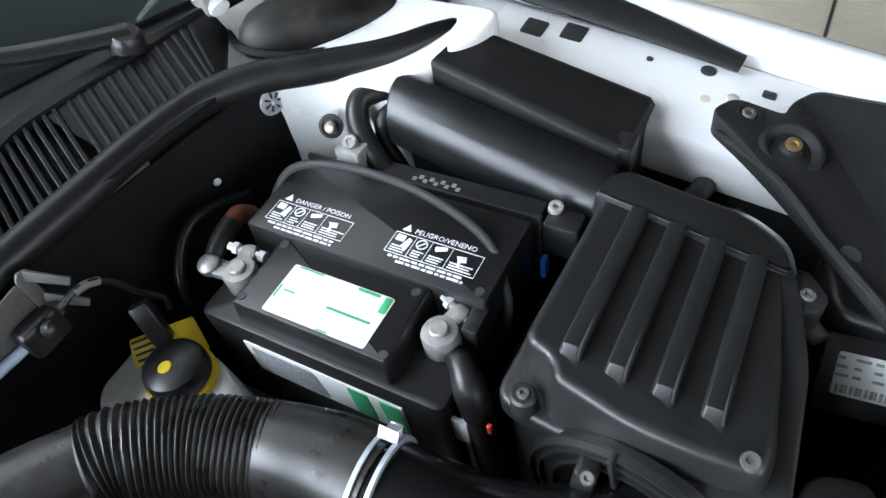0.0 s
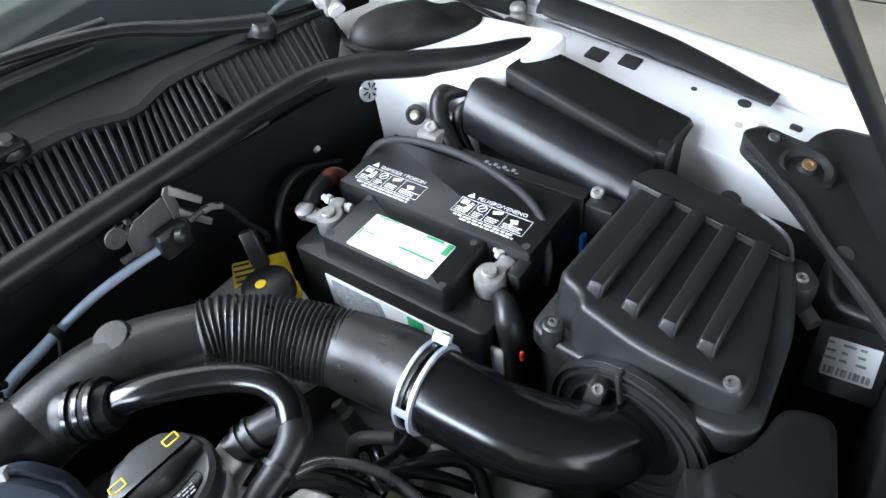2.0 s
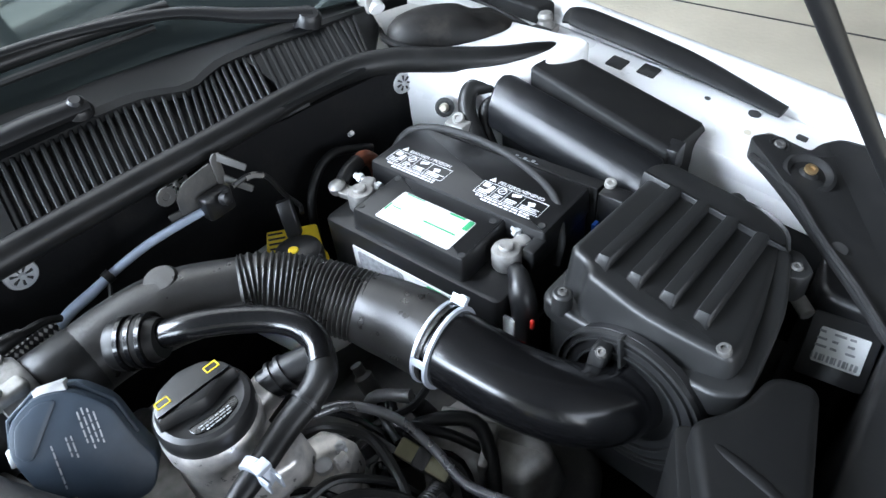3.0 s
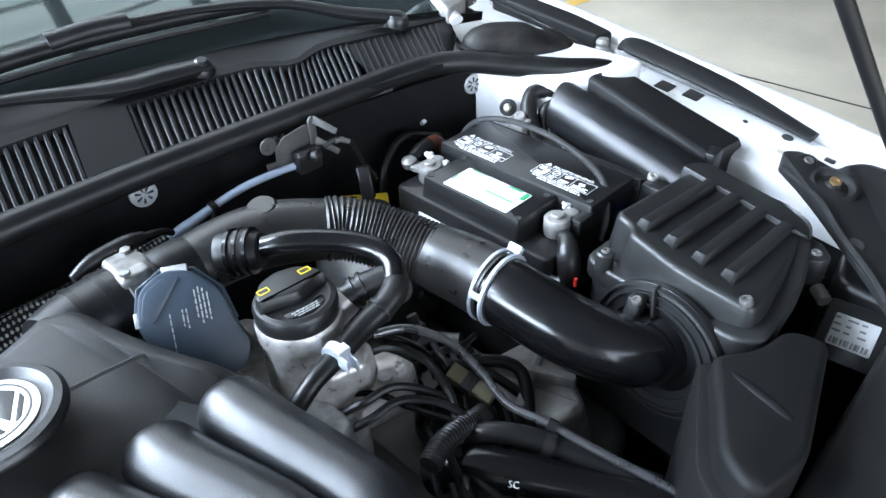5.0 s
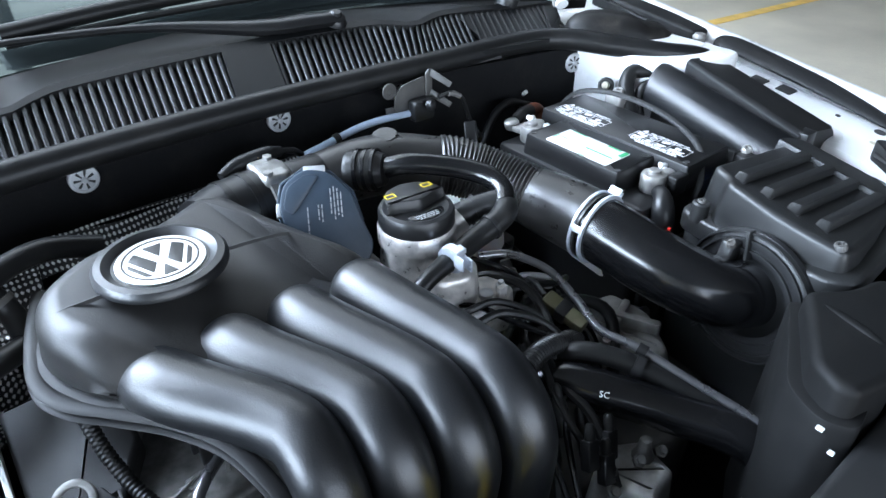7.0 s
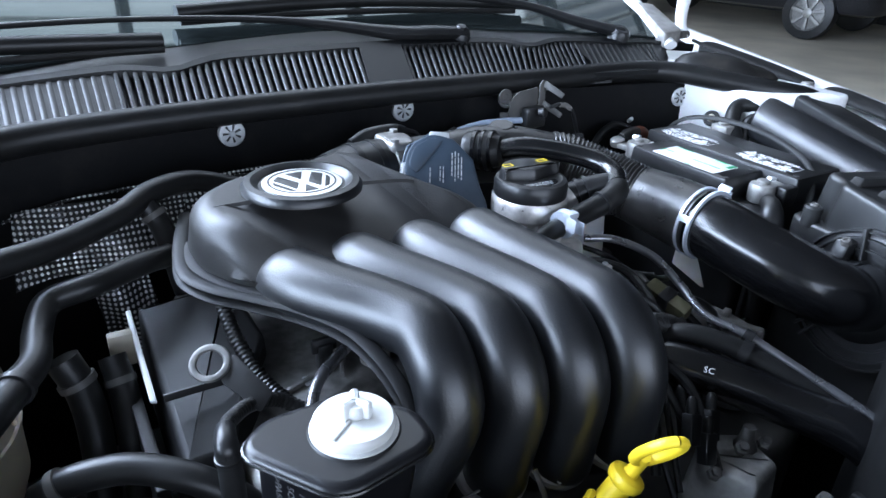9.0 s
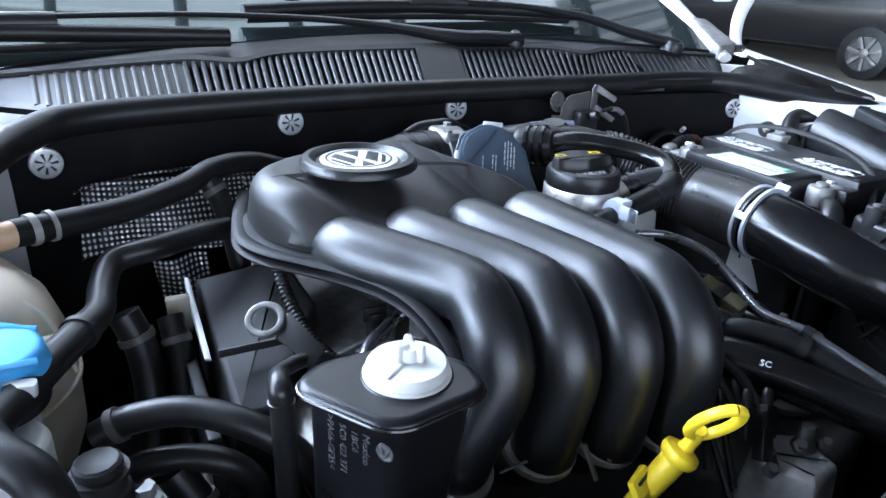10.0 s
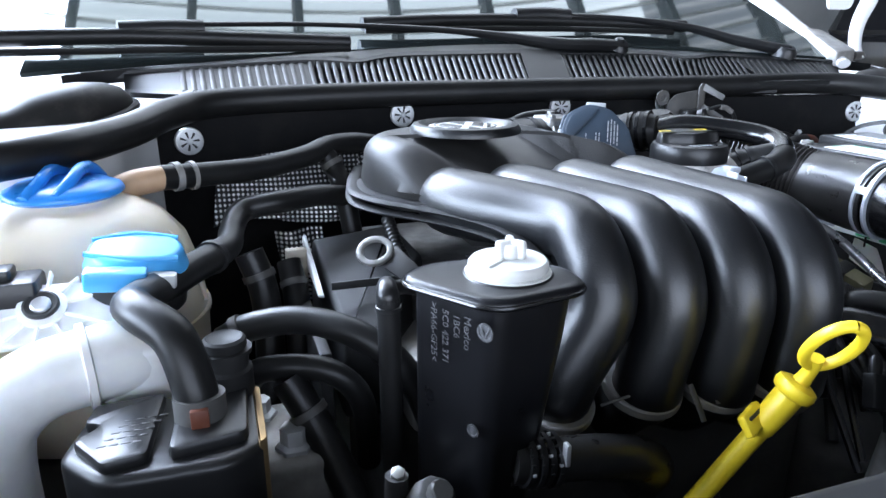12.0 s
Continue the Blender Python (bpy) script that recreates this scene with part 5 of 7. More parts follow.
for k in range(5):
    x, y = random.uniform(0.12, 0.22), random.uniform(-0.33, -0.2)
    part("vent_tube", tube([(x, y, 0.70), (x + random.uniform(-0.03, 0.03), y - 0.02, 0.76), (x + random.uniform(-0.06, 0.06), y - 0.07, 0.755), (x + random.uniform(-0.03, 0.08), y - 0.13, 0.70)], random.choice((0.006, 0.008, 0.004)), 10, 6), random.choice((RUBBER, GLOSS, PLASTIC)), gear)
rad = thing("radiator", (0, -0.65, 0.36), "black radiator fan shroud behind the front panel", "radiator")
part("shroud", slab(rect(-0.40, -0.668, 0.22, -0.625), 0.37, 0.72, 0.01, 0.006), PLASTIC, rad)
part("cooler", slab(rect(-0.66, -0.60, -0.56, -0.30), 0.58, 0.70, 0.01, 0.006), DARK, rad)
for k in range(5):
    part("shroud_rib", box(-0.34 + 0.12 * k, -0.628, 0.40, -0.33 + 0.12 * k, -0.612, 0.715, 0.002), PLASTIC, rad)

# exhaust-side foil
def foil(x0, x1, n, rows, edge):
    """Dimpled foil: edge(u, v) gives a point of the sheet; its dimples lie on a fine diamond grid."""
    bm, prev = bmesh.new(), None
    for i in range(n + 1):
        row = []
        for j in range(rows + 1):
            p = edge(i / n, j / rows)
            row.append(bm.verts.new(p + Vector((0, -0.0022 if (i % 2 and j % 2) else 0.0, 0.0003 * ((i * 7 + j * 3) % 3 - 1)))))
        if prev:
            for k in range(rows):
                bm.faces.new((prev[k], row[k], row[k + 1]) if (i + k) % 2 else (prev[k], row[k], prev[k + 1]))
                bm.faces.new((prev[k], row[k + 1], prev[k + 1]) if (i + k) % 2 else (row[k], row[k + 1], prev[k + 1]))
        prev = row
    return bm


shield = thing("heat_shield", (-0.39, -0.05, 0.76), "crumpled dimpled metal foil heat shield on the bulkhead", "heat shield", "heat shields")
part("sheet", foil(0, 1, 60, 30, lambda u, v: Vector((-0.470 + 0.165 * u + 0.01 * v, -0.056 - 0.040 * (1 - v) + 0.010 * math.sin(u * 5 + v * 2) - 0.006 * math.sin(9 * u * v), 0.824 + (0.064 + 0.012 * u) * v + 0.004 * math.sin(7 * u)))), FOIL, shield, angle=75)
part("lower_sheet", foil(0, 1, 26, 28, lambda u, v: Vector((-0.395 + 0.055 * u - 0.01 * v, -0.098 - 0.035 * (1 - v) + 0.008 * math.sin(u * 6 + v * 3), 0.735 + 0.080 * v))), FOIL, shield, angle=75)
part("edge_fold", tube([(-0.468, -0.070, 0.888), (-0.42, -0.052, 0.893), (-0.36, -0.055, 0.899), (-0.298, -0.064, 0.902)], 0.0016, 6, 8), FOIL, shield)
shield = thing("heat_shield", (-0.15, -0.05, 0.86), "dimpled metal foil strip behind the throttle body", "heat shield", "heat shields")
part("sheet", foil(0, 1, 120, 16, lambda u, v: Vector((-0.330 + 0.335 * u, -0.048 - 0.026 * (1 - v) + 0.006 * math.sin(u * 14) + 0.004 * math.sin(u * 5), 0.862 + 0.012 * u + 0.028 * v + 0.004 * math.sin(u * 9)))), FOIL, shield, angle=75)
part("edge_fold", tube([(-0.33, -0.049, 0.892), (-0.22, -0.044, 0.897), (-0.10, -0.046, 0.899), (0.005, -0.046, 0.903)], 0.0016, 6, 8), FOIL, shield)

# ---- left side: coolant tank ----
tank = thing("coolant_tank", (-0.60, -0.25, 0.70), "yellowed translucent coolant tank with a blue screw cap", "coolant tank")
TC = (-0.578, -0.260)
bm = lathe([(0.06, 0.70), (0.085, 0.715), (0.098, 0.75), (0.100, 0.80), (0.097, 0.835), (0.088, 0.865), (0.070, 0.888), (0.052, 0.898), (0.042, 0.902), (0.040, 0.905), (0, 0.905)], pose(*TC, 0), 48)
part("bottle", bm, TANK, tank)
for k in range(2):
    part("seam", lathe([(0.0985, -0.002), (0.1025, -0.0015), (0.1025, 0.0015), (0.0985, 0.002)], pose(*TC, 0.80, 6 * k, 84 * k, 0), 48) if k == 0 else tube([(TC[0] + 0.062, TC[1] - 0.02, 0.885), (TC[0] + 0.088, TC[1] - 0.03, 0.860), (TC[0] + 0.100, TC[1] - 0.035, 0.815)], 0.002, 8, 6), TANK, tank)
bcap = part("screw_cap", lathe([(0.040, 0.904), (0.0445, 0.907), (0.0448, 0.909), (0.043, 0.912), (0.034, 0.9165), (0.018, 0.919), (0, 0.9195)], pose(*TC, 0), 44), BLUE, tank, "blue plastic screw cap")
for d in (-0.011, 0.011):
    part("grip_ridge", tube([(TC[0] + d - 0.010, TC[1] - 0.038, 0.910), (TC[0] + d, TC[1] - 0.02, 0.922), (TC[0] + d + 0.004, TC[1], 0.926), (TC[0] + d + 0.008, TC[1] + 0.02, 0.923), (TC[0] + d + 0.012, TC[1] + 0.038, 0.911)], 0.0050, 10, 6), BLUE, bcap)
part("outlet", tube([(-0.552, -0.240, 0.893), (-0.530, -0.232, 0.905), (-0.505, -0.225, 0.908)], [0.016, 0.012, 0.011], 14, 6), TANBR, tank, "orange-stained outlet stub")
part("side_stub", tube([(-0.50, -0.30, 0.845), (-0.478, -0.305, 0.848)], 0.007, 10, 4), MILK, tank)

# washer bottle neck with hinged cap and bracket
wash = thing("washer_filler", (-0.53, -0.42, 0.66), "white washer bottle filler neck with a light blue flip cap", "washer filler")
WC = Matrix.Translation((-0.520, -0.368, 0.870)) @ pose(0, 0, 0, 8, 6, 0)
part("neck", lathe([(0.026, -0.20), (0.026, -0.03), (0.031, -0.016), (0.033, -0.012), (0.033, 0.004), (0, 0.004)], WC, 32), MILK, wash)
part("collar", lathe([(0.027, -0.026), (0.0335, -0.022), (0.0345, -0.004), (0.033, 0.0), (0, 0.0)], WC, 36), PLASTIC, wash)
fc = part("flip_cap", slab([(0.0335 * math.cos(a) * (1.05 if math.cos(a) > 0 else 1), 0.0325 * math.sin(a)) for a in (2 * math.pi * k / 28 for k in range(28))], 0.0, 0.020, 0.002, 0.006, WC, 1, draft=0.003), PALEBLUE, wash, "light blue plastic flip cap")
# plain white band across the cap's front
part("cap_band", slab(rect(0.004, -0.0345, 0.028, -0.026), 0.003, 0.013, 0.004, 0.001, WC), LABEL, fc, "white band on the cap")
part("tab", slab(rect(-0.028, -0.041, 0.010, -0.028), 0.004, 0.018, 0.003, 0.002, WC), PALEBLUE, fc)
part("ridge", tube([WC @ Vector(p) for p in ((-0.030, -0.012, 0.0185), (0, -0.022, 0.0195), (0.028, -0.018, 0.0185))], 0.0022, 8, 6), PALEBLUE, fc)
part("ridge", tube([WC @ Vector(p) for p in ((-0.028, 0.010, 0.0185), (0.0, 0.020, 0.0195), (0.027, 0.016, 0.0185))], 0.0022, 8, 6), PALEBLUE, fc)
BK = frame_on((-0.578, -0.393, 0.856), (1, 0.06, -0.06), (0.0, -0.55, 0.85))
brk = part("bracket", slab([(-0.075, -0.022), (0.03, -0.028), (0.07, -0.022), (0.068, 0.012), (0.02, 0.020), (-0.075, 0.026)], -0.004, 0.003, 0.006, 0.0015, BK), MILK, wash, "ribbed translucent white bracket")
part("boss", lathe([(0.015, 0.0), (0.015, 0.006), (0.011, 0.007), (0.010, 0.004), (0, 0.004)], BK @ pose(0.003, 0, 0), 24), MILK, brk)
# dark ring that marks the bolt hole
part("hole_ring", lathe([(0.0065, 0.004), (0.0105, 0.0045), (0.0110, 0.0085), (0.0095, 0.009), (0.0065, 0.0075)], BK @ pose(0.003, 0, 0), 24), BEAM, brk, "dark ring in the bracket hole")
part("bolt", lathe([(0.0062, 0.0), (0.0062, 0.006), (0.005, 0.007), (0, 0.007)], BK @ pose(0.003, 0, 0.003), 12), STEEL, brk)
for k in range(10):
    a = 2 * math.pi * k / 10 + 0.2
    part("rib", box(0.015, -0.0008, 0.0, 0.030 if abs(math.sin(a)) > 0.5 else 0.05, 0.0008, 0.0055, 0.0003, m=BK @ pose(0.003, 0, 0, 0, 0, math.degrees(a))), MILK, brk)
part("filler_pipe", tube([(-0.515, -0.415, 0.828), (-0.545, -0.428, 0.830), (-0.575, -0.436, 0.826), (-0.598, -0.440, 0.808), (-0.606, -0.442, 0.78), (-0.606, -0.442, 0.72), (-0.600, -0.44, 0.62)], [0.025, 0.0245, 0.024, 0.0245, 0.024, 0.024, 0.024], 24, 7), MILK, wash)
part("lower_body", slab([(-0.545, -0.440), (-0.498, -0.440), (-0.488, -0.40), (-0.505, -0.375), (-0.55, -0.38)], 0.66, 0.842, 0.012, 0.006), MILK, wash)
part("joint", lathe([(0.0245, -0.003), (0.028, -0.002), (0.028, 0.002), (0.0245, 0.003)], toward((-0.548, -0.429, 0.8297), (-0.95, -0.25, -0.02)), 26), MILK, wash)
plug = thing("tank_connector", (-0.598, -0.375, 0.83), "black connector on the coolant tank", "connector")
part("shell", slab(rect(-0.625, -0.392, -0.577, -0.362), 0.846, 0.877, 0.004, 0.003), PLASTIC, plug)
part("cover", slab(rect(-0.622, -0.386, -0.592, -0.368), 0.875, 0.884, 0.003, 0.002), PLASTIC, plug)

# charcoal box with hose
fb = thing("vapour_filter_box", (-0.50, -0.49, 0.66), "black vapour filter box with a worn edge", "filter box")
FB = [(-0.556, -0.500, 0.008), (-0.530, -0.530, 0.012), (-0.465, -0.532, 0.01), (-0.447, -0.518, 0.008), (-0.447, -0.455, 0.008), (-0.50, -0.446, 0.008), (-0.545, -0.452, 0.012)]
part("case", slab(FB, 0.66, 0.811, 0.008, 0.006, n=4), PLASTIC, fb)
part("left_panel", slab([(-0.548, -0.496), (-0.530, -0.524), (-0.508, -0.520), (-0.502, -0.455), (-0.541, -0.458), (-0.545, -0.478), (-0.535, -0.482)], 0.809, 0.818, 0.004, 0.003), PLASTIC, fb)
part("right_panel", slab([(-0.498, -0.522), (-0.456, -0.516), (-0.454, -0.460), (-0.493, -0.456)], 0.809, 0.819, 0.006, 0.003), PLASTIC, fb)
part("worn_edge", slab([(-0.451, -0.520), (-0.4462, -0.515), (-0.4462, -0.455), (-0.451, -0.452)], 0.76, 0.8115, 0.002, 0.001), GOLD, fb, "edge scuffed to bare brown")
random.seed(5)
for j in range(5):
    x = -0.540 + 0.003 * j
    for k in range(4):
        part("moulded_mark", slab(rect(x + 0.006 * k + 0.006, -0.508 + 0.006 * j, x + 0.0105 + 0.006 * k, -0.5065 + 0.006 * j), 0.8175, 0.8183, 0.0002, 0.0002, n=1), PLASTIC, fb)
part("port", lathe([(0.014, 0.806), (0.016, 0.812), (0.016, 0.828), (0.014, 0.830), (0.014, 0.838), (0.0165, 0.839), (0.0165, 0.842), (0, 0.842)], pose(-0.465, -0.455, 0), 20), MATTE, fb)
part("port_cap", lathe([(0.0125, 0.841), (0.0135, 0.843), (0.0135, 0.848), (0.0115, 0.8495), (0.009, 0.848), (0, 0.848)], pose(-0.465, -0.455, 0), 12), MATTE, fb)
vh = thing("vapour_hose", (-0.48, -0.49, 0.80), "black bent rubber hose from the filter box", "hose")
part("hose", tube([(-0.481, -0.491, 0.812), (-0.483, -0.488, 0.835), (-0.492, -0.475, 0.862), (-0.512, -0.452, 0.872), (-0.515, -0.425, 0.868), (-0.492, -0.365, 0.862), (-0.470, -0.315, 0.858), (-0.456, -0.285, 0.858), (-0.452, -0.250, 0.862), (-0.440, -0.222, 0.872), (-0.405, -0.215, 0.876), (-0.365, -0.19, 0.874), (-0.335, -0.165, 0.866)], [0.0125, 0.0125, 0.0125, 0.012, 0.012, 0.012, 0.012, 0.011, 0.011, 0.011, 0.011, 0.011, 0.011], 18, 8), RUBBER, vh)
band(vh, (-0.481, -0.4905, 0.824), (0, 0.1, 1), 0.0132, 0.015, DARK, "clamp")
part("clamp_screw", box(-0.486, -0.5075, 0.818, -0.476, -0.502, 0.830, 0.001), RUST, vh)
band(vh, (-0.470, -0.315, 0.858), (0.35, 0.9, 0), 0.0125, 0.006, PLASTIC)
ch = thing("coolant_hose", (-0.42, -0.18, 0.88), "black coolant hose from the tank to the engine", "hose")
part("hose", tube([(-0.508, -0.226, 0.908), (-0.47, -0.205, 0.905), (-0.42, -0.178, 0.903), (-0.37, -0.142, 0.906), (-0.335, -0.11, 0.912), (-0.29, -0.085, 0.908), (-0.24, -0.08, 0.89)], 0.0115, 16, 8), RUBBER, ch)
band(ch, (-0.495, -0.218, 0.907), (0.9, 0.45, 0), 0.0118, 0.006, GREYMET)
band(ch, (-0.482, -0.211, 0.906), (0.9, 0.45, 0), 0.0118, 0.004, GREYMET)
cable("heater_hose", [(-0.468, -0.385, 0.815), (-0.445, -0.39, 0.826), (-0.41, -0.405, 0.832), (-0.375, -0.43, 0.826), (-0.345, -0.445, 0.80), (-0.32, -0.44, 0.74)], 0.0105, RUBBER, "black coolant hose beside the reservoir", "hose", 16)
cable("heater_hose", [(-0.462, -0.40, 0.78), (-0.445, -0.402, 0.795), (-0.415, -0.41, 0.798), (-0.39, -0.42, 0.792), (-0.372, -0.42, 0.765), (-0.365, -0.40, 0.70)], 0.0095, RUBBER, "black coolant hose curving down beside the engine", "hose", 16)
cable("heater_hose", [(-0.425, -0.41, 0.79), (-0.405, -0.43, 0.75), (-0.385, -0.47, 0.70), (-0.37, -0.51, 0.62)], 0.0125, RUBBER, "black hose dropping towards the radiator", "hose", 16)
cable("heater_hose", [(-0.44, -0.27, 0.845), (-0.43, -0.28, 0.81), (-0.43, -0.30, 0.76), (-0.44, -0.33, 0.68)], 0.013, RUBBER, "black hose dropping beside the engine", "hose", 14)
cable("heater_hose", [(-0.405, -0.26, 0.83), (-0.402, -0.28, 0.80), (-0.405, -0.31, 0.76), (-0.41, -0.35, 0.69)], [0.011, 0.012, 0.011, 0.011], RUBBER, "short black hose with a clip beside the engine", "hose", 14)
cable("heater_hose", [(-0.345, -0.12, 0.905), (-0.335, -0.13, 0.885), (-0.33, -0.15, 0.86), (-0.325, -0.16, 0.82)], 0.011, RUBBER, "black hose bending down behind the manifold", "hose", 14)
ps = thing("pipe_stand", (-0.352, -0.462, 0.60), "black upright plastic pipe beside the reservoir", "pipe")
part("pipe", tube([(-0.357, -0.452, 0.60), (-0.357, -0.450, 0.75), (-0.3573, -0.448, 0.860)], 0.0082, 16, 4), MATTE, ps)
part("elbow", tube([(-0.3573, -0.448, 0.857), (-0.3575, -0.4475, 0.861), (-0.3565, -0.441, 0.8635), (-0.354, -0.431, 0.862)], [0.0084, 0.0080, 0.0072, 0.0066], 14, 6), PLASTIC, ps)
part("end_ring", lathe([(0.0080, -0.002), (0.0092, -0.0015), (0.0092, 0.0015), (0.0080, 0.002)], pose(-0.3573, -0.448, 0.852), 16), PLASTIC, ps)
mt = thing("engine_mount", (-0.43, -0.47, 0.60), "dusty grey engine mount with bolts", "engine mount")
part("arm", slab([(-0.46, -0.45), (-0.40, -0.45), (-0.395, -0.36), (-0.46, -0.36)], 0.60, 0.745, 0.01, 0.008), GREYMET, mt)
part("bolt", lathe([(0.014, 0.742), (0.014, 0.748), (0.010, 0.75), (0.010, 0.762), (0, 0.762)], pose(-0.425, -0.43, 0), 6), STEEL, mt)
part("bolt", lathe([(0.012, 0.742), (0.012, 0.748), (0.008, 0.75), (0.008, 0.76), (0, 0.76)], pose(-0.445, -0.38, 0), 6), STEEL, mt)
part("foot", slab([(-0.44, -0.53), (-0.40, -0.53), (-0.40, -0.46), (-0.44, -0.46)], 0.60, 0.70, 0.006, 0.005), CAST, mt)
part("washer_block", box(-0.405, -0.235, 0.80, -0.385, -0.225, 0.832, 0.001), CREAM, mt)
part("washer_post", box(-0.400, -0.40, 0.60, -0.390, -0.225, 0.80, 0.002), MATTE, mt)

# loom near the manifold
solid("corrugated_loom", conduit([(-0.318, -0.29, 0.872), (-0.314, -0.315, 0.848), (-0.305, -0.345, 0.828), (-0.292, -0.375, 0.818), (-0.275, -0.395, 0.815)], 0.0062), RUBBER, "thin corrugated cable loom under the manifold", "cable loom")
solid("corrugated_loom", conduit([(-0.288, -0.388, 0.820), (-0.305, -0.382, 0.832), (-0.328, -0.392, 0.843), (-0.346, -0.412, 0.852), (-0.353, -0.430, 0.862)], 0.0058), RUBBER, "corrugated cable loom bending behind the reservoir", "cable loom")
cn = thing("injector_plug", (-0.25, -0.37, 0.80), "grey cable with a black plug behind the reservoir", "plug")
part("lead", tube([(-0.285, -0.398, 0.822), (-0.269, -0.376, 0.832), (-0.242, -0.357, 0.837), (-0.216, -0.338, 0.837), (-0.195, -0.325, 0.830)], 0.0052, 10, 6), PIPE, cn)
part("plug", slab(rect(-0.256, -0.347, -0.243, -0.335), 0.80, 0.842, 0.003, 0.002), PLASTIC, cn)
part("plug_tab", slab(rect(-0.261, -0.344, -0.239, -0.339), 0.834, 0.847, 0.002, 0.001), PLASTIC, cn)

# lower hose with clamp, bolts at the bottom of the reservoir
lh = thing("radiator_hose", (-0.22, -0.53, 0.70), "dark radiator hose with a toothed clamp", "hose")
part("hose", tube([(-0.298, -0.522, 0.766), (-0.26, -0.522, 0.759), (-0.225, -0.520, 0.752), (-0.192, -0.513, 0.738), (-0.170, -0.50, 0.718), (-0.162, -0.48, 0.69)], [0.0150, 0.0150, 0.0155, 0.0165, 0.0175, 0.0175], 20, 8), HOSE, lh)
for k in range(4):
    band(lh, (-0.288 + 0.0065 * k, -0.522, 0.7645 - 0.0012 * k), (1, 0.0, -0.18), 0.0162 + 0.001 * (k % 2), 0.004, PLASTIC, "clamp_ring")
    for j in range(9):
        a = 0.2 + 0.34 * j
        part("tooth", box(-0.0012, -0.0010, 0.0165, 0.0012, 0.0010, 0.0190, 0.0004, m=Matrix.Translation((-0.288 + 0.0065 * k, -0.522, 0.7645 - 0.0012 * k)) @ pose(0, 0, 0, 100 - math.degrees(a), 0, 0)), STEEL if (j + k) % 4 == 0 else PLASTIC, lh)
part("clip", box(-0.2665, -0.5405, 0.766, -0.2630, -0.5345, 0.782, 0.001), STEEL, lh)
pump = thing("water_pump_bolt", (-0.345, -0.545, 0.69), "silver-grey cast boss and bolt below the reservoir", "bolt")
part("boss", lathe([(0.014, -0.02), (0.0155, 0.0), (0.0145, 0.004), (0.012, 0.006), (0.0085, 0.0065), (0.0085, 0.013), (0.0070, 0.0145), (0, 0.0145)], toward((-0.349, -0.522, 0.749), (0.25, -0.5, 0.8)), 9), DARK, pump)
part("bolt", lathe([(0.005, 0.0), (0.005, 0.004), (0.003, 0.005), (0, 0.005)], toward((-0.3665, -0.4986, 0.755), (0.0, -0.4, 0.9)), 6), CHROME, pump)
part("arm", tube([(-0.375, -0.505, 0.66), (-0.37, -0.50, 0.70), (-0.367, -0.4986, 0.755)], 0.008, 10, 5), DARK, pump)
part("stem", tube([(-0.356, -0.512, 0.64), (-0.353, -0.520, 0.742)], 0.012, 12, 3), DARK, pump)

# ---- right side: lamp panel, lamp, duct ----
lp_ = thing("lamp_mount_panel", (0.62, -0.60, 0.80), "black pressed front panel with a bolt cup beside the headlamp", "panel")


def pz(x, y):
    return 0.14 * (0.66 - x) + 0.25 * (y + 0.53)


PAN = [(0.676, -0.458, 0.012), (0.712, -0.474, 0.012), (0.716, -0.522, 0.006), (0.742, -0.526, 0.014), (0.768, -0.545, 0.012), (0.765, -0.64, 0.02), (0.60, -0.78, 0.02), (0.42, -0.76, 0.02), (0.44, -0.675, 0.02), (0.500, -0.625, 0.02), (0.60, -0.537, 0.03), (0.640, -0.498, 0.02)]
part("plate", slab(PAN, 0.852, 0.866, 0.008, 0.003, slope=pz), MATTE, lp_)
part("raised_edge", sweep(bmesh.new(), catmull([(0.660, -0.470, 0.866), (0.638, -0.503, 0.866), (0.60, -0.540, 0.872), (0.55, -0.582, 0.868), (0.500, -0.628, 0.866), (0.45, -0.672, 0.860)], 8), 0.004, 8), MATTE, lp_)
cupz = 0.866 + pz(0.657, -0.537)
part("bolt_cup", lathe([(0.030, -0.003), (0.030, 0.001), (0.026, 0.003), (0.022, 0.001), (0.019, -0.004), (0.012, -0.004), (0.009, 0.0), (0.0085, 0.004), (0, 0.004)], toward((0.657, -0.537, cupz + 0.003), (-0.14, -0.25, 1)), 32), MATTE, lp_)
part("bolt", lathe([(0.0075, 0.0), (0.0075, 0.004), (0.004, 0.0045), (0.0035, 0.002), (0, 0.002)], toward((0.657, -0.537, cupz + 0.006), (-0.14, -0.25, 1)), 16), GOLD, lp_, "yellowed bolt")
screw(lp_, (0.690, -0.492, 0.867 + pz(0.69, -0.492)), (-0.14, -0.25, 1), 0.007, DARK)
part("screw_ring", lathe([(0.013, -0.002), (0.013, 0.0015), (0.010, 0.002), (0.009, 0.0), (0, 0.0)], toward((0.690, -0.492, 0.866 + pz(0.69, -0.492)), (-0.14, -0.25, 1)), 24), MATTE, lp_)
part("round_hole", lathe([(0.0085, -0.002), (0.0085, 0.0012), (0, 0.0012)], toward((0.547, -0.6, 0.866 + pz(0.547, -0.6)), (-0.14, -0.25, 1)), 20), BEAM, lp_)
part("fold", sweep(bmesh.new(), catmull([(0.71, -0.485, 0.864), (0.70, -0.52, 0.857), (0.735, -0.555, 0.845), (0.755, -0.60, 0.835)], 6), 0.006, 8), MATTE, lp_)
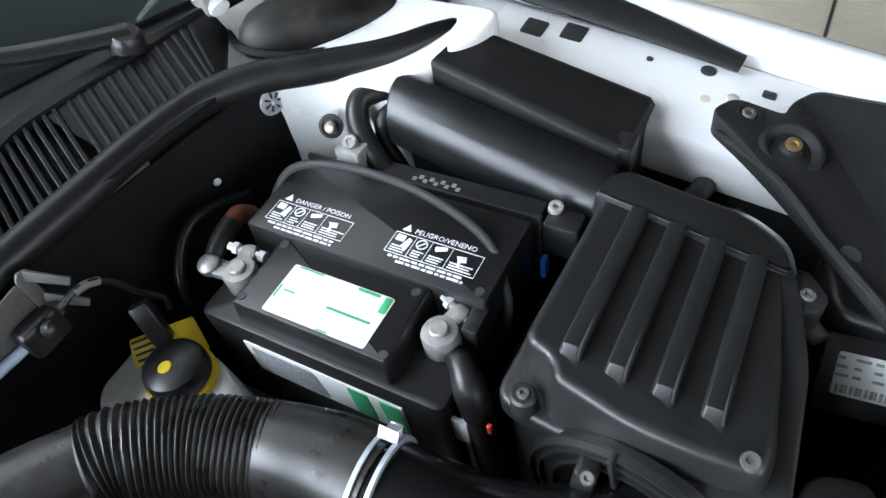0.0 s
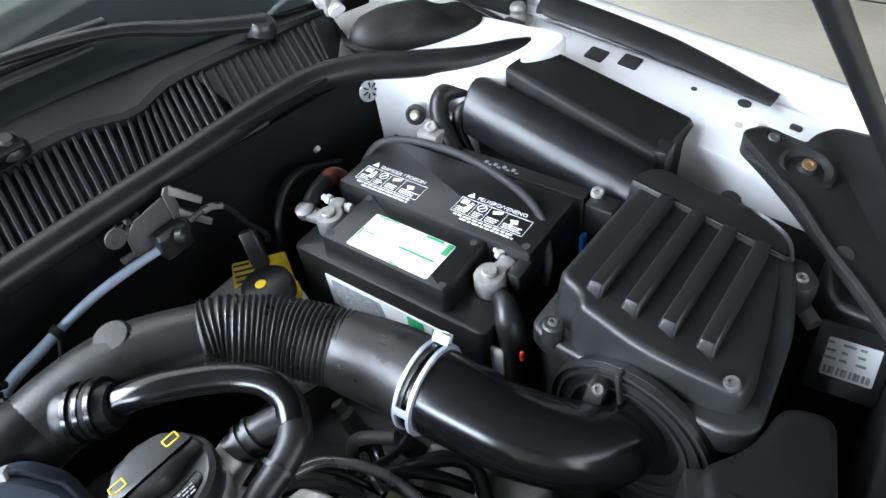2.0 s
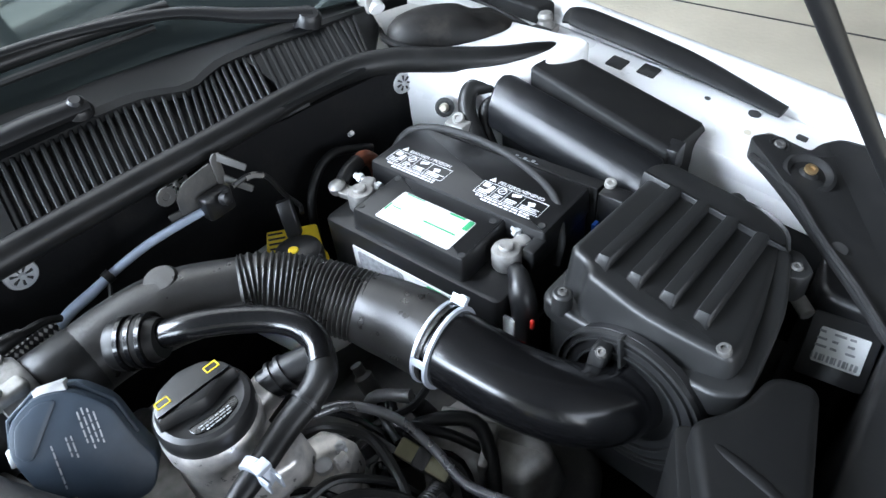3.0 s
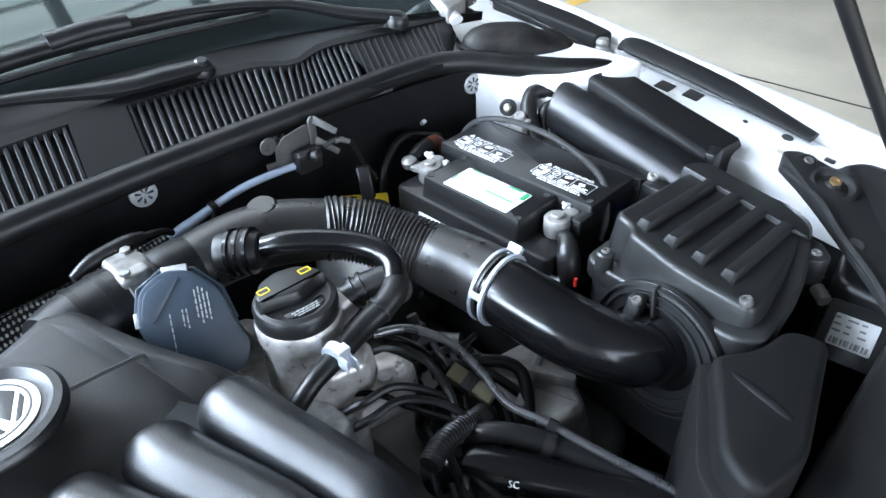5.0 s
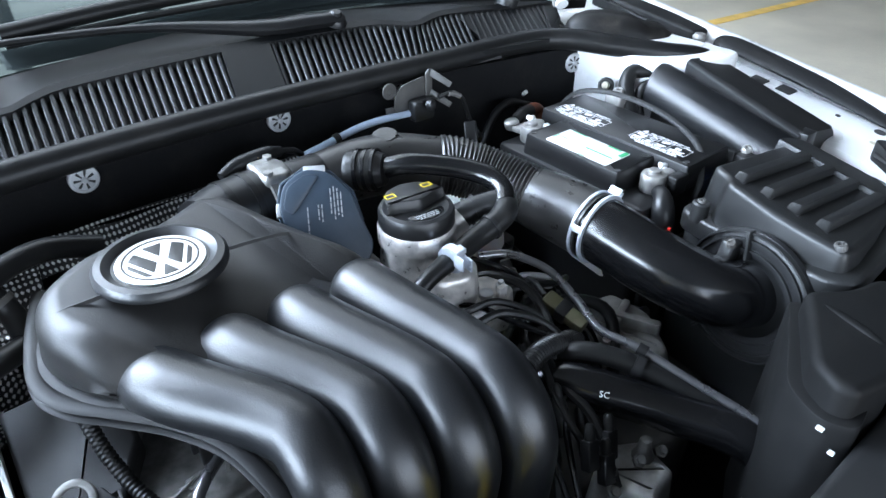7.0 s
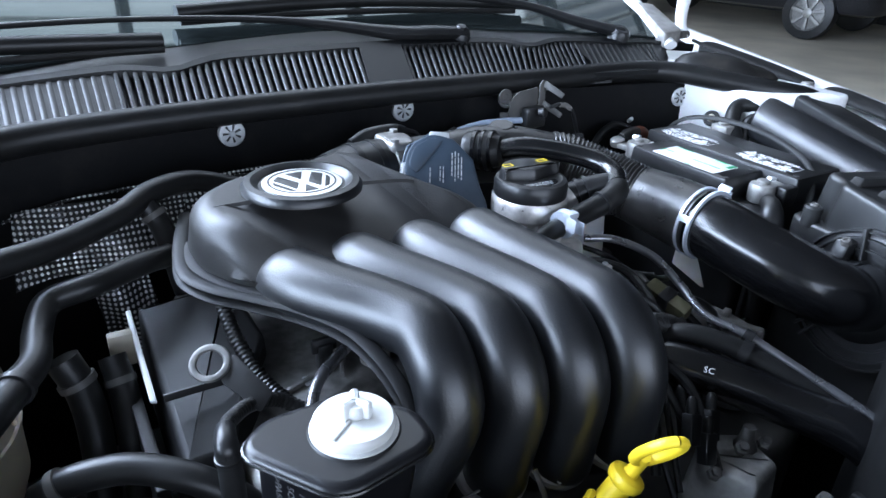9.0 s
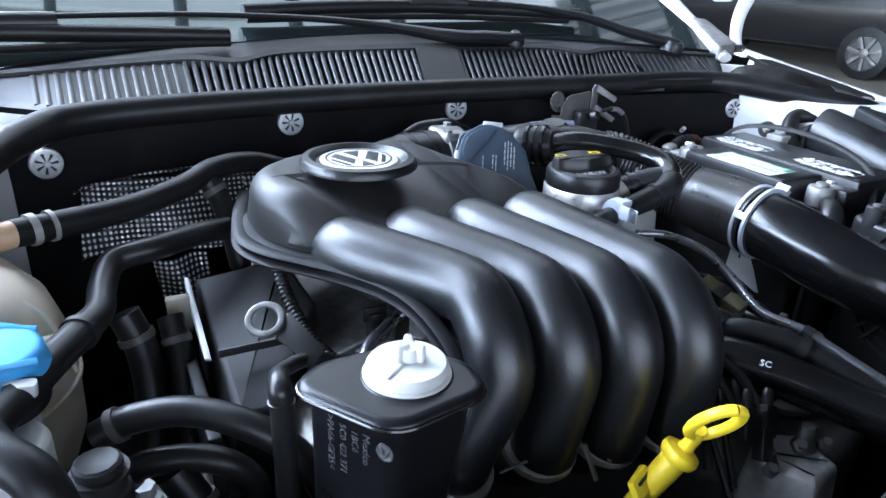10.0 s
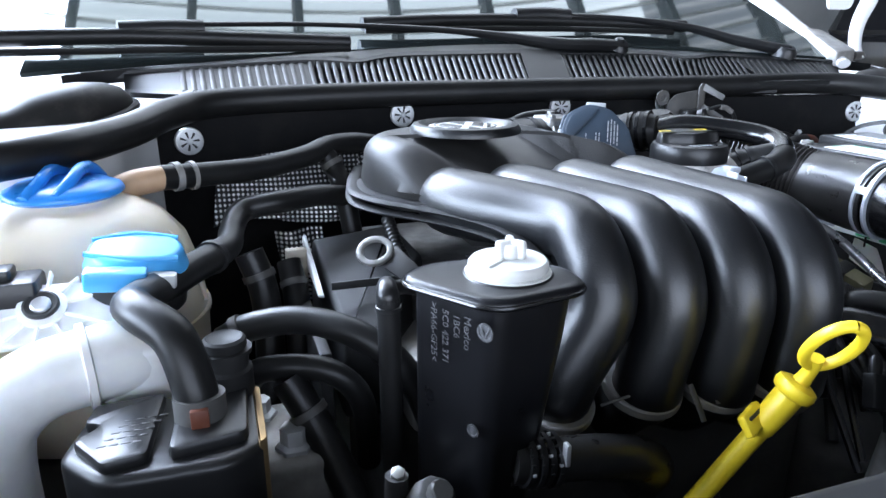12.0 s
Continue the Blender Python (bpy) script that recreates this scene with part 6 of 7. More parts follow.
part("support", slab([(0.56, -0.78), (0.72, -0.72), (0.74, -0.62), (0.60, -0.66)], 0.40, 0.845, 0.02, 0.004), PLASTIC, lp_)
lamp = thing("headlamp_housing", (0.50, -0.66, 0.66), "dark headlamp housing with a printed paper label", "headlamp")
part("housing", slab([(0.508, -0.60, 0.02), (0.58, -0.585, 0.02), (0.66, -0.60, 0.02), (0.66, -0.66, 0.02), (0.55, -0.70, 0.02), (0.508, -0.66, 0.01)], 0.56, 0.835, 0.02, 0.01), PLASTIC, lamp)
LB = frame_on((0.486, -0.636, 0.790), (0.10, -0.95, 0.0), (-0.75, -0.05, 0.66))
part("label_panel", slab(rect(-0.030, -0.034, 0.034, 0.034), -0.012, 0.002, 0.004, 0.001, LB), PLASTIC, lamp)
lab = part("label", slab(rect(-0.019, -0.017, 0.026, 0.020), 0.002, 0.0028, 0.002, 0.0002, LB), LABEL, lamp, "white printed paper label")
random.seed(8)
for j in range(3):
    for k in range(3):
        x = -0.020 + 0.014 * k
        part("print_bar", slab(rect(x, 0.014 - 0.0075 * j, x + random.uniform(0.005, 0.011), 0.0165 - 0.0075 * j), 0.0026, 0.0032, 0.0003, 0.0001, LB, 1), GREYPR, lab)
for k in range(12):
    part("print_bar", slab(rect(-0.020 + 0.0036 * k, -0.0145, -0.0185 + 0.0036 * k + 0.0008 * (k % 3), -0.0075), 0.0026, 0.0032, 0.0002, 0.0001, LB, 1), GREYPR, lab)
part("socket", tube([(0.60, -0.52, 0.79), (0.575, -0.545, 0.79), (0.55, -0.575, 0.785)], [0.014, 0.016, 0.018], 14, 5), DARK, lamp)
part("wing_nut", tube([(0.510, -0.585, 0.815), (0.496, -0.600, 0.812)], 0.008, 10, 3), GREYMET, lamp)
wl = thing("washer_pipe", (0.60, -0.45, 0.78), "grey-ended black pipe stub behind the filter box", "pipe")
part("pipe", tube([(0.66, -0.51, 0.765), (0.63, -0.50, 0.775), (0.60, -0.485, 0.78)], 0.009, 12, 5), PLASTIC, wl)
part("nozzle", tube([(0.604, -0.487, 0.780), (0.582, -0.476, 0.783)], 0.0055, 10, 3), GREYMET, wl)
part("sleeve", tube([(0.655, -0.47, 0.80), (0.63, -0.465, 0.805), (0.605, -0.455, 0.80)], 0.012, 12, 5), PLASTIC, wl)

duct = thing("air_duct", (0.26, -0.64, 0.60), "matte black plastic air intake duct with a creased top", "air duct")
DU = [(0.262, -0.560, 0.016), (0.300, -0.588, 0.02), (0.352, -0.596, 0.02), (0.362, -0.640, 0.02), (0.205, -0.676, 0.02), (0.150, -0.664, 0.012), (0.143, -0.645, 0.012), (0.158, -0.617, 0.02), (0.205, -0.592, 0.03)]
def dz(x, y):
    return -0.06 * (x - 0.25)


part("body", slab(DU, 0.60, 0.883, 0.012, 0.009, n=6, draft=0.004, slope=dz), DUCTPL, duct)
part("crease", sweep(bmesh.new(), [Vector((x, y, 0.8825 + dz(x, y) - d)) for (x, y), d in zip([(0.2560, -0.576), (0.2500, -0.592), (0.2444, -0.612), (0.2390, -0.630), (0.2335, -0.6448), (0.2198, -0.658)], (0.003, 0.001, 0.0, 0.0, 0.001, 0.004))], [0.0030, 0.0045, 0.0055, 0.0055, 0.0050, 0.0030], 10, flat=0.45), DUCTPL, duct)
part("side_wall", slab([(0.268, -0.552, 0.014), (0.278, -0.575, 0.01), (0.215, -0.66, 0.02), (0.150, -0.672, 0.01), (0.136, -0.648, 0.012), (0.152, -0.610, 0.02), (0.205, -0.584, 0.03)], 0.60, 0.858, 0.01, 0.003, n=5), DUCTPL, duct)
part("clip_window", box(0.134, -0.652, 0.849, 0.138, -0.646, 0.852, 0.0006), LABEL, duct)
part("clip_window", box(0.138, -0.665, 0.829, 0.142, -0.660, 0.832, 0.0006), LABEL, duct)

# ---- below the pipe: coolant tube, hoses, looms ----
ct = thing("coolant_pipe", (0.15, -0.43, 0.77), "thin satin metal coolant pipe above a black hose", "pipe")
part("pipe", tube([(0.095, -0.285, 0.842), (0.125, -0.305, 0.842), (0.145, -0.345, 0.834), (0.150, -0.385, 0.815), (0.146, -0.425, 0.800), (0.156, -0.468, 0.797), (0.174, -0.522, 0.781), (0.196, -0.578, 0.762), (0.212, -0.625, 0.742)], 0.0046, 12, 8), PIPE, ct)
band(ct, (0.157, -0.472, 0.7965), (0.3, -0.9, -0.2), 0.0052, 0.010)
hs = thing("coolant_hose", (0.14, -0.48, 0.73), "glossy black coolant hose with a painted mark", "hose")
part("hose", tube([(0.060, -0.40, 0.745), (0.082, -0.425, 0.765), (0.110, -0.468, 0.764), (0.150, -0.522, 0.752), (0.190, -0.58, 0.738), (0.22, -0.63, 0.70)], [0.020, 0.021, 0.022, 0.022, 0.023, 0.024], 20, 8), GLOSS, hs)
SM = frame_on((0.083, -0.478, 0.779), (0.55, -0.82, 0.0), (-0.5, -0.35, 0.85))
text("SC", 0.009, SM @ pose(0, 0, 0.0035), PRINT, hs, "painted_mark")
part("upper_hose", tube([(0.100, -0.410, 0.775), (0.115, -0.428, 0.788), (0.140, -0.465, 0.786), (0.17, -0.52, 0.770), (0.20, -0.57, 0.75)], 0.011, 14, 8), RUBBER, hs)
band(hs, (0.147, -0.477, 0.7835), (0.4, -0.9, -0.2), 0.0115, 0.010)
solid("corrugated_loom", conduit([(0.040, -0.420, 0.804), (0.065, -0.412, 0.803), (0.095, -0.407, 0.795), (0.125, -0.403, 0.780), (0.145, -0.396, 0.766)], 0.0115, 0.0045), RUBBER, "thick corrugated cable loom beside the manifold", "cable loom")
WIRES = (((0.010, -0.275, 0.80), (0.028, -0.298, 0.812), (0.056, -0.327, 0.815), (0.070, -0.363, 0.812), (0.090, -0.399, 0.805)),
         ((0.000, -0.33, 0.80), (0.033, -0.346, 0.812), (0.069, -0.356, 0.818), (0.100, -0.390, 0.808), (0.114, -0.423, 0.775)),
         ((0.095, -0.270, 0.80), (0.111, -0.292, 0.812), (0.125, -0.332, 0.812), (0.112, -0.378, 0.804), (0.099, -0.398, 0.795)),
         ((0.095, -0.245, 0.82), (0.110, -0.265, 0.820), (0.132, -0.307, 0.812), (0.148, -0.345, 0.78)),
         ((0.015, -0.31, 0.80), (0.040, -0.330, 0.818), (0.075, -0.340, 0.820), (0.105, -0.372, 0.806), (0.120, -0.395, 0.78)),
         ((0.086, -0.372, 0.775), (0.082, -0.382, 0.770), (0.064, -0.424, 0.762), (0.040, -0.462, 0.745), (0.015, -0.50, 0.70)),
         ((0.098, -0.395, 0.772), (0.087, -0.418, 0.766), (0.065, -0.453, 0.758), (0.046, -0.477, 0.742), (0.028, -0.52, 0.69)),
         ((0.070, -0.415, 0.79), (0.060, -0.445, 0.770), (0.058, -0.475, 0.748), (0.066, -0.510, 0.715)),
         ((0.080, -0.412, 0.785), (0.076, -0.445, 0.772), (0.080, -0.480, 0.752), (0.072, -0.525, 0.70)),
         ((0.050, -0.41, 0.785), (0.030, -0.45, 0.765), (0.018, -0.49, 0.735), (0.012, -0.53, 0.69)),
         ((0.105, -0.30, 0.79), (0.150, -0.318, 0.795), (0.185, -0.325, 0.785), (0.215, -0.318, 0.775)))
for k, pts in enumerate(WIRES):
    cable("cable", pts, 0.0034 + 0.0009 * (k % 3), RUBBER if k % 3 else GLOSS, "black cable dropping in front of the engine" if 4 < k < 10 else "black cable beside the manifold", "cable", 8)
clips = thing("cable_clip", (0.10, -0.40, 0.77), "black plastic clip that bundles the cables", "cable clip")
part("bar", slab(rect(-0.035, -0.006, 0.035, 0.006), -0.005, 0.005, 0.003, 0.002, frame_on((0.098, -0.408, 0.782), (0.9, 0.1, -0.2), (-0.2, -0.5, 0.8))), PLASTIC, clips)
part("barb", slab(rect(-0.004, -0.004, 0.004, 0.014), 0.003, 0.010, 0.002, 0.001, frame_on((0.075, -0.408, 0.788), (0.9, 0.1, -0.2), (-0.2, -0.5, 0.8))), PLASTIC, clips)
tagm = frame_on((0.284, -0.302, 0.764), (0.8, -0.12, -0.55), (-0.45, -0.75, 0.40))
tg = thing("paper_tag", (0.284, -0.302, 0.73), "blank greyish paper tag hanging below the hose clamp", "tag")
part("paper", slab([(-0.034, 0.020), (-0.028, -0.006), (0.020, -0.016), (0.040, -0.012), (0.032, 0.016), (0.010, 0.004), (-0.006, 0.020)], 0, 0.0008, 0.002, 0.0002, tagm), MILK, tg)
part("tie", tube([(0.262, -0.302, 0.790), (0.252, -0.310, 0.815), (0.240, -0.325, 0.826)], 0.0012, 6, 4), PLASTIC, tg)
for x, y, z in ((0.058, -0.455, 0.752), (0.072, -0.478, 0.728), (0.030, -0.47, 0.745)):
    g = thing("wire_plug", (x, y, z - 0.03), "black plug on a cable in front of the engine", "plug", "wire plugs")
    part("shell", lathe([(0.007, -0.02), (0.008, -0.015), (0.0075, 0.012), (0.005, 0.020), (0, 0.02)], toward((x, y, z), (0.2, 0.5, 0.8)), 12), RUBBER, g)
    part("boot", lathe([(0.0055, 0.016), (0.0055, 0.03), (0.003, 0.034), (0, 0.034)], toward((x, y, z), (0.2, 0.5, 0.8)), 10), PLASTIC, g)
tc = thing("tan_connector", (0.14, -0.375, 0.79), "two olive-tan plastic connectors below the coolant pipe", "connector")
TCM = frame_on((0.140, -0.362, 0.800), (0.15, -0.9, -0.2), (-0.3, -0.3, 0.9))
part("shell", slab(rect(-0.010, -0.009, 0.010, 0.009), -0.012, 0.008, 0.003, 0.002, TCM), TAN, tc)
part("latch", slab(rect(0.020, -0.008, 0.044, 0.008), -0.012, 0.007, 0.003, 0.002, TCM), TAN, tc)
part("joint", slab(rect(0.008, -0.010, 0.022, 0.010), -0.014, 0.009, 0.003, 0.002, TCM), PLASTIC, tc)
part("wire", tube([(0.142, -0.348, 0.80), (0.150, -0.325, 0.80), (0.165, -0.300, 0.785)], 0.004, 8, 5), RUBBER, tc)
ab = thing("alloy_bracket", (0.07, -0.32, 0.76), "bright cast alloy bracket below the oil filler", "bracket")
part("plate", slab([(0.035, -0.330), (0.088, -0.345), (0.118, -0.325), (0.112, -0.285), (0.060, -0.270), (0.030, -0.285)], 0.775, 0.812, 0.006, 0.004, draft=0.003), CAST, ab)
part("nut", lathe([(0.006, 0.81), (0.006, 0.819), (0.0035, 0.8195), (0.0035, 0.824), (0, 0.824)], pose(0.100, -0.318, 0), 6), STEEL, ab)
part("boss", lathe([(0.008, 0.80), (0.008, 0.818), (0.005, 0.820), (0, 0.820)], pose(0.078, -0.318, 0), 16), STEEL, ab)
part("fin", box(0.084, -0.333, 0.79, 0.096, -0.327, 0.828, 0.001), CAST, ab)
sc_ = thing("spring_clip", (0.022, -0.322, 0.88), "zinc spring clip on the breather hose", "hose clip")
band(sc_, (0.024, -0.3235, 0.890), (0.95, 0.25, 0.1), 0.0135, 0.009, ZINC, "band")
part("ear", box(0.018, -0.346, 0.888, 0.020, -0.332, 0.902, 0.0005), ZINC, sc_)
part("ear", box(0.028, -0.347, 0.884, 0.030, -0.332, 0.898, 0.0005), ZINC, sc_)
part("ear", box(0.018, -0.336, 0.900, 0.031, -0.326, 0.9055, 0.0008), ZINC, sc_)

# ---- battery surroundings ----
tray = thing("battery_tray", (0.38, -0.23, 0.62), "black battery tray with a printed rear wall", "battery tray")
part("base", box(0.280, -0.372, 0.62, 0.492, -0.092, 0.66, 0.004), PLASTIC, tray)
part("rear_wall", box(0.484, -0.360, 0.655, 0.490, -0.10, 0.882, 0.002), MATTE, tray)
part("rear_shelf", box(0.490, -0.355, 0.862, 0.515, -0.175, 0.872, 0.002), MATTE, tray)
for k in range(9):
    part("print_bar", box(0.497 + 0.004 * (k % 2), -0.270 + 0.006 * k, 0.8722, 0.502 + 0.004 * (k % 2), -0.2655 + 0.006 * k, 0.8726, 0.0001), GREYPR, tray)
part("front_wall", box(0.30, -0.372, 0.655, 0.47, -0.366, 0.80, 0.002), PLASTIC, tray)
part("front_label", box(0.300, -0.3715, 0.80, 0.304, -0.352, 0.836, 0.0004), LABEL, tray, "small white label on the tray's corner")
screw(tray, (0.500, -0.150, 0.900), (-0.6, -0.2, 1), 0.008, GREYMET, "fixing")
part("fixing_tab", slab(rect(0.488, -0.165, 0.512, -0.135), 0.86, 0.896, 0.004, 0.003), GREYMET, tray)
part("fixing_tab", slab(rect(0.480, -0.395, 0.505, -0.362), 0.84, 0.880, 0.004, 0.003), PLASTIC, tray)
screw(tray, (0.500, -0.368, 0.884), (-0.2, -0.3, 1), 0.007, GREYMET, "fixing")
part("red_tab", box(0.300, -0.394, 0.838, 0.304, -0.390, 0.850, 0.001), RED, tray)
part("blue_tab", box(0.466, -0.370, 0.822, 0.476, -0.365, 0.846, 0.001), BLUECL, tray)
neg = thing("negative_cable", (0.325, -0.37, 0.70), "thick black negative cable sleeve beside the battery", "battery cable")
part("sleeve", tube([(0.340, -0.345, 0.866), (0.330, -0.358, 0.867), (0.320, -0.368, 0.858), (0.316, -0.374, 0.835), (0.316, -0.376, 0.78), (0.32, -0.378, 0.70)], [0.009, 0.011, 0.014, 0.0145, 0.0135, 0.013], 18, 7), PLASTIC, neg)
pos = thing("positive_cable", (0.345, -0.10, 0.80), "black positive cable with an orange boot", "battery cable")
part("lug", lathe([(0.010, -0.003), (0.011, 0.0), (0.011, 0.007), (0.007, 0.010), (0, 0.010)], toward((0.333, -0.092, 0.870), (-0.2, 0, 1)), 16), LEAD, pos)
part("strap", slab([(0.324, -0.100), (0.328, -0.130), (0.342, -0.126), (0.344, -0.090)], 0.866, 0.874, 0.003, 0.002), LEAD, pos)
part("sleeve", tube([(0.340, -0.092, 0.876), (0.358, -0.088, 0.880), (0.378, -0.084, 0.880)], [0.0085, 0.0100, 0.0100], 16, 5), RUBBER, pos)
part("boot", tube([(0.376, -0.084, 0.880), (0.392, -0.082, 0.878), (0.402, -0.086, 0.866), (0.400, -0.092, 0.85)], [0.0095, 0.010, 0.010, 0.008], 14, 5), RUST, pos, "faded orange rubber boot")
part("lead", tube([(0.430, -0.055, 0.862), (0.405, -0.050, 0.872), (0.372, -0.048, 0.884), (0.350, -0.048, 0.880), (0.333, -0.050, 0.868), (0.316, -0.054, 0.845), (0.306, -0.060, 0.80)], 0.0058, 12, 7), RUBBER, pos)
part("stud", lathe([(0.0035, 0), (0.0035, 0.010), (0, 0.010)], toward((0.4180, -0.030, 0.880), (-0.2, -0.7, 0.6)), 10), WHITEPL, pos)

brake = thing("brake_fluid_reservoir", (0.25, -0.11, 0.72), "milky brake fluid reservoir with black cap and yellow collar", "brake reservoir")
part("bottle", slab([(0.200, -0.030, 0.02), (0.262, -0.030, 0.02), (0.284, -0.10, 0.02), (0.278, -0.135, 0.02), (0.25, -0.178, 0.02), (0.19, -0.160, 0.02), (0.178, -0.05, 0.02)], 0.72, 0.822, 0.02, 0.012, draft=0.006), MILK, brake)
part("collar", lathe([(0.030, 0.815), (0.032, 0.818), (0.032, 0.828), (0.029, 0.830), (0, 0.830)], pose(0.242, -0.112, 0), 32), YELLOW, brake, "yellow collar ring")
part("cap", lathe([(0.0285, 0.826), (0.029, 0.830), (0.029, 0.842), (0.027, 0.848), (0.022, 0.851), (0, 0.852)], pose(0.242, -0.112, 0), 36), PLASTIC, brake)
bm = lathe([(0.0055, 0.8515), (0.0065, 0.8525), (0.0055, 0.8535)], pose(0.236, -0.112, 0), 18)
part("cap_mark", bm, YELLOW, brake)
part("cap_mark", lathe([(0.0035, 0.8515), (0.0035, 0.8530), (0, 0.853)], pose(0.236, -0.112, 0), 14), YELLOW, brake)
YM = frame_on((0.262, -0.076, 0.828), (0.75, -0.65, 0.0), (-0.45, -0.5, 0.75))
yl = part("warning_tag", slab([(-0.036, -0.020), (0.034, -0.018), (0.030, 0.017), (-0.031, 0.017)], 0, 0.0015, 0.003, 0.0004, YM), YELLOW, brake, "yellow printed warning tag")
for k in range(5):
    part("print_bar", slab(rect(-0.030, 0.012 - 0.006 * k, -0.012 + 0.003 * (k % 2), 0.0145 - 0.006 * k), 0.0014, 0.0020, 0.0004, 0.0001, YM, 1), PLASTIC, yl)
part("plug", slab(rect(-0.009, -0.007, 0.009, 0.007), 0, 0.045, 0.003, 0.003, frame_on((0.258, -0.090, 0.848), (0.7, -0.7, 0), (0.15, 0.35, 0.9))), PLASTIC, brake)
part("plug_wire", tube([(0.222, -0.055, 0.929), (0.243, -0.058, 0.932), (0.262, -0.060, 0.920), (0.278, -0.060, 0.884), (0.290, -0.066, 0.862), (0.284, -0.076, 0.858)], 0.003, 8, 7), RUBBER, brake)
part("tape", tube([(0.238, -0.0575, 0.9315), (0.248, -0.0585, 0.930), (0.258, -0.0595, 0.924)], 0.0038, 8, 3), CABLEGR, brake)
part("pedestal", slab(rect(0.20, -0.16, 0.29, -0.06), 0.55, 0.725, 0.01, 0.004), DARK, brake)

# ---- bulkhead bracket with sleeved cable ----
bk = thing("cable_bracket", (0.20, -0.03, 0.88), "grey steel bracket with a two-pronged fork on the bulkhead", "bracket")
def upright(y):
    return Matrix(((1, 0, 0, 0), (0, 0, -1, y), (0, 1, 0, 0), (0, 0, 0, 1)))


part("plate", slab([(0.166, 0.916), (0.168, 0.938), (0.181, 0.949), (0.218, 0.954), (0.221, 0.905), (0.206, 0.900), (0.178, 0.904)], -0.0012, 0.0012, 0.004, 0.0004, upright(-0.030)), DARK, bk)
part("plate_foot", lathe([(0.011, -0.001), (0.011, 0.0012), (0.005, 0.0012), (0.004, 0.0003), (0, 0.0003)], toward((0.160, -0.028, 0.944), (0, -1, 0)), 20), DARK, bk)
part("plate_foot", slab([(0.152, 0.922), (0.156, 0.904), (0.170, 0.902), (0.170, 0.920)], -0.001, 0.0012, 0.003, 0.0004, upright(-0.028)), DARK, bk)
part("fork", slab([(0.217, 0.903), (0.217, 0.958), (0.222, 0.964), (0.231, 0.961), (0.228, 0.952), (0.228, 0.905)], -0.0014, 0.0014, 0.002, 0.0005, upright(-0.034)), DARK, bk)
for z in (0.959, 0.930):
    part("fork_prong", slab([(0.0, -0.0050), (0.034, -0.0038), (0.034, 0.0038), (0.0, 0.0050)], -0.0014, 0.0014, 0.001, 0.0005, frame_on((0.225, -0.034, z), (0.42, -0.72, -0.40), (-0.75, -0.62, 0.25))), DARK, bk)
part("holder", slab(rect(0.186, 0.898, 0.222, 0.928), 0.001, 0.018, 0.006, 0.004, upright(-0.032)), PLASTIC, bk)
part("holder_boss", lathe([(0.007, 0), (0.007, 0.008), (0.004, 0.010), (0, 0.010)], toward((0.206, -0.054, 0.922), (0.3, -0.9, 0.2)), 14), PLASTIC, bk)
sl = thing("sleeved_cable", (0.10, -0.05, 0.87), "cable in a silver-blue sleeve along the bulkhead", "cable")
part("sleeve", tube([(0.195, -0.036, 0.9075), (0.188, -0.036, 0.9085), (0.155, -0.036, 0.911), (0.120, -0.036, 0.9115), (0.095, -0.036, 0.909), (0.070, -0.036, 0.9045)], [0.0035, 0.0046, 0.0048, 0.0048, 0.0048, 0.0046], 12, 7), SLEEVE, sl)
part("lower_sleeve", tube([(0.068, -0.036, 0.904), (0.045, -0.037, 0.899), (0.022, -0.038, 0.895), (0.0, -0.042, 0.888), (-0.02, -0.050, 0.880)], [0.005, 0.0058, 0.0058, 0.0055, 0.005], 12, 7), SLEEVE, sl)
band(sl, (0.069, -0.036, 0.9043), (0.9, 0, 0.2), 0.0055, 0.008)
part("tie", tube([(0.066, -0.040, 0.900), (0.060, -0.046, 0.892), (0.056, -0.044, 0.884)], 0.0022, 6, 4), PLASTIC, sl)

# ---- behind the battery: loom, tower bolt, hinge ----
cable("fuse_loom", [(0.575, -0.170, 0.918), (0.545, -0.142, 0.920), (0.524, -0.146, 0.903), (0.512, -0.165, 0.880), (0.508, -0.185, 0.855), (0.52, -0.22, 0.80)], 0.0120, RUBBER, "taped black cable loom beside the fuse box", "cable loom", 14)
cable("fuse_loom", [(0.600, -0.200, 0.90), (0.548, -0.168, 0.905), (0.535, -0.165, 0.88), (0.535, -0.18, 0.84)], 0.008, RUBBER, "thin black loom under the fuse box", "cable loom", 12)
tb = thing("tower_bolt", (0.55, -0.06, 0.86), "pale plastic stud in a dark ring on the inner wing", "bolt")
part("ring", lathe([(0.013, 0), (0.013, 0.003), (0.010, 0.004), (0.009, 0.002), (0, 0.002)], toward((0.522, -0.110, 0.893), (-0.8, -0.45, 0.4)), 24), BEAM, tb)
part("stud", lathe([(0.006, 0), (0.006, 0.009), (0.004, 0.013), (0, 0.013)], toward((0.522, -0.110, 0.893), (-0.8, -0.45, 0.4)), 16), CREAM, tb)
part("pillar", tube([(0.560, 0.030, 0.985), (0.590, 0.16, 1.035), (0.600, 0.26, 1.085), (0.585, 0.45, 1.195), (0.56, 0.62, 1.29)], [0.012, 0.020, 0.022, 0.024, 0.024], 14, 6, flat=0.7), WHITE, body)
part("pillar_trim", slab([(0.545, 0.035), (0.600, 0.045), (0.618, 0.14), (0.585, 0.15)], 0.98, 1.006, 0.008, 0.003, slope=lambda x, y: 0.36 * (y - 0.04)), GREYMET, body)
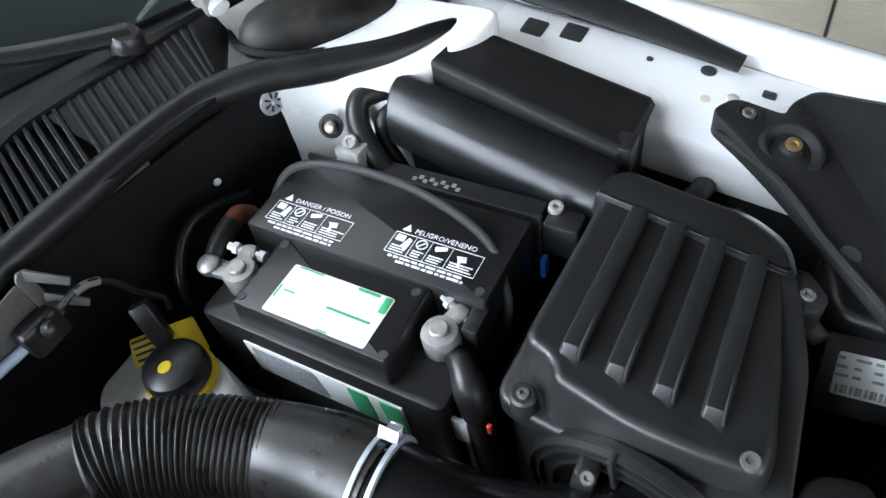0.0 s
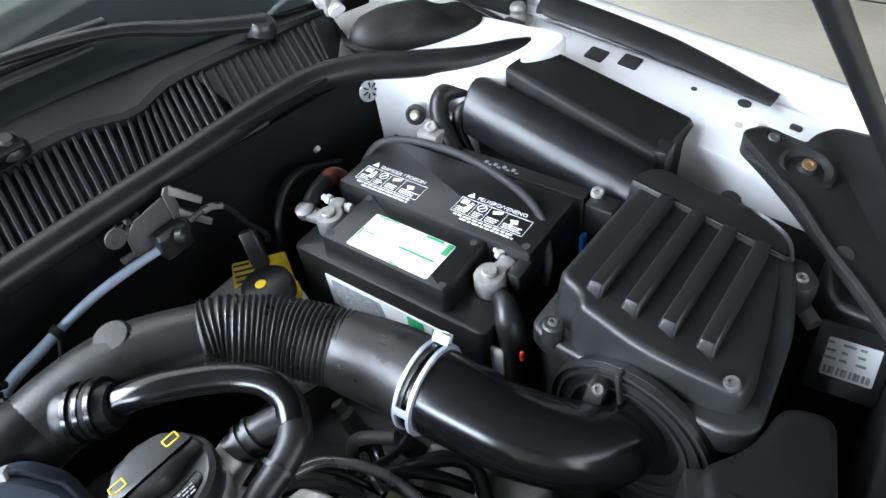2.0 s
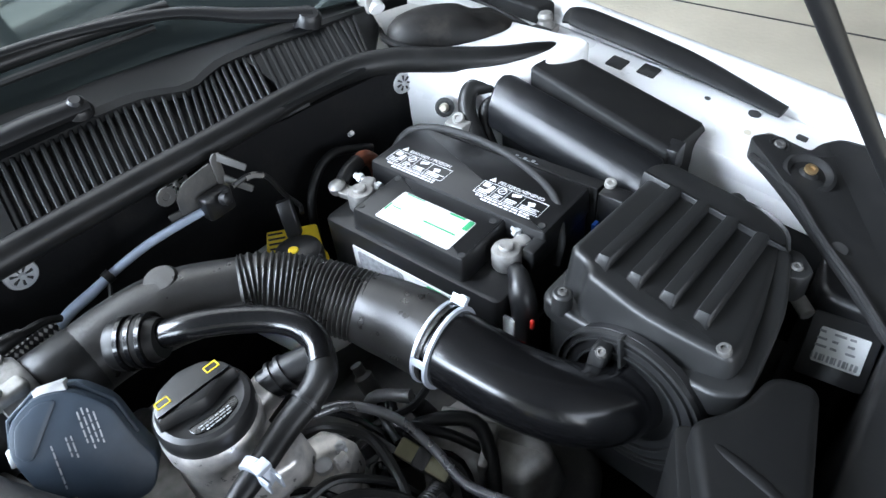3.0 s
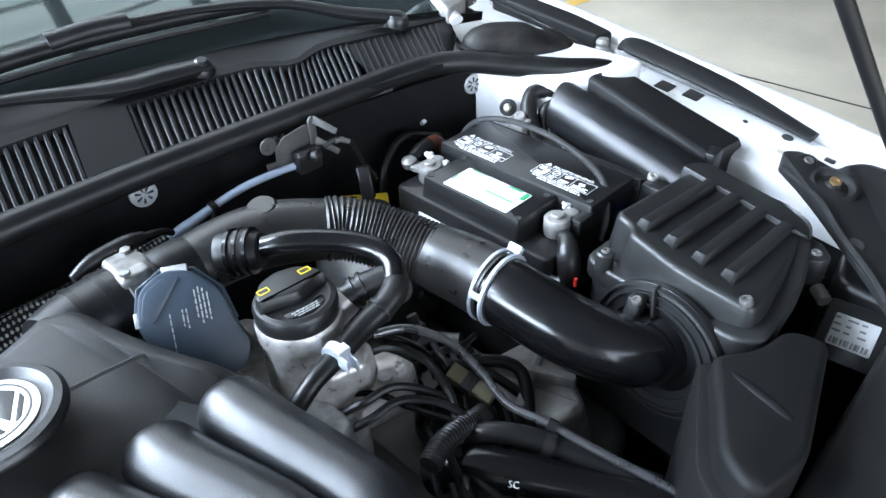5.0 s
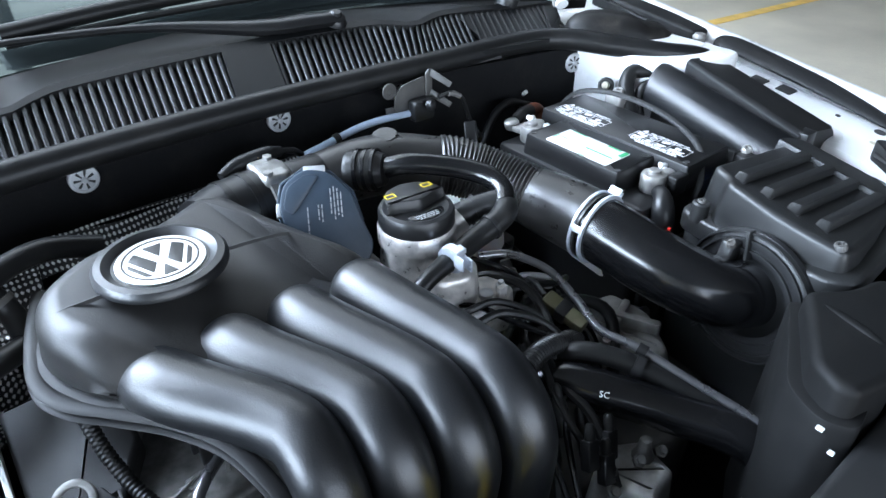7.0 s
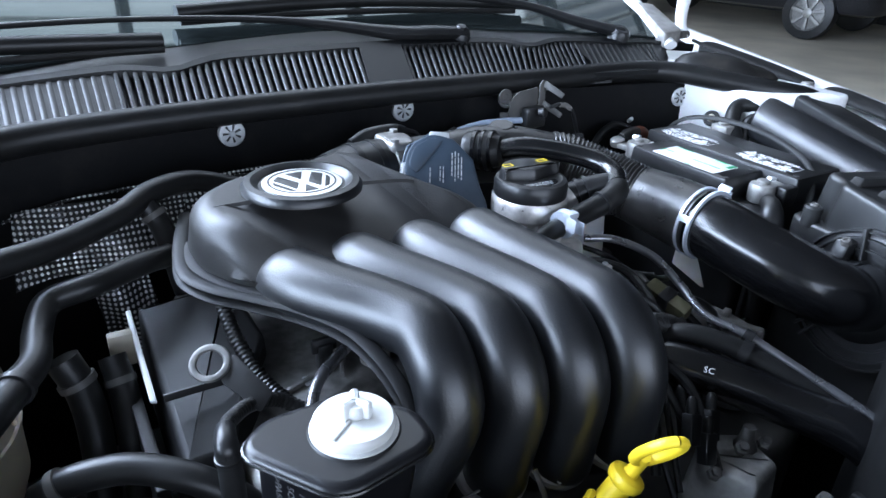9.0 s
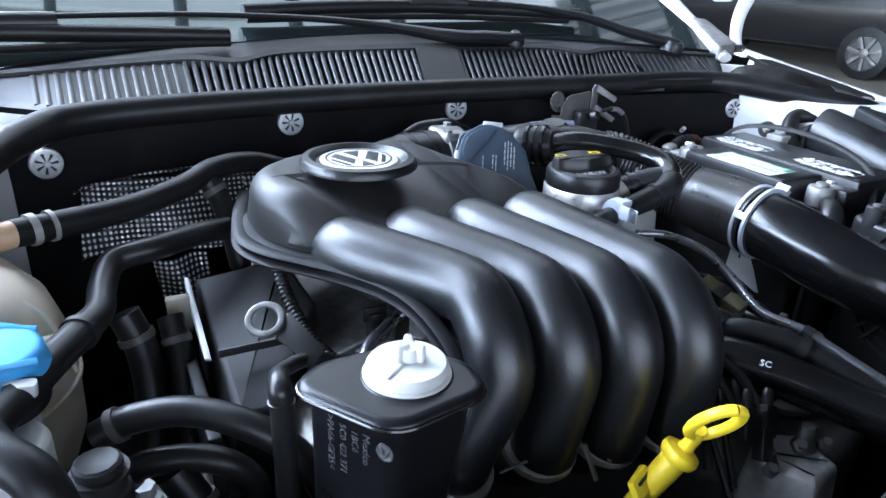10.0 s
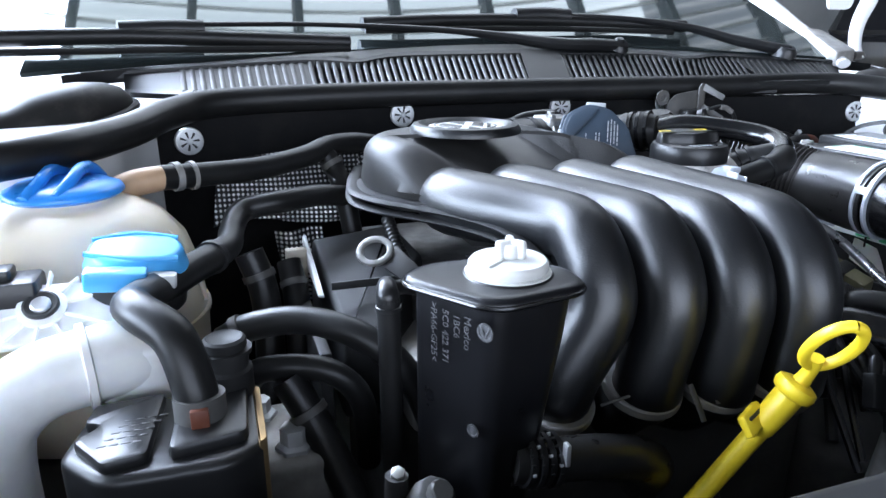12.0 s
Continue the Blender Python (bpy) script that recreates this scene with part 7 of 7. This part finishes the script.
ha = thing("hinge_arm", (0.615, 0.06, 1.0), "white painted bonnet hinge arm rising from the wing", "hinge")
part("lever", tube([(0.612, 0.050, 0.995), (0.622, 0.070, 1.020), (0.640, 0.085, 1.055), (0.665, 0.090, 1.10), (0.68, 0.09, 1.16)], [0.010, 0.011, 0.012, 0.014, 0.016], 8, 6, flat=0.45), WHITE, ha)
part("plate", slab([(-0.05, 0.0), (0.0, 0.0), (0.02, 0.05), (0.02, 0.11), (-0.06, 0.11)], -0.003, 0.003, 0.01, 0.001, frame_on((0.63, 0.10, 1.075), (1, 0.1, 0), (0, -1, 0.1))), WHITE, ha)
part("pin", lathe([(0.007, -0.012), (0.007, 0.012), (0, 0.012)], toward((0.613, 0.052, 0.998), (1, 0.2, 0)), 12), DARK, ha)

prop = thing("bonnet_prop", (0.616, -0.679, 0.82), "slim black bonnet prop rod", "prop rod")
PR = [Vector((0.64, -0.6895, 0.79)).lerp(Vector((0.3, -0.542, 1.227)), t) for t in (0, 0.5, 1.0, 1.5, 1.9)]
part("rod", sweep(bmesh.new(), PR, 0.0065, 12), PLASTIC, prop)
part("pivot", lathe([(0.012, -0.01), (0.012, 0.01), (0, 0.01)], toward(PR[0], (0, 1, 0.2)), 14), PLASTIC, prop)

# ---- lettering and marks ----
U = Vector((0.034, -0.059, 0)).normalized()
CN = Vector((U.y, -U.x, 0))
P0 = Vector((-0.352, -0.484, 0))
for words, u, z, size in (("Mexico", 0.0430, 0.873, 0.0074), ("1BC6", 0.0350, 0.872, 0.0068), ("5C0 422 371", 0.0262, 0.873, 0.0068), (">PA66-GF25<", 0.0170, 0.8755, 0.0068)):
    p = P0 + U * u + CN * 0.0006
    m = Matrix(((0, U.x, CN.x, p.x), (0, U.y, CN.y, p.y), (-1, 0, 0, z), (0, 0, 0, 1)))
    text(words, size, m, MOULD, can, "moulded_word")
m = Matrix(((0, U.x, CN.x, 0), (0, U.y, CN.y, 0), (-1, 0, 0, 0), (0, 0, 0, 1)))
p = P0 + U * 0.0600
m.translation = (p.x, p.y, 0.867)
part("lower_badge", lathe([(0.0045, 0.0002), (0.0045, 0.0008), (0.0034, 0.0008), (0.0028, 0.0003), (0, 0.0003)], m @ pose(0.068, -0.008, 0), 20), MOULD, can)
part("moulded_badge", lathe([(0.0058, 0.0002), (0.0058, 0.0010), (0.0046, 0.0010), (0.0040, 0.0005), (0, 0.0005)], m, 24), MOULD, can)
for k in range(2):
    band_m = m @ pose(0, -0.0015 + 0.003 * k, 0.0006, 0, 0, 28 - 56 * k)
    part("moulded_badge_bar", box(-0.0042, -0.0006, 0, 0.0042, 0.0006, 0.0006, 0.0001, m=band_m), MOULD, can)
# filler cap icons and print
for x, y in ((-0.023, 0.0135), (0.022, 0.0145)):
    bm = bmesh.new()
    slab(rect(x - 0.006, y - 0.004, x + 0.006, y - 0.0028), 0.9298, 0.9304, 0.0002, 0.0001, GM, 1, bm=bm)
    slab(rect(x - 0.006, y + 0.0028, x + 0.006, y + 0.004), 0.9298, 0.9304, 0.0002, 0.0001, GM, 1, bm=bm)
    slab(rect(x - 0.006, y - 0.004, x - 0.0048, y + 0.004), 0.9298, 0.9304, 0.0002, 0.0001, GM, 1, bm=bm)
    slab(rect(x + 0.0048, y - 0.004, x + 0.006, y + 0.004), 0.9298, 0.9304, 0.0002, 0.0001, GM, 1, bm=bm)
    part("cap_icon", bm, YELLOW, cap)
part("print_recess", slab([(-0.022, -0.013), (0.0, -0.0165), (0.022, -0.013), (0.020, -0.024), (0.0, -0.031), (-0.020, -0.024)], 0.9165, 0.9186, 0.006, 0.0008, GM, 4), GLOSS, cap)
for k, half in enumerate((0.0150, 0.0145, 0.0115)):
    x = -half
    while x < half - 0.002:
        w = min(random.uniform(0.0025, 0.0055), half - x)
        part("cap_print", slab(rect(x, -0.0205 - 0.0030 * k, x + w, -0.0193 - 0.0030 * k), 0.9184, 0.9189, 0.0002, 0.0001, GM, 1), GREYPR, cap)
        x += w + 0.001
# print on the throttle cover: lines that run down its face
random.seed(3)
for x, y0, y1 in ((-0.022, 0.012, -0.024), (-0.011, 0.014, -0.002), (-0.0075, 0.014, -0.004), (0.002, 0.030, 0.004), (0.0055, 0.032, -0.002), (0.009, 0.030, 0.002), (0.0125, 0.026, 0.000)):
    y = y0
    while y > y1 + 0.002:
        h = min(random.uniform(0.003, 0.008), y - y1)
        part("cover_print", slab(rect(x, y - h, x + 0.0013, y), 0.0100, 0.0104, 0.0002, 0.0001, TM, 1), GREYPR, thr)
        y -= h + 0.0012
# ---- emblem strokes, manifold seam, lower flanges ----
for poly in (((-0.0085, 0.0235), (0.0, 0.0035), (0.0085, 0.0235)),
             ((-0.0245, 0.0105), (-0.0165, 0.0195), (-0.0045, -0.0045), (-0.0115, -0.0185)), ((0.0245, 0.0105), (0.0165, 0.0195), (0.0045, -0.0045), (0.0115, -0.0185)),
             ((-0.0275, -0.001), (-0.0262, 0.0065), (-0.0135, -0.0225), (-0.0190, -0.0200)), ((0.0275, -0.001), (0.0262, 0.0065), (0.0135, -0.0225), (0.0190, -0.0200)),
             ((-0.0065, -0.0265), (0.0, -0.0095), (0.0065, -0.0265))):
    part("emblem_inlay", slab(poly, 0.0035, 0.0047, 0.0012, 0.0003, EM, 2), SATIN, em)
part("emblem_groove", lathe([(0.0300, 0.0040), (0.0300, 0.0046), (0.0318, 0.0046), (0.0318, 0.0040)], EM, 48), SATIN, em)

for k in range(4):
    fx, fy, fz = ((-0.2355, -0.4655, 0.766), (-0.1645, -0.474, 0.770), (-0.107, -0.484, 0.770), (-0.052, -0.494, 0.770))[k]
    part("runner_flange", lathe([(0.0255, -0.004), (0.0295, -0.0040), (0.0305, -0.003), (0.0305, 0.0030), (0.0255, 0.004)], toward((fx, fy, fz), (0.0, 0.30, -0.95)), 30), GREYMET, man, "grey metal flange ring")
    part("lower_runner", tube([(fx, fy + 0.002, fz - 0.004), (fx, fy + 0.03, fz - 0.035), (fx, fy + 0.08, fz - 0.055)], 0.0235, 20, 5), MATTE, man)
for k in range(3):
    ex = -0.2014 + 0.0512 * (k + 0.5)
    part("web", slab([(ex - 0.010, -0.435), (ex + 0.010, -0.435), (ex + 0.012, -0.34), (ex - 0.012, -0.34)], 0.74, 0.862, 0.003, 0.003), SATIN, man)
part("lower_shell", slab([(-0.215, -0.30), (-0.05, -0.31), (-0.045, -0.42), (-0.16, -0.42)], 0.835, 0.872, 0.02, 0.006), SATIN, man)
part("flange_edge", tube([(-0.209, -0.487, 0.770), (-0.192, -0.490, 0.775), (-0.1754, -0.490, 0.776)], 0.0012, 8, 4), DARK, man)
for x, y, z in ((-0.1248, -0.494, 0.7907), (-0.140, -0.498, 0.781)):
    part("stay", tube([(x, y, z), (x + 0.001, y - 0.009, z - 0.011), (x + 0.002, y - 0.017, z - 0.022)], 0.0026, 8, 3, flat=0.35), DARK, man)
line = catmull([(-0.313, -0.125, 0.886), (-0.332, -0.189, 0.886), (-0.342, -0.250, 0.886), (-0.330, -0.288, 0.886), (-0.304, -0.318, 0.885), (-0.274, -0.352, 0.883), (-0.250, -0.392, 0.879), (-0.238, -0.430, 0.866), (-0.233, -0.457, 0.845), (-0.231, -0.470, 0.805)], 8)
part("seam_rail", sweep(bmesh.new(), [p + Vector((0.005, 0.003, 0.001)) for p in line], 0.0068, 10, flat=0.4), MATTE, man)
part("seam_rail", sweep(bmesh.new(), [p + Vector((0.004, 0.004, -0.008)) for p in line], 0.0068, 10, flat=0.4), MATTE, man)

# ---- parked dark car across the hall ----
suv = thing("parked_car", (8.7, 5.8, 0), "black parked car with alloy wheels across the workshop floor", "car")
CX, CY = 8.72, 5.79
SMX = pose(CX, CY, 0, 0, 0, 100)
part("body", slab([(-2.1, -0.85, 0.3), (2.1, -0.85, 0.3), (2.1, 0.85, 0.3), (-2.1, 0.85, 0.3)], 0.32, 1.05, 0.3, 0.10, SMX, 5), DARKCAR, suv)
part("cabin", slab([(-1.9, -0.80, 0.2), (1.1, -0.80, 0.2), (1.1, 0.80, 0.2), (-1.9, 0.80, 0.2)], 1.0, 1.65, 0.2, 0.12, SMX, 5, draft=0.16), DARKCAR, suv)
for sx in (-1.35, 1.35):
    for sy in (-0.80, 0.80):
        wm = SMX @ pose(sx, sy, 0.32, 90 if sy < 0 else -90, 0, 0)
        wh = part("wheel", lathe([(0.20, -0.11), (0.31, -0.09), (0.32, -0.05), (0.32, 0.05), (0.31, 0.09), (0.215, 0.10), (0.205, 0.06), (0, 0.05)], wm, 36), RUBBER, suv)
        rim = bmesh.new()
        for k in range(7):
            slab([(-0.018, 0.04), (0.018, 0.04), (0.026, 0.205), (-0.026, 0.205)], 0.05, 0.095, 0.01, 0.006, wm @ pose(0, 0, 0, 0, 0, 360 / 7 * k), 1, bm=rim)
        lathe([(0.06, 0.05), (0.06, 0.10), (0.05, 0.105), (0, 0.105)], wm, 20, rim)
        lathe([(0.195, 0.06), (0.210, 0.09), (0.218, 0.095), (0.218, 0.06)], wm, 36, rim)
        part("rim", rim, ALU, wh)

# ---- last small things ----
for x, y, z in ((0.052, -0.500, 0.742), (0.066, -0.512, 0.722), (0.082, -0.500, 0.735)):
    g = thing("wire_plug", (x, y, z - 0.03), "black plug on a cable in front of the engine", "plug", "wire plugs")
    part("shell", slab(rect(-0.008, -0.006, 0.008, 0.006), -0.016, 0.014, 0.002, 0.0015, toward((x, y, z), (0.3, 0.4, 0.8))), PLASTIC, g)
    part("boot", lathe([(0.0055, 0.012), (0.0055, 0.026), (0.003, 0.030), (0, 0.030)], toward((x, y, z), (0.3, 0.4, 0.8)), 10), RUBBER, g)
for x, y in ((0.690, -0.36), (0.735, -0.47), (0.684, -0.235)):
    part("body_plug", lathe([(0.006, -0.002), (0.006, 0.0012), (0.004, 0.002), (0, 0.002)], toward((x, y, rail_z(y)), (0, -0.147, 1)), 16), CREAM, body)
